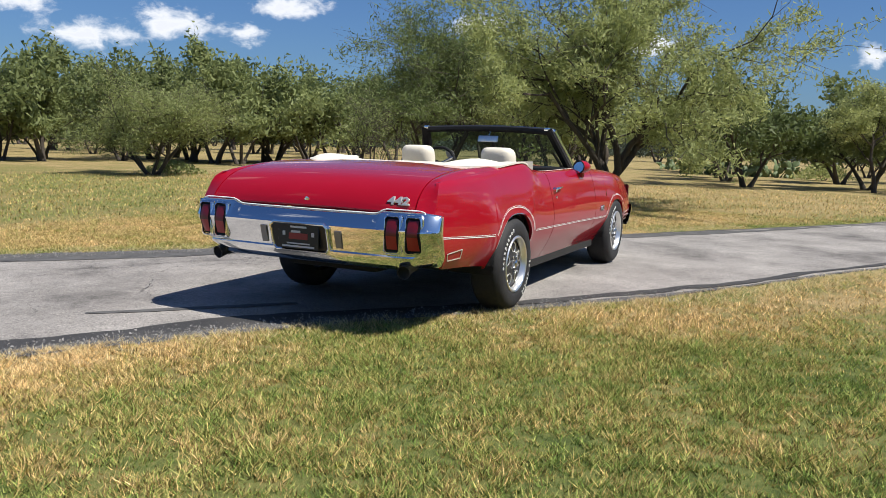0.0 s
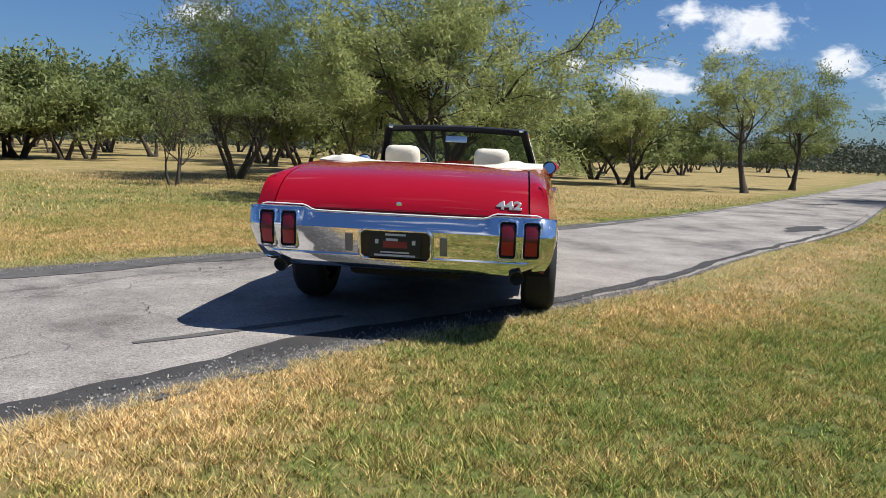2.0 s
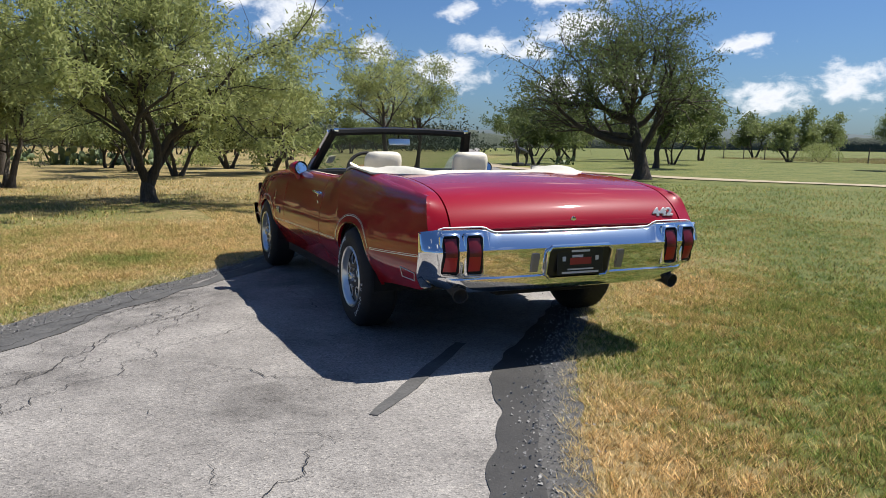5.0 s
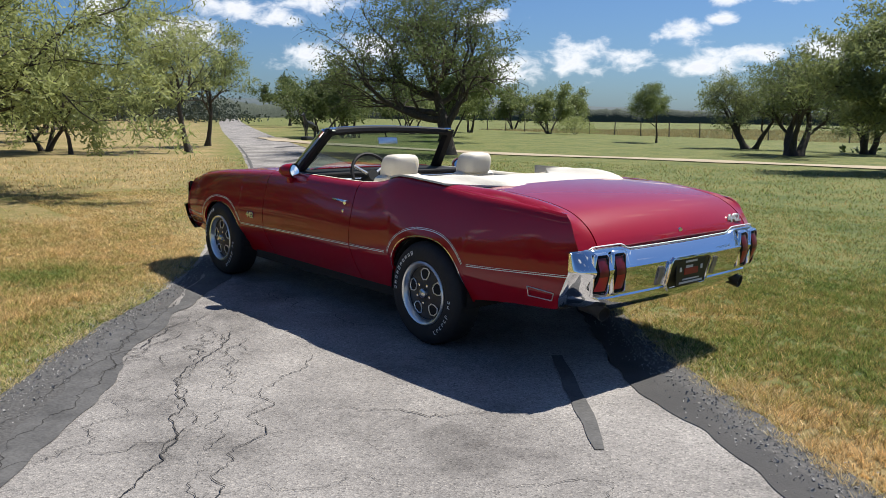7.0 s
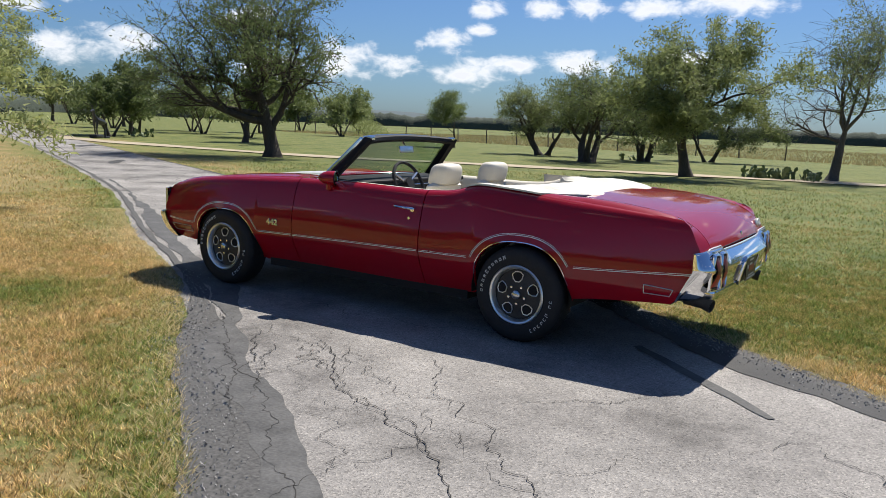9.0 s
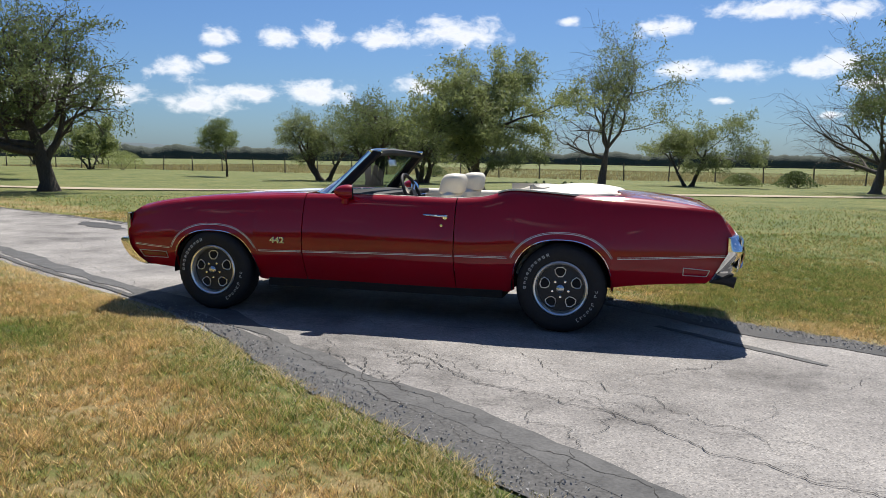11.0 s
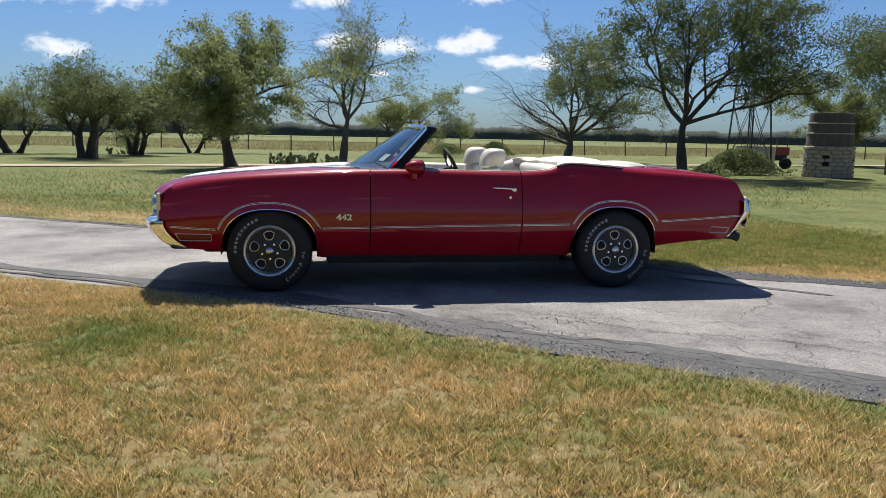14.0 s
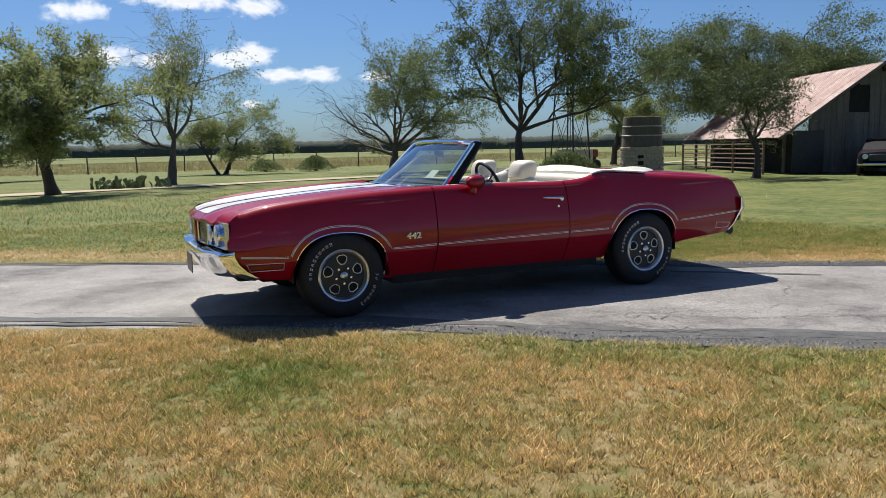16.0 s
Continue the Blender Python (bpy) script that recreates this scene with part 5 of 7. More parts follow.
for sgn in (1, -1):
    yc = sgn * 0.38
    seat = part("seat_base", cushion(0.97, 1.45, yc - 0.26, yc + 0.26, 0.42, 0.64), "cream", car, "cream vinyl bucket seat")
    rows = []
    for t in np.linspace(0, 1, 9):
        z = 0.55 + 0.43 * t
        x = 1.06 - 0.10 * t
        hw = 0.25 - 0.03 * t ** 3
        rows.append([(x + 0.065 * math.cos(an) * (1 if abs(math.cos(an)) < 0.9 else 0.95), yc + hw * (abs(math.sin(an)) ** 0.6) * (1 if math.sin(an) >= 0 else -1), z) for an in np.linspace(0, 2 * math.pi, 24, endpoint=False)])
    rows.append([(0.96 + 0.03 * math.cos(an), yc + 0.19 * math.sin(an), 1.0) for an in np.linspace(0, 2 * math.pi, 24, endpoint=False)])
    bm = grid(rows, closed=True)
    bmesh.ops.holes_fill(bm, edges=[e for e in bm.edges if e.is_boundary])
    bmesh.ops.recalc_face_normals(bm, faces=bm.faces[:])
    part("seat_back", bm, "cream", seat)
    rows = []
    for z, k in ((0.985, 0.80), (1.0, 0.97), (1.04, 1.0), (1.08, 0.99), (1.11, 0.93), (1.13, 0.82), (1.145, 0.62), (1.15, 0.3)):
        rows.append([(0.965 + 0.10 * k * math.cos(an) - 0.2 * (z - 1.0), yc + 0.15 * k ** 0.6 * (abs(math.sin(an)) ** 0.55) * (1 if math.sin(an) >= 0 else -1), z) for an in np.linspace(0, 2 * math.pi, 24, endpoint=False)])
    bm = grid(rows, closed=True)
    bmesh.ops.holes_fill(bm, edges=[e for e in bm.edges if e.is_boundary])
    bmesh.ops.recalc_face_normals(bm, faces=bm.faces[:])
    part("headrest", bm, "cream", seat, "cream vinyl headrest")
    # door lining and sill
    rows = []
    for x in np.linspace(0.30, 1.90, 32):
        c = side(x, crest(x))
        rows.append([(x, sgn * (c.y - 0.002), c.z + 0.002), (x, sgn * (c.y - 0.02), c.z + 0.003), (x, sgn * (c.y - 0.05), c.z - 0.005), (x, sgn * (c.y - 0.07), c.z - 0.03), (x, sgn * (c.y - 0.075), 0.6), (x, sgn * (c.y - 0.07), 0.40)])
    part("door_lining", grid(rows), "cream", car, "cream vinyl door lining")
# rear bench
part("rear_seat", cushion(0.12, 0.60, -0.66, 0.66, 0.42, 0.66), "cream", car, "cream vinyl rear bench")
bm = cushion(0.22, 0.44, -0.70, 0.70, 0.55, 1.0, 0.05)
part("rear_backrest", bm, "cream", car)

# raised rear quarter window, its sky reflection put in as grey colour
rows = [[(x, -0.80 + 0.05 * (z - 0.9), z) for x in np.linspace(0.34, 0.66, 6)] for z in (0.93, 1.0, 1.052)]
pane = part("quarter_glass", folded(grid(rows), 0.005, lambda p: (p.x, 0, p.z)), "pane", car, "half-raised rear quarter window, sky reflection painted grey")
pane.visible_shadow = False

# folded top under its cover
rows = []
for s in np.linspace(-1, 1, 61):
    y = 0.815 * s
    a = abs(s)
    xf = sp(a, [0, 0.66, 0.76, 0.86, 1.0], [0.26, 0.27, 0.36, 0.46, 0.50])
    zr = sp(a, [0, 0.4, 0.56, 0.75, 0.88, 1.0], [1.022, 1.024, 1.038, 1.068, 1.046, 1.028])
    r = []
    for k, u in enumerate(np.linspace(0, 1, 19)):
        x0 = -0.40 + 0.34 * max(a - 0.68, 0) / 0.32
        x = x0 + (xf - x0) * u
        edge = 1.026 - 0.006 * a + 0.012 * max(a - 0.8, 0) / 0.2
        hump = math.sin(math.pi * min(max(u * 1.02, 0), 1) ** 0.75)
        z = edge + (zr - edge) * max(hump, 0) ** 0.8
        c = crest(x) + 0.010
        if a > 0.8:
            z = max(z * (1 - (a - 0.8) / 0.2) + c * (a - 0.8) / 0.2, c - 0.002)
        z += 0.006 * noise.noise((x * 9, y * 7, 0)) * min(u * 5, 1) * (1 - max(a - 0.9, 0) * 8)
        r.append((x, y, z))
    r.append((xf + 0.006, y, r[-1][2] - 0.05))
    rows.append(r)
bm = grid(rows)
bmesh.ops.recalc_face_normals(bm, faces=bm.faces[:])
part("top_boot", folded(bm, 0.012, lambda p: (p.x, p.y, 0)), "cream_boot", car, "cream vinyl boot over the folded top")

# wheels
RT = 0.332


def car_wheel(x, sgn):
    w = part("wheel", lathe([(0.196, 0.03), (0.200, 0.05), (0.200, 0.20), (0.15, 0.21)], 48, "y"), "steel", car, "road wheel with white-lettered tyre")
    w.location = (x, sgn * 0.945, 0.333)
    if sgn > 0:
        w.rotation_euler = (0, 0, math.pi)
    # in the wheel's own frame the outer face looks to -y at y = 0 and the tyre runs to +0.24
    prof = [(0.200, 0.012), (0.212, 0.002), (0.235, -0.001), (0.265, -0.002), (0.292, 0.003), (0.308, 0.014), (0.320, 0.030), (0.328, 0.045), (RT, 0.07), (RT, 0.12), (RT, 0.17), (0.328, 0.195), (0.318, 0.212), (0.295, 0.232), (0.25, 0.238), (0.205, 0.225)]
    part("tyre", lathe(prof, 64, "y"), "rubber", w, "black tyre with worn white lettering")
    # tread blocks
    bm = bmesh.new()
    for row, yy in enumerate((0.055, 0.085, 0.12, 0.155, 0.185)):
        for k in range(44):
            an = 2 * math.pi * (k + 0.5 * (row % 2)) / 44
            c, s = math.cos(an), math.sin(an)
            dn = 0.016
            pts = []
            for da, dy in ((-dn, -0.012), (dn, -0.012), (dn, 0.012), (-dn, 0.012)):
                r = RT + 0.0035 - (0.004 if row in (0, 4) else 0)
                pts.append(bm.verts.new((r * math.cos(an + da / RT), yy + dy, r * math.sin(an + da / RT))))
            bm.faces.new(pts)
    part("tread", bm, "rubber", w, smooth=False)
    part("trim_ring", lathe([(0.202, 0.016), (0.204, 0.004), (0.197, -0.003), (0.186, 0.002), (0.176, 0.022), (0.172, 0.04)], 48, "y"), "alloy", w, "bright satin trim ring")
    part("wheel_disc", lathe([(0.176, 0.045), (0.14, 0.040), (0.10, 0.030), (0.05, 0.024), (0.0, 0.022)], 40, "y"), "dark_metal", w, "dark grey five-slot wheel disc")
    for k in range(5):
        a0 = 2 * math.pi * k / 5 + 0.35
        loop = []
        for da, r in ((-0.17, 0.088), (0.17, 0.088), (0.30, 0.112), (0.29, 0.142), (0.12, 0.156), (-0.12, 0.156), (-0.29, 0.142), (-0.30, 0.112)):
            loop.append(Vector((r * math.cos(a0 + da), 0.026 + (r - 0.088) * 0.12, r * math.sin(a0 + da))))
        part("slot_trim", tube(loop, 0.004, 6, closed=True), "alloy", w)
        bm = bmesh.new()
        bm.faces.new([bm.verts.new(p + Vector((0, 0.001, 0))) for p in loop])
        part("slot", bm, "under", w, smooth=False)
        an = a0 + math.pi / 5
        part("lug_nut", lathe([(0.0, 0.010), (0.009, 0.012), (0.010, 0.026)], 8, "y", centre=(0.062 * math.cos(an), 0, 0.062 * math.sin(an))), "chrome", w)
    part("hub_cap", lathe([(0.0, -0.004), (0.022, -0.002), (0.030, 0.004), (0.034, 0.026)], 24, "y"), "steel", w)
    # raised white marks of the sidewall lettering
    for centre, n, span in ((2.55, 10, 1.2), (5.75, 9, 1.0)):
        for k in range(n):
            if n == 9 and k == 6:
                continue
            an = centre + span * (k / (n - 1) - 0.5)
            h, q, k3 = (0.0125 if k in (0, 5) else 0.0095), 0.0030, (k * 2 + n) % 4
            bars = [(-0.0085, -0.0085 + q, -h, h), (-0.0055, 0.0055, -h, -h + q), (-0.0055, 0.0055, h - q, h)]
            if k3 != 1:
                bars.append((0.0085 - q, 0.0085, -h, h))
            if k3 == 2:
                bars[1] = (-0.0055, 0.0055, -q / 2, q / 2)
            if k3 == 3:
                bars = bars[:1] + bars[1:2] + [(0.0055, 0.0085, -h, h * 0.2)]
            bm = bmesh.new()
            for a0, a1, r0, r1 in bars:
                ring_ = []
                for yy in (-0.0050, 0.002):
                    ring_.append([bm.verts.new(((0.262 + rr) * math.cos(an + aa / 0.262), yy, (0.262 + rr) * math.sin(an + aa / 0.262))) for aa, rr in ((a0, r0), (a1, r0), (a1, r1), (a0, r1))])
                f, g_ = ring_
                bm.faces.new(f)
                for q in range(4):
                    bm.faces.new((f[q], g_[q], g_[(q + 1) % 4], f[(q + 1) % 4]))
            bmesh.ops.recalc_face_normals(bm, faces=bm.faces[:])
            part("sidewall_mark", bm, "letter", w, smooth=False)
    return w


for xw in (0.0, 2.845):
    for sg in (1, -1):
        car_wheel(xw, sg)

# ---- trees ----
def grow(seed, stems, height, spread, lean=(0, 0), open_stem=0.35, fork=0.35, leaves=17100, leaf=(0.12, 0.040), levels=4, bare=0.0, droop=0.25, trunk_r=0.12, kids=(4, 5, 5, 4), clump=0.13, flat=1.0, low=0.14, full=1.0, limbs=(), bare_az=None):
    """Wood tubes and leaf quads of one tree, as two lists of (verts, faces)."""
    rd = random.Random(seed)
    wv, wf, tips = [], [], []

    def limb(p, d, length, r0, level, rise=None, lone=False):
        n = {0: 7, 1: 7, 2: 5, 3: 4}.get(level, 3)
        sides = {0: 9, 1: 7, 2: 5}.get(level, 3)
        pts, rads = [p.copy()], [r0]
        q, dd = p.copy(), d.normalized()
        for i in range(n):
            k = 0.10 if level == 0 else (0.20 if level == 1 else 0.27)
            dd = (dd + Vector((rd.gauss(0, k), rd.gauss(0, k), rd.gauss(0, k * 0.7) + (rise if rise is not None else 0.07 if level < 3 else -droop * 0.25)))).normalized()
            q = q + dd * length / n
            pts.append(q.copy())
            rads.append(max(r0 * (1 - (0.62 if level < 4 else 0.8) * (i + 1) / n), 0.004))
        base = len(wv)
        up = dd.orthogonal()
        for i, (c, r) in enumerate(zip(pts, rads)):
            t = (pts[min(i + 1, n)] - pts[max(i - 1, 0)]).normalized()
            up = (up - t * up.dot(t)).normalized()
            s = t.cross(up)
            if level == 0 and i == 0:
                r *= 1.45
            for k in range(sides):
                a = 2 * math.pi * k / sides
                w = 1 + (0.14 * rd.uniform(-1, 1) if level < 2 else 0)
                wv.append(c + (up * math.cos(a) + s * math.sin(a)) * r * w)
        for i in range(n):
            for k in range(sides):
                a, b = base + i * sides + k, base + i * sides + (k + 1) % sides
                wf.append((a, b, b + sides, a + sides))
        if level >= levels - 1:
            tips.append((pts, level))
        if level < levels and not lone:
            m = kids[min(level, len(kids) - 1)]
            for j in range(m):
                f = (fork if level == 0 else 0.22) + (1 - (fork if level == 0 else 0.22)) * (j + rd.uniform(0.2, 0.9)) / m
                i = min(int(f * n), n - 1)
                c = pts[i].lerp(pts[i + 1], f * n - i)
                t = (pts[i + 1] - pts[i]).normalized()
                o = t.orthogonal().normalized()
                o = Matrix.Rotation(rd.uniform(0, 6.283), 3, t) @ o
                o.z *= flat
                an = radians(rd.uniform(28, 62))
                nd = t * math.cos(an) + o * math.sin(an)
                if level <= 2 and nd.z < 0.05:
                    nd.z = rd.uniform(0.02, 0.25)
                limb(c, nd, length * rd.uniform(0.52, 0.78), max(rads[i] * rd.uniform(0.5, 0.7), 0.006), level + 1)
        return pts, rads

    if limbs:
        # a set trunk with its main limbs: height, bearing, slope, length, rise
        top = max(h for h, *_ in limbs)
        bole, bole_r = limb(Vector((0, 0, -0.08)), Vector((lean[0], lean[1], 1)), top + 0.1, trunk_r, 0, lone=True)
        for h, az, el, ln, rise in limbs:
            f = min(h / (top + 0.1), 0.99) * (len(bole) - 1)
            c = bole[int(f)].lerp(bole[int(f) + 1], f - int(f))
            az, el = radians(az), radians(el)
            limb(c, Vector((math.cos(az) * math.cos(el), math.sin(az) * math.cos(el), math.sin(el))), ln, bole_r[int(f)] * rd.uniform(0.55, 0.75), 1, rise)
    for s in range(0 if limbs else stems):
        a = 6.283 * (s + rd.uniform(-0.25, 0.25)) / max(stems, 1)
        o = open_stem * rd.uniform(0.6, 1.25) if stems > 1 else open_stem * 0.3
        d = Vector((math.cos(a) * o + lean[0], math.sin(a) * o + lean[1], 1))
        p = Vector((math.cos(a), math.sin(a), 0)) * (trunk_r * 1.3 if stems > 1 else 0) + Vector((0, 0, -0.08))
        limb(p, d, height * rd.uniform(0.52, 0.66), trunk_r * rd.uniform(0.75, 1.05), 0)
    w = np.array([tuple(v) for v in wv])
    # bring the whole to its height and spread
    zs, rs = w[:, 2].max(), np.percentile(np.hypot(w[:, 0] - w[:, 0].mean(), w[:, 1] - w[:, 1].mean()), 96)
    kz, kr = (1.0, 1.0) if limbs else ((height * 0.97) / zs, (spread / 2) / rs)
    f = np.clip(w[:, 2] / (0.35 * zs), 0, 1)
    kxy = 1 + (kr - 1) * f
    w = np.stack([w[:, 0] * kxy, w[:, 1] * kxy, w[:, 2] * kz], 1)
    # leaves round the twigs
    rn = np.random.default_rng(seed)
    tw = []
    for pts, level in tips:
        if rn.random() > full:
            continue
        thick = int(rn.choice((0, 1, 1, 2, 3, 5)))
        for a, b in zip(pts[:-1], pts[1:]):
            for u in (0.25, 0.75):
                tw += [tuple(a.lerp(b, u))] * thick
    tw = np.array(tw)
    ft = np.clip(tw[:, 2] / (0.35 * zs), 0, 1)
    kt = 1 + (kr - 1) * ft
    tw = np.stack([tw[:, 0] * kt, tw[:, 1] * kt, tw[:, 2] * kz], 1)
    if bare > 0:
        cut = rn.normal(size=3) if bare_az is None else np.array([math.cos(radians(bare_az)), math.sin(radians(bare_az)), 0.3])
        cut[2] = abs(cut[2]) * 0.2
        side_of = (tw - tw.mean(0)) @ (cut / np.linalg.norm(cut))
        tw = tw[side_of > np.quantile(side_of, bare)]
    c = tw[rn.integers(0, len(tw), leaves)] + rn.normal(size=(leaves, 3)) * [clump, clump, clump * 0.8]
    c = c[c[:, 2] > height * low]
    n = len(c)
    d1 = rn.normal(size=(n, 3))
    d1[:, 2] -= droop
    d1 /= np.linalg.norm(d1, axis=1)[:, None]
    d2 = np.cross(d1, rn.normal(size=(n, 3)))
    d2 /= np.linalg.norm(d2, axis=1)[:, None]
    ln = leaf[0] * rn.uniform(0.6, 1.35, (n, 1)) / 2
    wd = leaf[1] * rn.uniform(0.7, 1.3, (n, 1)) / 2
    lv = np.stack([c - d1 * ln + d2 * wd, c - d1 * ln - d2 * wd, c + d1 * ln], 1).reshape(-1, 3)
    lf = np.arange(n * 3).reshape(-1, 3)
    return (w.tolist(), wf), (lv.tolist(), lf.tolist())


def tree(name, label, category, x, y, turn=0.0, bark="bark", leafmat="mesquite", group="", **kw):
    wood, crown = grow(**kw)
    t = thing(name, label, category, group, pose(x, y, lie(x, y), 0, 0, turn))
    raw("trunk", *wood, bark, t, smooth=True)
    if len(crown[0]):
        raw("crown", *crown, leafmat, t)
    return t


MES = "open mesquite tree with fine feathery green leaves on dry lawn"
T_A = tree("mesquite_tree", "large many-stemmed mesquite leaning over, feathery green leaves", "tree", 11.9, 1.5, lean=(0.05, -0.05), limbs=((0.3, -76, 46, 2.7, 0.02), (0.5, -82, 54, 3.0, 0.02), (0.6, -70, 58, 3.4, 0.02), (0.4, -105, 64, 3.2, 0.03), (0.5, 100, 52, 2.7, 0.05), (0.6, 20, 62, 3.0, 0.04), (0.5, 150, 60, 2.8, 0.04), (0.6, 60, 74, 3.3, 0.03)), seed=3, stems=4, height=6.6, spread=7.2, trunk_r=0.20, low=0.1, droop=0.05, full=0.8, leaves=48000, leaf=(0.13, 0.034), open_stem=0.35, kids=(5, 5, 4, 4), fork=0.3, clump=0.11)
T_B = tree("mesquite_tree", "many-stemmed mesquite with dense feathery crown", "tree", 17.0, 8.3, seed=8, stems=6, height=6.4, spread=7.5, trunk_r=0.075, low=0.28, full=0.7, leaves=42000, leaf=(0.14, 0.036), open_stem=0.6)
T_C = tree("mesquite_tree", MES, "tree", 17.9, 4.6, seed=12, stems=3, height=5.0, spread=4.6, trunk_r=0.10, low=0.25, full=0.6, leaves=24000, leaf=(0.13, 0.034), open_stem=0.45)
T_D = tree("mesquite_sapling", "thin bare-stemmed young mesquite in the grass", "tree", 12.4, 8.0, seed=21, stems=3, height=2.6, spread=2.2, trunk_r=0.05, leaves=1500, open_stem=0.5, kids=(3, 4, 4, 3), leaf=(0.09, 0.03))
T_E = tree("mesquite_shrub", "low bushy mesquite with several twisted stems", "tree", 11.9, 15.0, seed=5, stems=5, height=3.4, spread=4.4, trunk_r=0.07, leaves=34000, open_stem=0.8, leaf=(0.09, 0.03))
T_F = tree("oak_tree", "broad spreading tree with a crooked dark trunk", "tree", 18.9, -15.9, 0, limbs=((1.4, 46, 2, 3.3, 0.10), (2.2, 52, 18, 2.9, 0.09), (2.3, 32, 32, 2.7, 0.06), (1.6, 62, 14, 2.9, 0.1), (2.5, 85, 60, 2.7, 0.05), (2.6, -134, 55, 2.7, 0.05), (2.6, -44, 50, 2.6, 0.05), (2.5, 140, 50, 2.4, 0.05), (2.0, -125, 25, 2.8, 0.08), (2.6, 0, 85, 2.8, 0.05), (0.9, -130, 68, 3.2, 0.06)), seed=31, stems=1, height=6.5, spread=8.2, trunk_r=0.30, fork=0.28, leaves=20000, leaf=(0.14, 0.05), open_stem=0.35, leafmat="oak", clump=0.16, full=0.65, low=0.22, flat=0.6, kids=(5, 5, 5, 4))
T_G = tree("oak_tree", "rounded dense green tree with a single trunk", "tree", 5.4, -22.2, 0, seed=46, stems=1, height=5.7, spread=6.6, lean=(0.05, 0), trunk_r=0.22, full=0.9, leaves=30000, leaf=(0.15, 0.05), leafmat="oak", kids=(6, 5, 5, 4), fork=0.3, flat=0.7)
T_H = tree("half_dead_tree", "half-dead tree with bare grey limbs and sparse leaves", "tree", 1.3, -26.5, 0, bare_az=178, limbs=((1.9, 178, 55, 2.9, 0.03), (1.5, -2, 15, 1.8, 0.0), (1.9, -2, 62, 2.5, 0.04), (2.0, 90, 65, 2.2, 0.04), (1.9, -92, 60, 2.2, 0.04), (2.0, 175, 75, 3.1, 0.03)), seed=53, stems=1, height=6.0, spread=4.6, trunk_r=0.21, leaves=8000, leafmat="oak", bark="dead_bark", bare=0.45, fork=0.35, open_stem=0.5)
T_I = tree("half_dead_tree", "leaning half-bare tree with twisted grey branches", "tree", -10.6, -33.0, 0, bare_az=162, limbs=((1.4, -18, 28, 2.9, 0.04), (1.4, -18, 60, 2.5, 0.03), (1.4, 162, 45, 3.7, 0.05), (1.3, 162, 25, 3.8, 0.03), (1.5, 162, 70, 4.0, 0.02), (1.5, 100, 60, 3.2, 0.04), (1.5, -110, 60, 3.2, 0.04), (1.0, -40, 20, 2.4, 0.02)), seed=61, stems=2, height=6.6, spread=9.0, trunk_r=0.28, leaves=19000, leaf=(0.15, 0.05), leafmat="oak", bark="dead_bark", bare=0.36, fork=0.25, open_stem=0.5)
T_J = tree("oak_tree", "tall spreading tree with forked trunk and airy crown", "tree", -10.0, -18.4, 0, limbs=((1.9, -29, 48, 3.9, 0.06), (1.8, 151, 55, 3.8, 0.03), (2.2, 100, 70, 3.8, 0.05), (2.2, -100, 60, 3.6, 0.05), (1.9, 151, 20, 4.2, 0.0), (2.3, -60, 76, 4.0, 0.05), (2.1, 61, 45, 3.0, 0.06)), seed=72, stems=1, height=7.6, spread=8.6, full=0.7, trunk_r=0.21, leaves=31000, leaf=(0.14, 0.05), leafmat="oak", kids=(6, 5, 5, 4), fork=0.32, flat=0.8)
T_K = tree("oak_tree", "small thin-crowned tree in front of the barn", "tree", -16.4, -13.6, 0, seed=83, stems=1, height=4.2, spread=4.5, trunk_r=0.15, leaves=9000, leafmat="dark_oak", kids=(5, 4, 4, 4), fork=0.35, lean=(0.0, 0.1))
T_L = tree("oak_tree", "big dense tree behind the barn", "tree", -27.8, -23.6, 0, seed=90, stems=1, height=8.4, spread=11.5, trunk_r=0.3, leaves=95000, leafmat="dark_oak", kids=(6, 6, 5, 4), fork=0.25, leaf=(0.14, 0.06), clump=0.25)
T_M = tree("mesquite_tree", "slender leaning mesquite beside the road", "tree", 24.0, -8.0, 0, seed=101, stems=1, height=5.8, spread=4.0, trunk_r=0.12, full=0.5, low=0.4, leaves=9000, kids=(5, 5, 4, 4), fork=0.4, lean=(0.0, 0.25), leaf=(0.12, 0.045))
T_N = tree("mesquite_tree", "small thin-trunked mesquite on the lawn", "tree", 24.5, -4.1, 0, seed=111, stems=1, height=3.9, spread=2.9, trunk_r=0.07, leaves=11400, kids=(5, 4, 4, 4), fork=0.45, leaf=(0.11, 0.04))
T_O = tree("mesquite_tree", "forked low mesquite with open crown", "tree", 12.1, -29.6, 0, seed=121, stems=3, height=5.0, spread=6.0, trunk_r=0.2, leaves=17100, leafmat="oak", open_stem=0.55, leaf=(0.13, 0.05))
T_P = tree("mesquite_tree", "small round mesquite on the lawn", "tree", -2.8, -39.5, 0, seed=131, stems=2, height=4.4, spread=6.4, trunk_r=0.12, leaves=17100, leafmat="oak", open_stem=0.6, leaf=(0.14, 0.05))
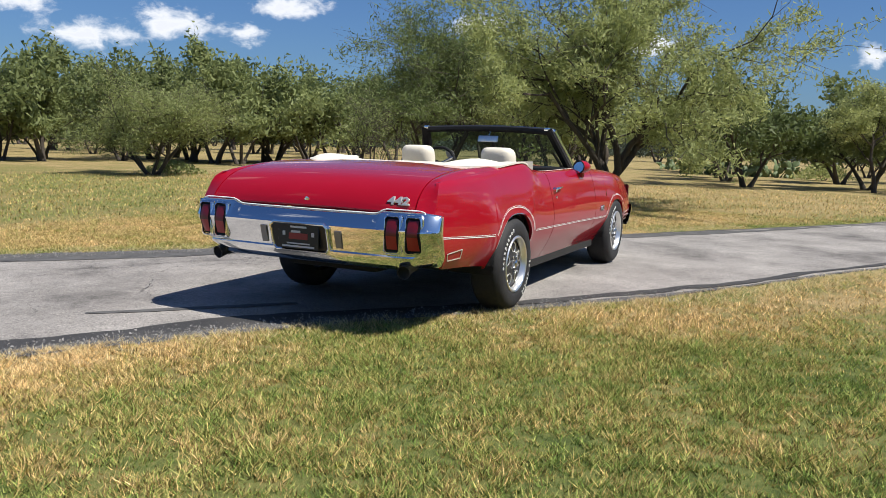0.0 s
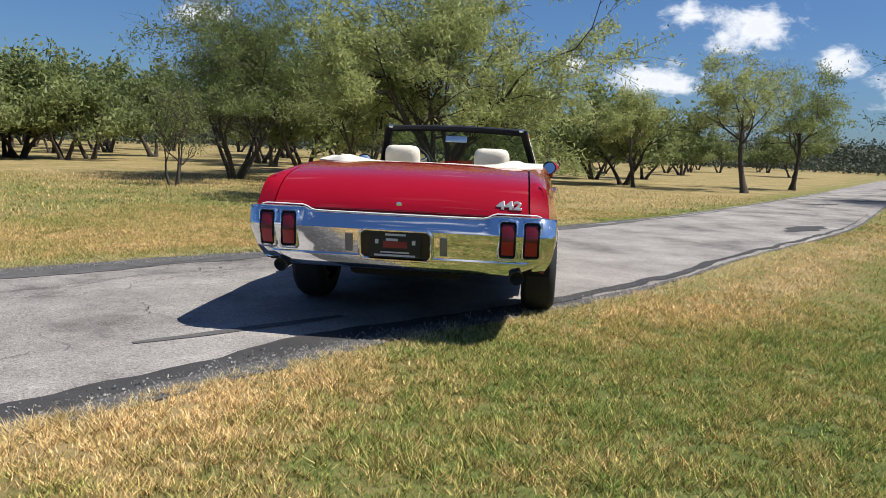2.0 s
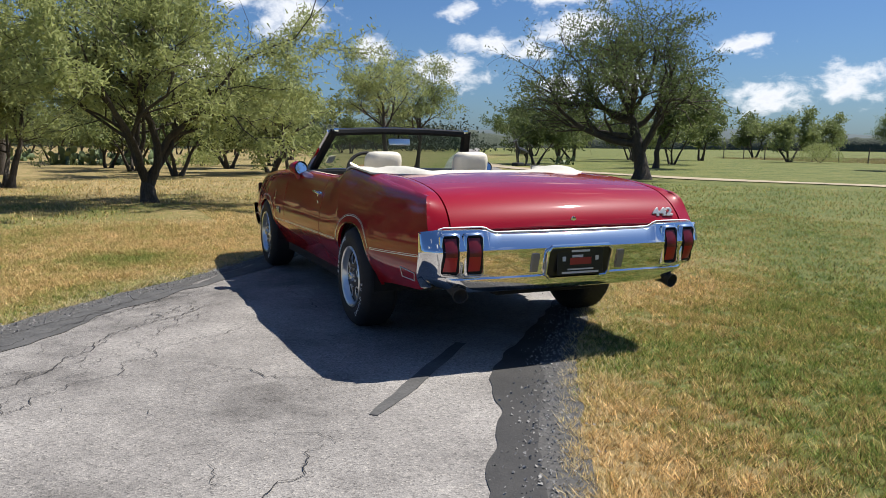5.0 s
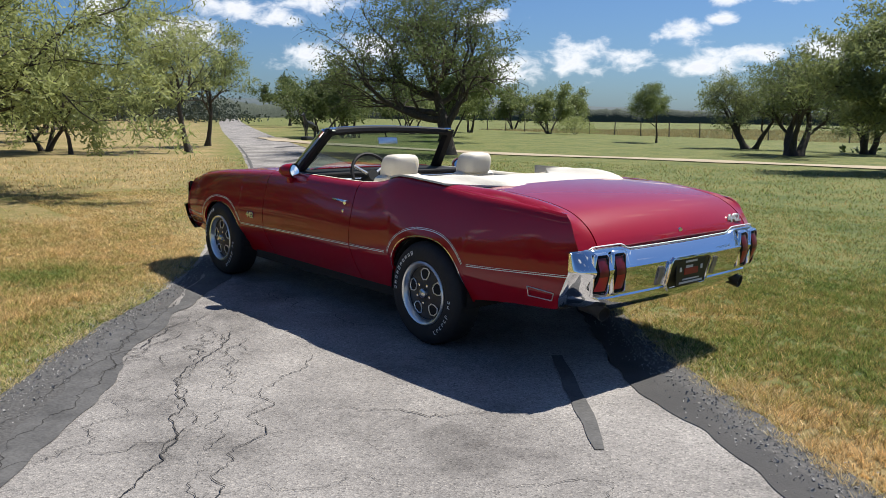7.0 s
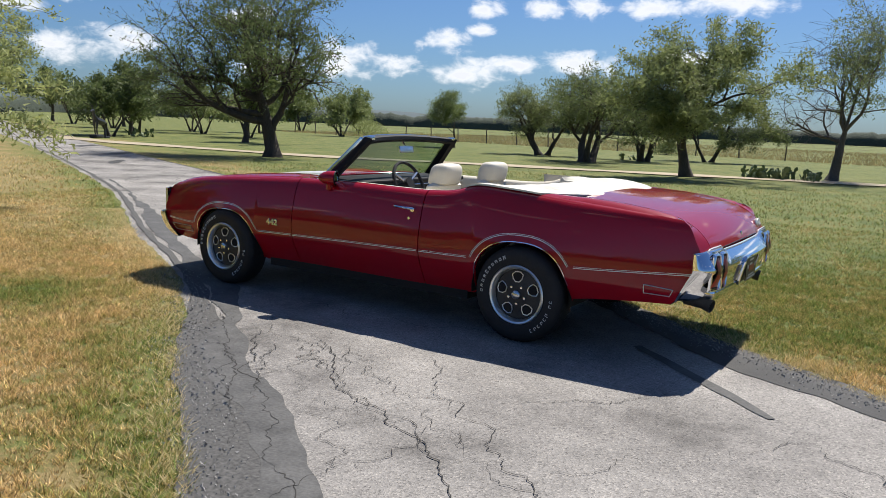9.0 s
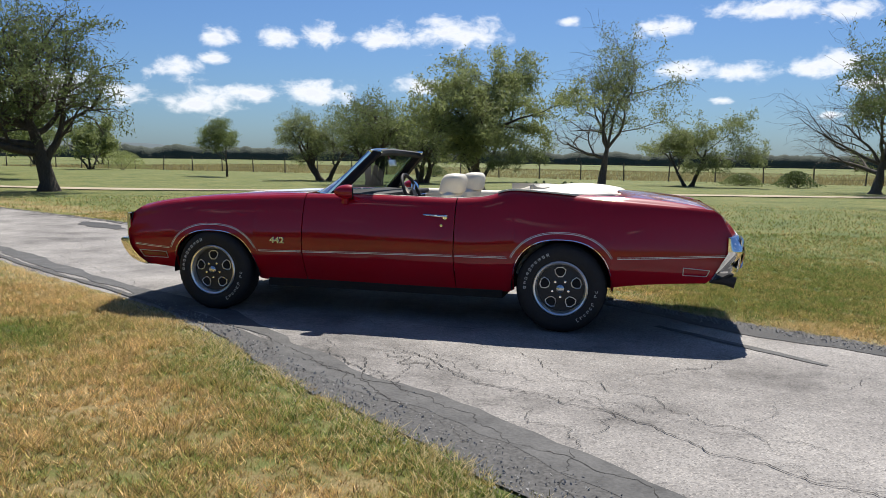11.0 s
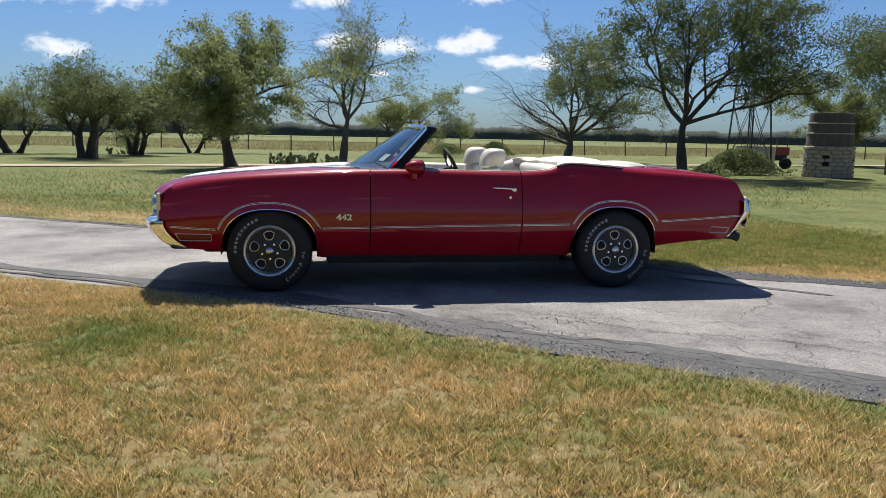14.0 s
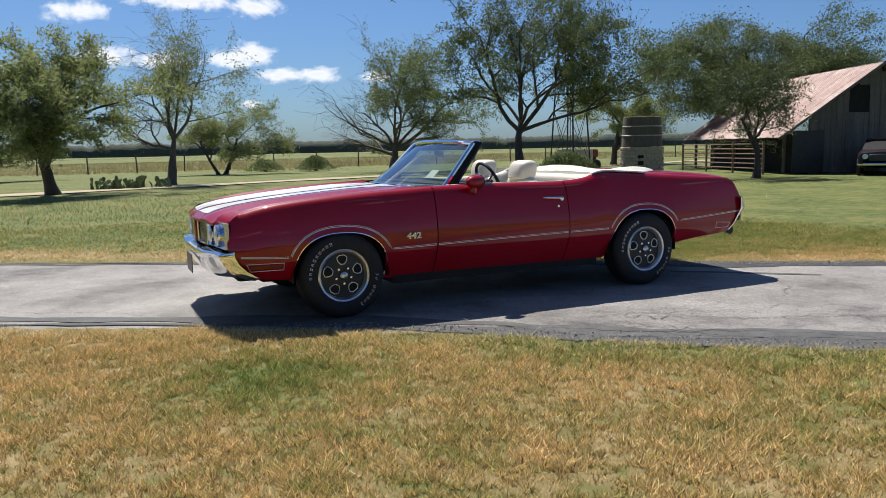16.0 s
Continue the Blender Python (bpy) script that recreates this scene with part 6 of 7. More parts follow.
# plainer trees for the middle distance
FAR = []
for k, (nm, lb, mt, kw) in enumerate((
        ("mesquite_tree", "distant many-stemmed mesquite in the open wood", "far_leaf", dict(stems=3, height=6.0, spread=6.8, open_stem=0.5)),
        ("mesquite_tree", "distant low mesquite with spreading crown", "far_leaf", dict(stems=3, height=5.0, spread=5.6, open_stem=0.6)),
        ("oak_tree", "distant dark green oak with round crown", "far_leaf", dict(stems=1, height=6.6, spread=6.2, trunk_r=0.2)),
        ("oak_tree", "distant small tree with slender trunk", "far_leaf", dict(stems=2, height=5.4, spread=4.6, open_stem=0.35)))):
    FAR.append(tree(nm, lb, "tree", *((46, 30), (52, 14), (60, 40), (40, 44))[k], seed=300 + k, leafmat=mt, group="trees of the open wood", levels=3, kids=(4, 4, 3), leaves=4600, leaf=(0.30, 0.13), clump=0.24, **{"trunk_r": 0.12, **kw}))
random.seed(9)
for src, x, y, turn, k in ((T_M, 29.5, -11.2, 140, 1.0), (T_O, 17.1, -35.2, 80, 0.9), (T_O, 11.4, -35.2, 200, 0.85), (T_P, 9.2, -40, 40, 1.0), (T_N, 25.2, -38.8, 0, 1.0), (FAR[2], 31.5, -26.5, 120, 0.9), (T_G, -24.5, -32.5, 70, 0.95),
                          (FAR[1], 44, -50, 10, 0.9), (FAR[1], 60, -62, 110, 1.0), (FAR[3], 50, -46, 210, 1.0), (FAR[0], 38, -33, 20, 0.8), (FAR[1], 66, -80, 50, 1.1), (FAR[2], 41, -26, 30, 0.75), (FAR[1], 47, -31, 60, 0.9), (FAR[0], 46, -36, 250, 0.8), (FAR[0], 57, -36, 150, 0.8), (FAR[2], 64, -42, 200, 0.8), (FAR[0], 72, -42, 250, 0.9), (FAR[2], 82, -46, 20, 1.0), (FAR[0], 52, -40, 90, 0.85), (FAR[1], 38, -22.5, 0, 0.8)):
    c = copy_thing(src, pose(x, y, lie(x, y), 0, 0, turn))
    c.scale = (k, k, k)
# the open wood beyond the lawn
spots = []
while len(spots) < 96:
    r, a = random.uniform(24, 100), radians(random.uniform(-19, 80))
    x, y = -5 + r * math.cos(a), r * math.sin(a)
    if (x < 22 and y < 24) or math.hypot(x - 11.9, y - 15) < 9 or y < -5 - 0.36 * (x - 18) or (x < 40 and y > 22 and r < 48):
        continue
    if all((x - p) ** 2 + (y - q) ** 2 > 14 + r * 0.12 for p, q in spots):
        spots.append((x, y))
for i in range(26):
    r, a = 36 + 26 * random.random() ** 1.5, radians(34 + 1.15 * i + random.uniform(-0.8, 0.8))
    spots.append((-5.3 + r * math.cos(a), -2.9 + r * math.sin(a)))
for i, (x, y) in enumerate(spots):
    k = random.uniform(0.8, 1.2) * (0.72 if math.atan2(y, x + 5) < 0.14 else 1.0) * (1.0 if i < 96 else 0.82)
    c = copy_thing(FAR[(0, 1, 0, 2, 3, 1)[i % 6]], pose(x, y, lie(x, y), 0, 0, random.uniform(0, 360)))
    c.scale = (k, k, k)

# far woods: a broken belt of foliage
rn = np.random.default_rng(77)
lv = []
for i in range(760):
    deg = rn.uniform(335, 450)
    a = radians(deg)
    r = rn.uniform(112, 175)
    h = rn.uniform(4.2, 5.8)
    n = 260
    p = rn.normal(size=(n, 3)) * [3.2, 3.2, 0]
    p[:, 2] = np.sqrt(rn.random(n)) * h * np.clip(1 - 0.035 * (p[:, 0] ** 2 + p[:, 1] ** 2), 0.25, 1)
    p += [r * math.cos(a), r * math.sin(a), 0]
    d1 = rn.normal(size=(n, 3))
    d1 /= np.linalg.norm(d1, axis=1)[:, None]
    d2 = np.cross(d1, rn.normal(size=(n, 3)))
    d2 /= np.linalg.norm(d2, axis=1)[:, None]
    s = rn.uniform(0.12, 0.27, (n, 1))
    q = [p - d1 * s, p + d1 * s * 0.6 + d2 * s * 0.9, p + d1 * s * 0.6 - d2 * s * 0.9]
    lv.append(np.stack(q, 1))
triangles("far_woods", np.concatenate(lv), "woods", "distant belt of dark green woods along the horizon", "woods")
wv_, wf_ = [], []
WN = 1400
for i in range(WN):
    deg = 205 + 245 * i / (WN - 1)
    a = radians(deg)
    r = sp(deg, [205, 328, 340, 450], [300, 300, 165, 165])
    h = (4.6 if deg < 334 else 5.2) + 1.1 * noise.noise((i * 0.09, 0, 0)) + 0.7 * noise.noise((i * 0.33, 5, 0)) + 0.45 * noise.noise((i * 0.9, 9, 0))
    for dr, z in ((0, -0.3), (1, h * 0.55), (3, h * 0.9), (6, h), (14, h * 0.8)):
        wv_.append(((r + dr) * math.cos(a), (r + dr) * math.sin(a), z))
    if i:
        for k in range(4):
            o = (i - 1) * 5 + k
            wf_.append((o, o + 1, o + 6, o + 5))
tagged(raw("woods_mass", wv_, wf_, "woods_wall", smooth=True), "dense dark mass of distant woods", "woods", kind="stuff")
# low wooded hills, with distance haze painted in as a bluish tone
hv, hf = [], []
HN = 160
for i in range(HN):
    a = radians(215 + 235 * i / (HN - 1))
    deg = math.degrees(a)
    top = sp(deg, [215, 240, 260, 295, 308, 316, 333, 350, 450], [1, 2, 6, 11, 16, 23, 20, 15, 12]) + 1.5 * noise.noise((i * 0.35, 0, 0)) + 0.7 * noise.noise((i * 1.7, 3, 0))
    for r, z in ((900, -1), (960, top * 0.6), (1050, top), (1250, -1)):
        hv.append((r * math.cos(a), r * math.sin(a), z))
    if i:
        for k in range(3):
            o = (i - 1) * 4 + k
            hf.append((o, o + 1, o + 5, o + 4))
tagged(raw("backdrop", hv, hf, "hill", smooth=True), "low wooded hills on the horizon, blue haze in their colour", "hills", kind="structure")

# ---- farm things behind the lawn ----
# barn: local x along the gable, y along the roof, away
barn = thing("barn", "old weathered board barn with rusted tin roof", "barn", m=pose(-19.4, -15.2, 0, 0, 0, 157.5))
PK, EV, PZ, BL = 3.5, 1.55, 4.0, 10.0


def roof_z(x):
    return EV + (PZ - EV) * (1 - abs(x - PK) / PK)


random.seed(31)
x = 0.95
while x < 6.2:
    w = random.uniform(0.17, 0.24)
    mid = x + w / 2
    z0, z1 = random.uniform(0.0, 0.06), min(roof_z(x), roof_z(x + w)) - 0.06
    gaps = [(z0, z1)]
    if 2.5 < mid < 3.2:
        gaps = [(z0, 2.25), (3.25, z1)]
    for a, b in gaps:
        if b - a > 0.1:
            part("board", box(x, x + w - 0.012, 0.0 + random.uniform(0, 0.012), 0.035, a, b), "barn_wood", barn, smooth=False)
    x += w
# near-black sheet behind the gap paints in the darkness of the loft
part("hay_opening", box(2.45, 3.25, 0.05, 0.06, 2.2, 3.3), "under", barn, smooth=False)
part("board_door", box(2.3, 2.95, -0.03, 0.0, 0.25, 2.0, 0.01, seg=1), "barn_wood", barn, smooth=False)
part("low_door", box(0.3, 1.5, -0.05, -0.005, 0.05, 1.6, 0.01, seg=1), "dark_metal", barn, "dark low barn door", smooth=False)
part("inner_wall", box(0.95, 6.1, 0.04, BL - 0.1, 0, 1.5), "under", barn, smooth=False)
part("gable_back", box(0.95, 6.1, 0.06, 0.10, 0.0, 2.2), "under", barn, smooth=False)
for k in range(5):
    part("post", tube([(0.15, 0.3 + k * 2.35, -0.05), (0.15, 0.3 + k * 2.35, EV + 0.1)], 0.07, 7), "post", barn)
for sgn in (-1, 1):
    sheet = 0.62
    n = int(BL / sheet)
    for k in range(n):
        y0 = -0.35 + k * (BL + 0.5) / n
        y1 = y0 + (BL + 0.5) / n + 0.02
        rows = []
        for j in range(13):
            y = y0 + (y1 - y0) * j / 12
            rib = 0.028 if j % 4 == 0 else 0.0
            lift = 0.004 * (k % 2)
            rows.append([(PK + sgn * d, y, roof_z(PK + sgn * min(d, PK)) - max(d - PK, 0) * 0.65 + 0.04 + rib + lift) for d in (0.0, 1.2, 2.4, PK, PK + 0.35)])
        part("roof_sheet", grid(rows), "rust_roof", barn, smooth=False)
part("rake_board", tube([(-0.3, -0.33, EV - 0.2), (PK, -0.33, PZ)], 0.05, 5), "barn_wood", barn)
part("rake_board", tube([(2 * PK + 0.3, -0.33, EV - 0.2), (PK, -0.33, PZ)], 0.05, 5), "barn_wood", barn)

# pipe corral beside the barn
corral = thing("corral_panel", "rusty pipe corral panel with six rails", "fence", m=pose(-20.4, -21.8, 0))
ca, cb = Vector((0, 0, 0)), Vector((1.6, 6.2, 0))
for k in range(4):
    p = ca.lerp(cb, k / 3)
    part("post", tube([p + Vector((0, 0, -0.05)), p + Vector((0, 0, 1.25))], 0.045, 7), "rust", corral)
for k in range(6):
    z = Vector((0, 0, 0.22 + 0.185 * k))
    part("rail", tube([ca + z, cb + z], 0.024, 6), "rust", corral)

# round stone base with a tin tank on it
tank_base = thing("stone_base", "round limestone tank base with small windows", "tank base", m=pose(-16.0, -19.2, 0))
part("core", lathe([(0.0, -0.05), (0.80, -0.05), (0.80, 1.12), (0.0, 1.13)], 28, "z"), "stone", tank_base)
stone_mesh = []
for k in range(6):
    b = box(-0.5, 0.5, -0.5, 0.5, -0.5, 0.5, 0.12, seg=1)
    for v in b.verts:
        v.co += Vector((random.uniform(-0.05, 0.05), random.uniform(-0.05, 0.05), random.uniform(-0.05, 0.05)))
    me = bpy.data.meshes.new("stone")
    b.to_mesh(me)
    b.free()
    me.materials.append(M["stone"])
    stone_mesh.append(me)
for row in range(8):
    n = random.choice((15, 17, 19))
    for k in range(n):
        a = 2 * math.pi * (k + 0.5 * (row % 2)) / n + random.uniform(-0.03, 0.03)
        if row in (3, 4, 5) and (abs((a - 0.80) % 6.283) < 0.16 or abs((a - 2.25) % 6.283) < 0.16):
            continue
        o = new("stone", random.choice(stone_mesh))
        o.parent = tank_base
        o.matrix_basis = pose(0.81 * math.cos(a), 0.81 * math.sin(a), 0.07 + row * 0.14, 0, 0, math.degrees(a)) @ Matrix.Diagonal((0.10, 2 * math.pi * 0.82 / n * random.uniform(0.86, 0.97), 0.13 * random.uniform(0.85, 1.0), 1))
for a in (0.86, 2.3):
    part("window", box(0.74, 0.815, -0.11, 0.11, 0.42, 0.80), "under", tank_base, smooth=False).matrix_basis = pose(0, 0, 0, 0, 0, math.degrees(a))
tank = thing("water_tank", "dark grey weathered water tank with pale hoops on the stone base", "tank", m=pose(-16.0, -19.2, 1.13))
part("shell", lathe([(0.0, 0.0), (0.78, 0.0), (0.80, 0.02), (0.73, 1.16), (0.71, 1.17), (0.0, 1.15)], 32, "z"), "barn_wood", tank)
for z, r in ((0.42, 0.783), (0.78, 0.76)):
    part("hoop", lathe([(r, z), (r + 0.012, z + 0.01), (r + 0.012, z + 0.03), (r - 0.004, z + 0.04)], 32, "z"), "tin", tank)

# wind pump tower
tower = thing("windmill_tower", "slender dark steel lattice windmill tower", "tower", m=pose(-14.6, -22.2, 0, 0, 0, 20))
TH = 11.0


def leg(i, z):
    w = 0.62 * (1 - z / 12.5)
    return Vector((w * (1 if i in (0, 3) else -1), w * (1 if i < 2 else -1), z))


for i in range(4):
    part("leg", tube([leg(i, -0.05), leg(i, TH)], 0.036, 6), "dark_metal", tower)
levels_ = (0.2, 2.7, 5.0, 7.0, 8.8, 10.4)
for k, z in enumerate(levels_):
    for i in range(4):
        if k:
            part("girt", tube([leg(i, z), leg((i + 1) % 4, z)], 0.015, 5), "dark_metal", tower)
            part("brace", tube([leg(i, levels_[k - 1]), leg((i + 1) % 4, z)], 0.012, 4), "dark_metal", tower)
            part("brace", tube([leg((i + 1) % 4, levels_[k - 1]), leg(i, z)], 0.012, 4), "dark_metal", tower)
part("pump_rod", tube([(0, 0, 0), (0, 0, TH)], 0.016, 5), "dark_metal", tower)
stock = thing("stock_tank", "grey galvanised stock tank under the windmill", "tank", m=pose(-15.1, -22.6, 0))
part("shell", lathe([(0.0, 0.0), (0.75, 0.0), (0.76, 0.5), (0.78, 1.05), (0.74, 1.05), (0.73, 0.9), (0.0, 0.88)], 28, "z"), "tin", stock)


def bush(x, y, w, h, n, label, seed, leafmat="oak"):
    g = np.random.default_rng(seed)
    t = thing("bush", label, "bush", m=pose(x, y, lie(x, y)))
    c = g.normal(size=(n, 3)) * [w / 4, w / 4, 0]
    c[:, 2] = np.sqrt(g.random(n)) * h * np.clip(1 - (c[:, 0] ** 2 + c[:, 1] ** 2) / (w * w) * 2.2, 0.25, 1)
    d1 = g.normal(size=(n, 3))
    d1 /= np.linalg.norm(d1, axis=1)[:, None]
    d2 = np.cross(d1, g.normal(size=(n, 3)))
    d2 /= np.linalg.norm(d2, axis=1)[:, None]
    s = g.uniform(0.03, 0.07, (n, 1))
    v = np.stack([c - d1 * s, c + d2 * s * 0.6, c + d1 * s, c - d2 * s * 0.6], 1).reshape(-1, 3)
    raw("foliage", v.tolist(), np.arange(n * 4).reshape(-1, 4).tolist(), leafmat, t)
    bm = bmesh.new()
    for k in range(7):
        a = g.uniform(0, 6.28)
        tube([(0.05 * math.cos(a), 0.05 * math.sin(a), -0.03), (w * 0.3 * math.cos(a), w * 0.3 * math.sin(a), h * 0.7)], [0.02, 0.006], 5, bm)
    part("stems", bm, "bark", t)
    return t


bush(-13.4, -20.6, 2.4, 1.0, 5000, "leafy green bush climbing the windmill base", 1)
bush(-11.4, -19.2, 1.2, 0.45, 1500, "low leafy weeds near the windmill", 2)
bush(-6.0, -43, 2.0, 0.75, 2500, "low dark bush by the wire fence", 3)
bush(-8.5, -40.5, 1.9, 0.95, 2500, "rounded dark bush by the wire fence", 4)
bush(14.6, -50, 1.8, 0.9, 1800, "rounded dark bush by the wire fence", 5)
bush(36.2, -2.4, 2.2, 0.9, 2200, "scrubby dry bush on the lawn", 6, "mesquite")
bush(41.0, -50, 3.5, 1.6, 3000, "scrubby thicket at the lawn's edge", 7, "mesquite")
bush(13.2, 15.5, 1.6, 0.4, 900, "low dry weeds under the mesquite", 8, "mesquite")

# tractor
trac = thing("tractor", "faded red old farm tractor parked on grass", "tractor", m=pose(-18.2, -27.2, 0, 0, 0, 150))
part("hood", box(0.15, 1.15, -0.2, 0.2, 0.62, 1.02, 0.06), "tractor_red", trac)
part("engine", box(0.2, 1.05, -0.15, 0.15, 0.38, 0.64, 0.03), "dark_metal", trac)
part("rear_body", box(-0.55, 0.2, -0.18, 0.18, 0.42, 0.75, 0.05), "tractor_red", trac)
part("seat", box(-0.62, -0.3, -0.2, 0.2, 0.98, 1.05, 0.03), "dark_metal", trac)
part("seat_post", tube([(-0.45, 0, 0.7), (-0.46, 0, 1.0)], 0.03, 6), "dark_metal", trac)
part("steering_wheel", tube([(-0.08 + 0.05 * math.sin(a), 0.17 * math.cos(a), 1.18 + 0.16 * math.sin(a)) for a in np.linspace(0, 6.283, 16, endpoint=False)], 0.015, 5, closed=True), "dark_metal", trac)
part("steering_column", tube([(0.15, 0, 0.95), (-0.08, 0, 1.18)], 0.018, 5), "dark_metal", trac)
part("exhaust", tube([(0.6, 0.1, 1.0), (0.6, 0.1, 1.45)], 0.025, 6), "rust", trac)
for sg in (1, -1):
    w = part("rear_wheel", lathe([(0.2, -0.1), (0.36, -0.12), (0.46, -0.1), (0.48, 0.0), (0.46, 0.1), (0.36, 0.12), (0.2, 0.1), (0.08, 0.04), (0.0, 0.04)], 28, "y"), "rubber", trac)
    w.location = (-0.35, sg * 0.5, 0.47)
    w = part("front_wheel", lathe([(0.12, -0.06), (0.22, -0.07), (0.26, 0.0), (0.22, 0.07), (0.12, 0.06), (0.0, 0.03)], 22, "y"), "rubber", trac)
    w.location = (1.0, sg * 0.42, 0.26)
    part("fender", tube([(-0.35 + 0.52 * math.cos(a), sg * 0.42, 0.47 + 0.54 * math.sin(a)) for a in np.linspace(0.7, 2.7, 8)], 0.05, 6), "tractor_red", trac)
part("front_axle", tube([(1.0, -0.42, 0.3), (1.0, 0.42, 0.3)], 0.035, 6), "dark_metal", trac)

# old dark car by the barn, facing out
old = thing("parked_car", "old dark maroon car with round headlamps, parked by the barn", "car", m=pose(-20.95, -12.3, 0, 0, 0, 35))
rows = []
for xx, hw, zt in ((-2.2, 0.55, 0.7), (-2.0, 0.74, 0.84), (-0.9, 0.78, 0.88), (0.0, 0.78, 0.88), (0.9, 0.74, 0.86), (1.0, 0.70, 0.80), (1.03, 0.6, 0.6)):
    rows.append([(xx, hw * s, z) for s, z in ((-0.92, 0.28), (-1.0, 0.45), (-1.0, zt - 0.14), (-0.86, zt - 0.02), (0, zt + 0.02), (0.86, zt - 0.02), (1.0, zt - 0.14), (1.0, 0.45), (0.92, 0.28))])
bm = grid(rows)
bmesh.ops.holes_fill(bm, edges=[e for e in bm.edges if e.is_boundary])
bmesh.ops.recalc_face_normals(bm, faces=bm.faces[:])
part("body", bm, "maroon", old)
rows = [[(xx, hw * s, z) for s in (-1, -0.5, 0, 0.5, 1)] for xx, hw, z in ((-1.9, 0.66, 0.86), (-1.5, 0.58, 1.18), (-1.1, 0.56, 1.24), (-0.6, 0.56, 1.22), (-0.1, 0.66, 0.88))]
part("cabin", folded(grid(rows), 0.02, lambda p: (p.x, 0, 0.5)), "black", old, "dark windows")
part("roof", box(-1.55, -0.55, -0.55, 0.55, 1.20, 1.27, 0.03), "maroon", old)
for sg in (1, -1):
    part("headlamp", lathe([(0.085, -0.03), (0.09, 0.0), (0.05, 0.02), (0.0, 0.025)], 16, "x", centre=(1.03, sg * 0.50, 0.66)), "glass_lamp", old)
    for xx in (-1.5, 0.6):
        w = part("wheel", lathe([(0.0, 0.02), (0.18, 0.03), (0.28, 0.06), (0.3, 0.0), (0.28, -0.06), (0.0, -0.05)], 20, "y"), "rubber", old)
        w.location = (xx, sg * 0.70, 0.29)
part("bumper", tube([(1.0, -0.72, 0.40), (1.12, -0.5, 0.40), (1.14, 0, 0.40), (1.12, 0.5, 0.40), (1.0, 0.72, 0.40)], 0.05, 8), "chrome", old)
part("grille", box(1.02, 1.05, -0.38, 0.38, 0.50, 0.74, 0.01, seg=1), "dark_metal", old)

# wire fence
def fence_post():
    t = thing("fence_post", "thin weathered steel fence post with wire", "fence post", "posts of the wire fence")
    part("post", tube([(0, 0, -0.1), (0.01, 0, 1.25)], [0.05, 0.042], 6), "post", t)
    return t


fa, fb = Vector((58, -56, 0)), Vector((-62, -44, 0))
first = fence_post()
for k in range(41):
    p = fa.lerp(fb, k / 40)
    m = pose(p.x, p.y, lie(p.x, p.y), random.uniform(-3, 3), random.uniform(-3, 3), 0)
    if k == 0:
        first.matrix_world = m
    else:
        copy_thing(first, m)
wires = thing("fence_wire", "thin sagging wires strung between fence posts", "wire")
for h in (0.35, 0.65, 0.95, 1.15):
    part("wire", tube([fa.lerp(fb, k / 80) + Vector((0, 0, h - 0.03 * (k % 2))) for k in range(81)], 0.006, 4), "rust", wires)

# dry tall grass past the fence
g = np.random.default_rng(15)
n = 60000
u = g.random(n)
d = g.random(n) ** 1.5 * 60 + 0.5
px = 60 - 125 * u
py = -56 + 12 * u - d
hh = g.uniform(0.08, 0.24, n)
ww = g.uniform(0.03, 0.07, n)
an = g.uniform(0, 2 * np.pi, n)
b0 = np.stack([px, py, np.full(n, -0.1)], 1)
of = np.stack([np.cos(an) * ww, np.sin(an) * ww, np.zeros(n)], 1)
tp_ = b0 + np.stack([g.normal(size=n) * 0.12, g.normal(size=n) * 0.12, hh + 0.1], 1)
triangles("tall_grass", np.stack([b0 - of, b0 + of, tp_], 1), "hay", "tall dry field grass beyond the wire fence", "grass")


# prickly pear
b = bmesh.new()
bmesh.ops.create_uvsphere(b, u_segments=9, v_segments=6, radius=1.0)
for v in b.verts:
    v.co = (v.co.x, v.co.y * 0.2, v.co.z + 1.0)
PAD = bpy.data.meshes.new("pad")
b.to_mesh(PAD)
b.free()
PAD.materials.append(M["cactus"])


def cactus(x, y, w, depth, h, n, seed, label):
    rd = random.Random(seed)
    t = thing("prickly_pear", label, "cactus", m=pose(x, y, lie(x, y)))
    for k in range(n):
        m = pose(rd.uniform(-w / 2, w / 2), rd.uniform(-depth / 2, depth / 2), -0.04, rd.uniform(-42, 42), rd.uniform(-42, 42), rd.uniform(0, 180))
        for j in range(rd.choice((2, 3, 3))):
            s = h * rd.uniform(0.16, 0.22)
            o = new("pad", PAD)
            o.parent = t
            o.matrix_basis = m @ Matrix.Diagonal((s * 0.85, s, s, 1))
            m = m @ pose(0, 0, s * 1.75, rd.uniform(-25, 25), rd.uniform(-35, 35), rd.uniform(-60, 60))
    return t


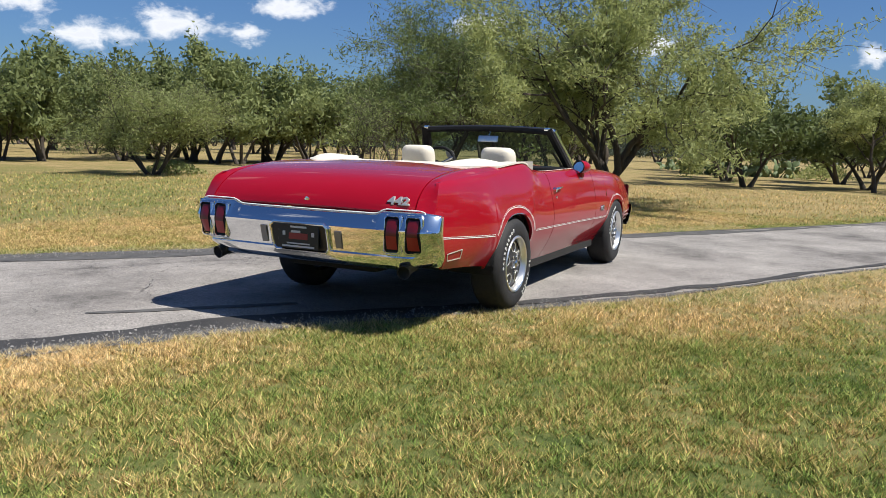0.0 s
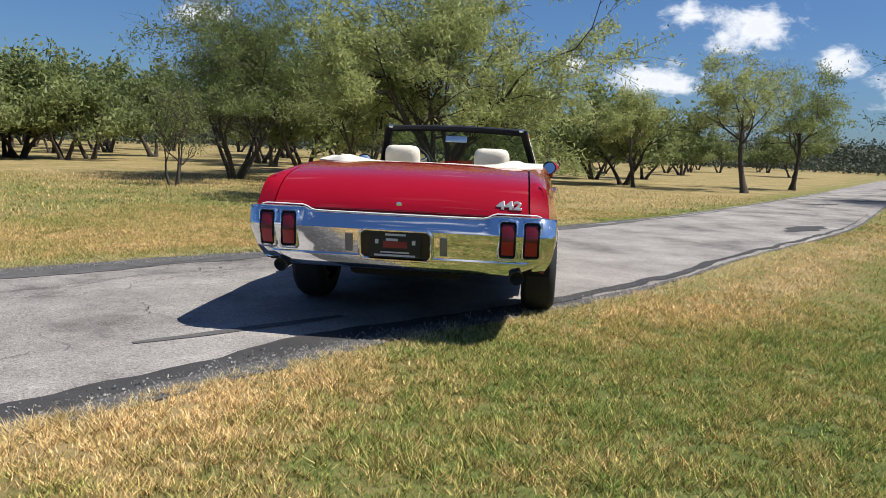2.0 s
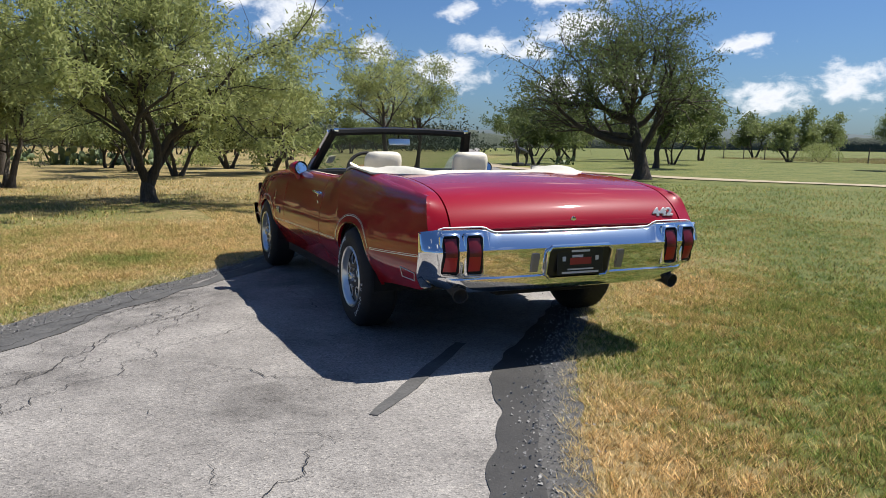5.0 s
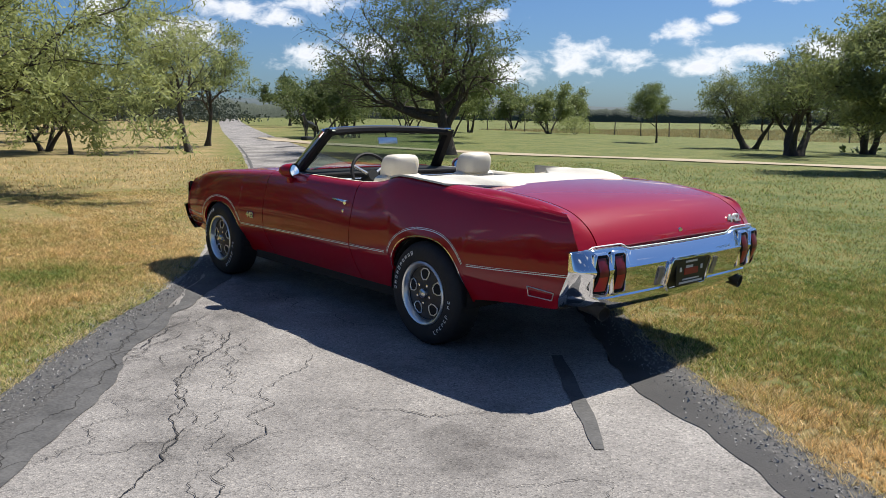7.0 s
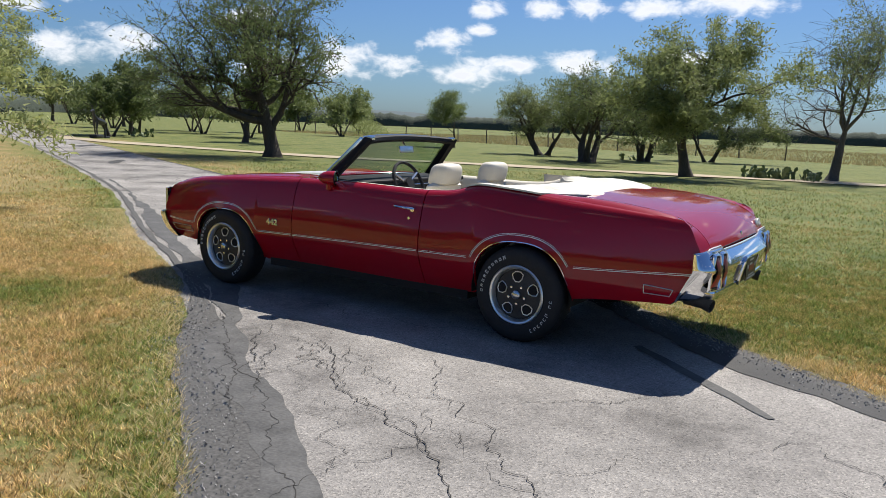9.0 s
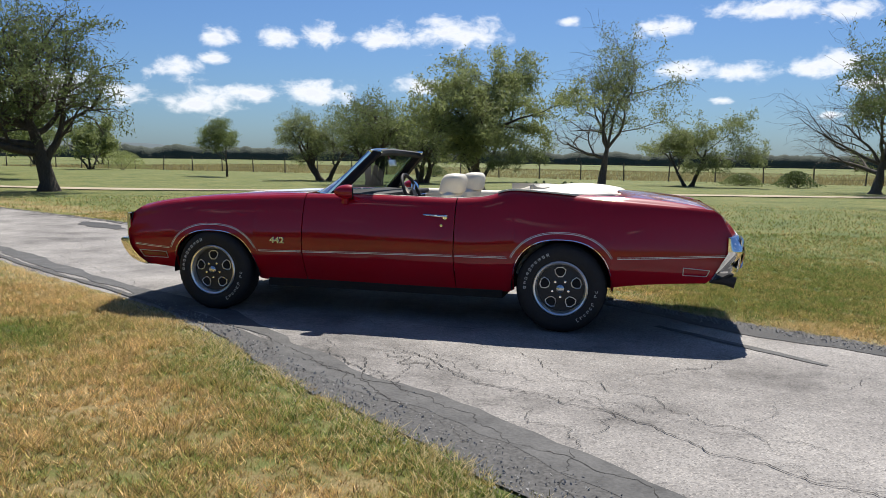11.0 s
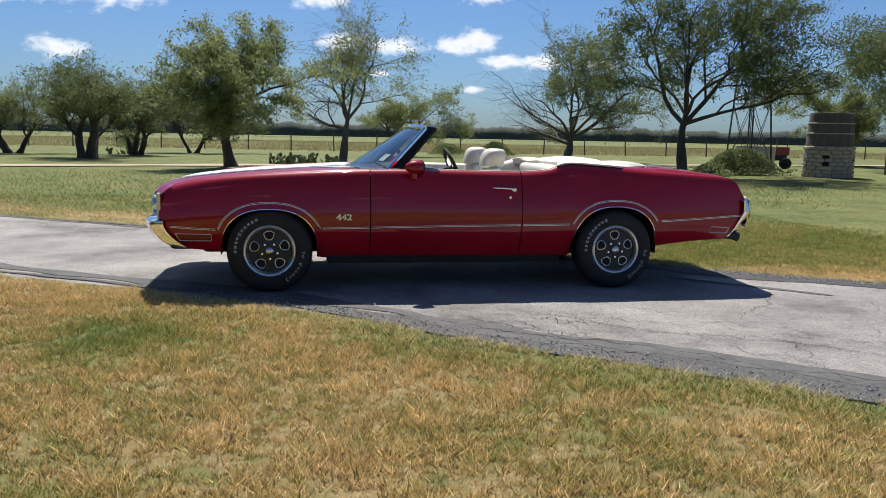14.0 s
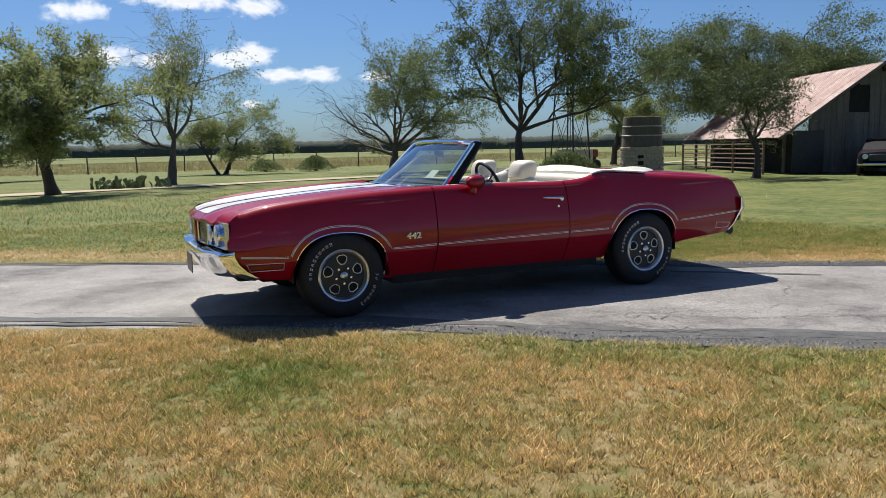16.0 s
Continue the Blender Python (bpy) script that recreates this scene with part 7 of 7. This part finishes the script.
cactus(2.9, -25.0, 2.8, 1.3, 0.50, 60, 1, "sprawling prickly pear cactus clump on lawn")
cactus(38.5, 1.4, 1.6, 6.6, 0.95, 60, 2, "long row of tall prickly pear cactus")
cactus(46.5, 6.4, 3.0, 1.4, 0.8, 20, 5, "prickly pear cactus clump under trees")
cactus(12.2, -36.4, 1.5, 0.8, 0.45, 12, 3, "small prickly pear cactus clump")
cactus(38, -24.5, 2.0, 0.9, 0.6, 14, 4, "small prickly pear cactus by the wood")

# dark animal sculpture: one plain shape
bm = bmesh.new()
for pts, rr in ((((-0.55, 0, 0.88), (-0.3, 0, 0.92), (0.1, 0, 1.0), (0.35, 0, 1.08)), (0.12, 0.2, 0.19, 0.16)),
                (((0.3, 0, 1.08), (0.48, 0, 1.3), (0.55, 0, 1.52)), (0.15, 0.09, 0.07)), (((0.5, 0, 1.55), (0.68, 0, 1.56), (0.82, 0, 1.5)), (0.08, 0.07, 0.035)),
                (((0.3, 0.1, 1.0), (0.42, 0.1, 0.55), (0.36, 0.1, 0.2)), (0.09, 0.045, 0.035)), (((0.32, -0.1, 1.0), (0.30, -0.1, 0.6), (0.22, -0.1, 0.2)), (0.09, 0.045, 0.035)),
                (((-0.5, 0.1, 0.88), (-0.62, 0.1, 0.5), (-0.5, 0.1, 0.1)), (0.12, 0.05, 0.035)), (((-0.5, -0.1, 0.88), (-0.75, -0.1, 0.5), (-0.72, -0.1, 0.1)), (0.12, 0.05, 0.035)),
                (((0.53, 0.03, 1.58), (0.45, 0.14, 1.8), (0.52, 0.2, 2.0)), (0.02, 0.015, 0.008)), (((0.53, -0.03, 1.58), (0.45, -0.14, 1.8), (0.52, -0.2, 2.0)), (0.02, 0.015, 0.008))):
    tube(pts, list(rr), 8, bm)
box(-0.1, 0.65, -0.25, 0.25, -0.02, 0.22, 0.08, bm=bm)
box(-0.85, -0.35, -0.2, 0.2, -0.02, 0.12, 0.05, bm=bm)
st = part("animal_sculpture", bm, "bronze", None, "dark metal deer sculpture standing on rocks")
st.matrix_world = pose(35.4, -20.0, lie(35.4, -20.0), 0, 0, 115) @ Matrix.Diagonal((0.9, 0.9, 0.9, 1))
tagged(st, "", "sculpture")
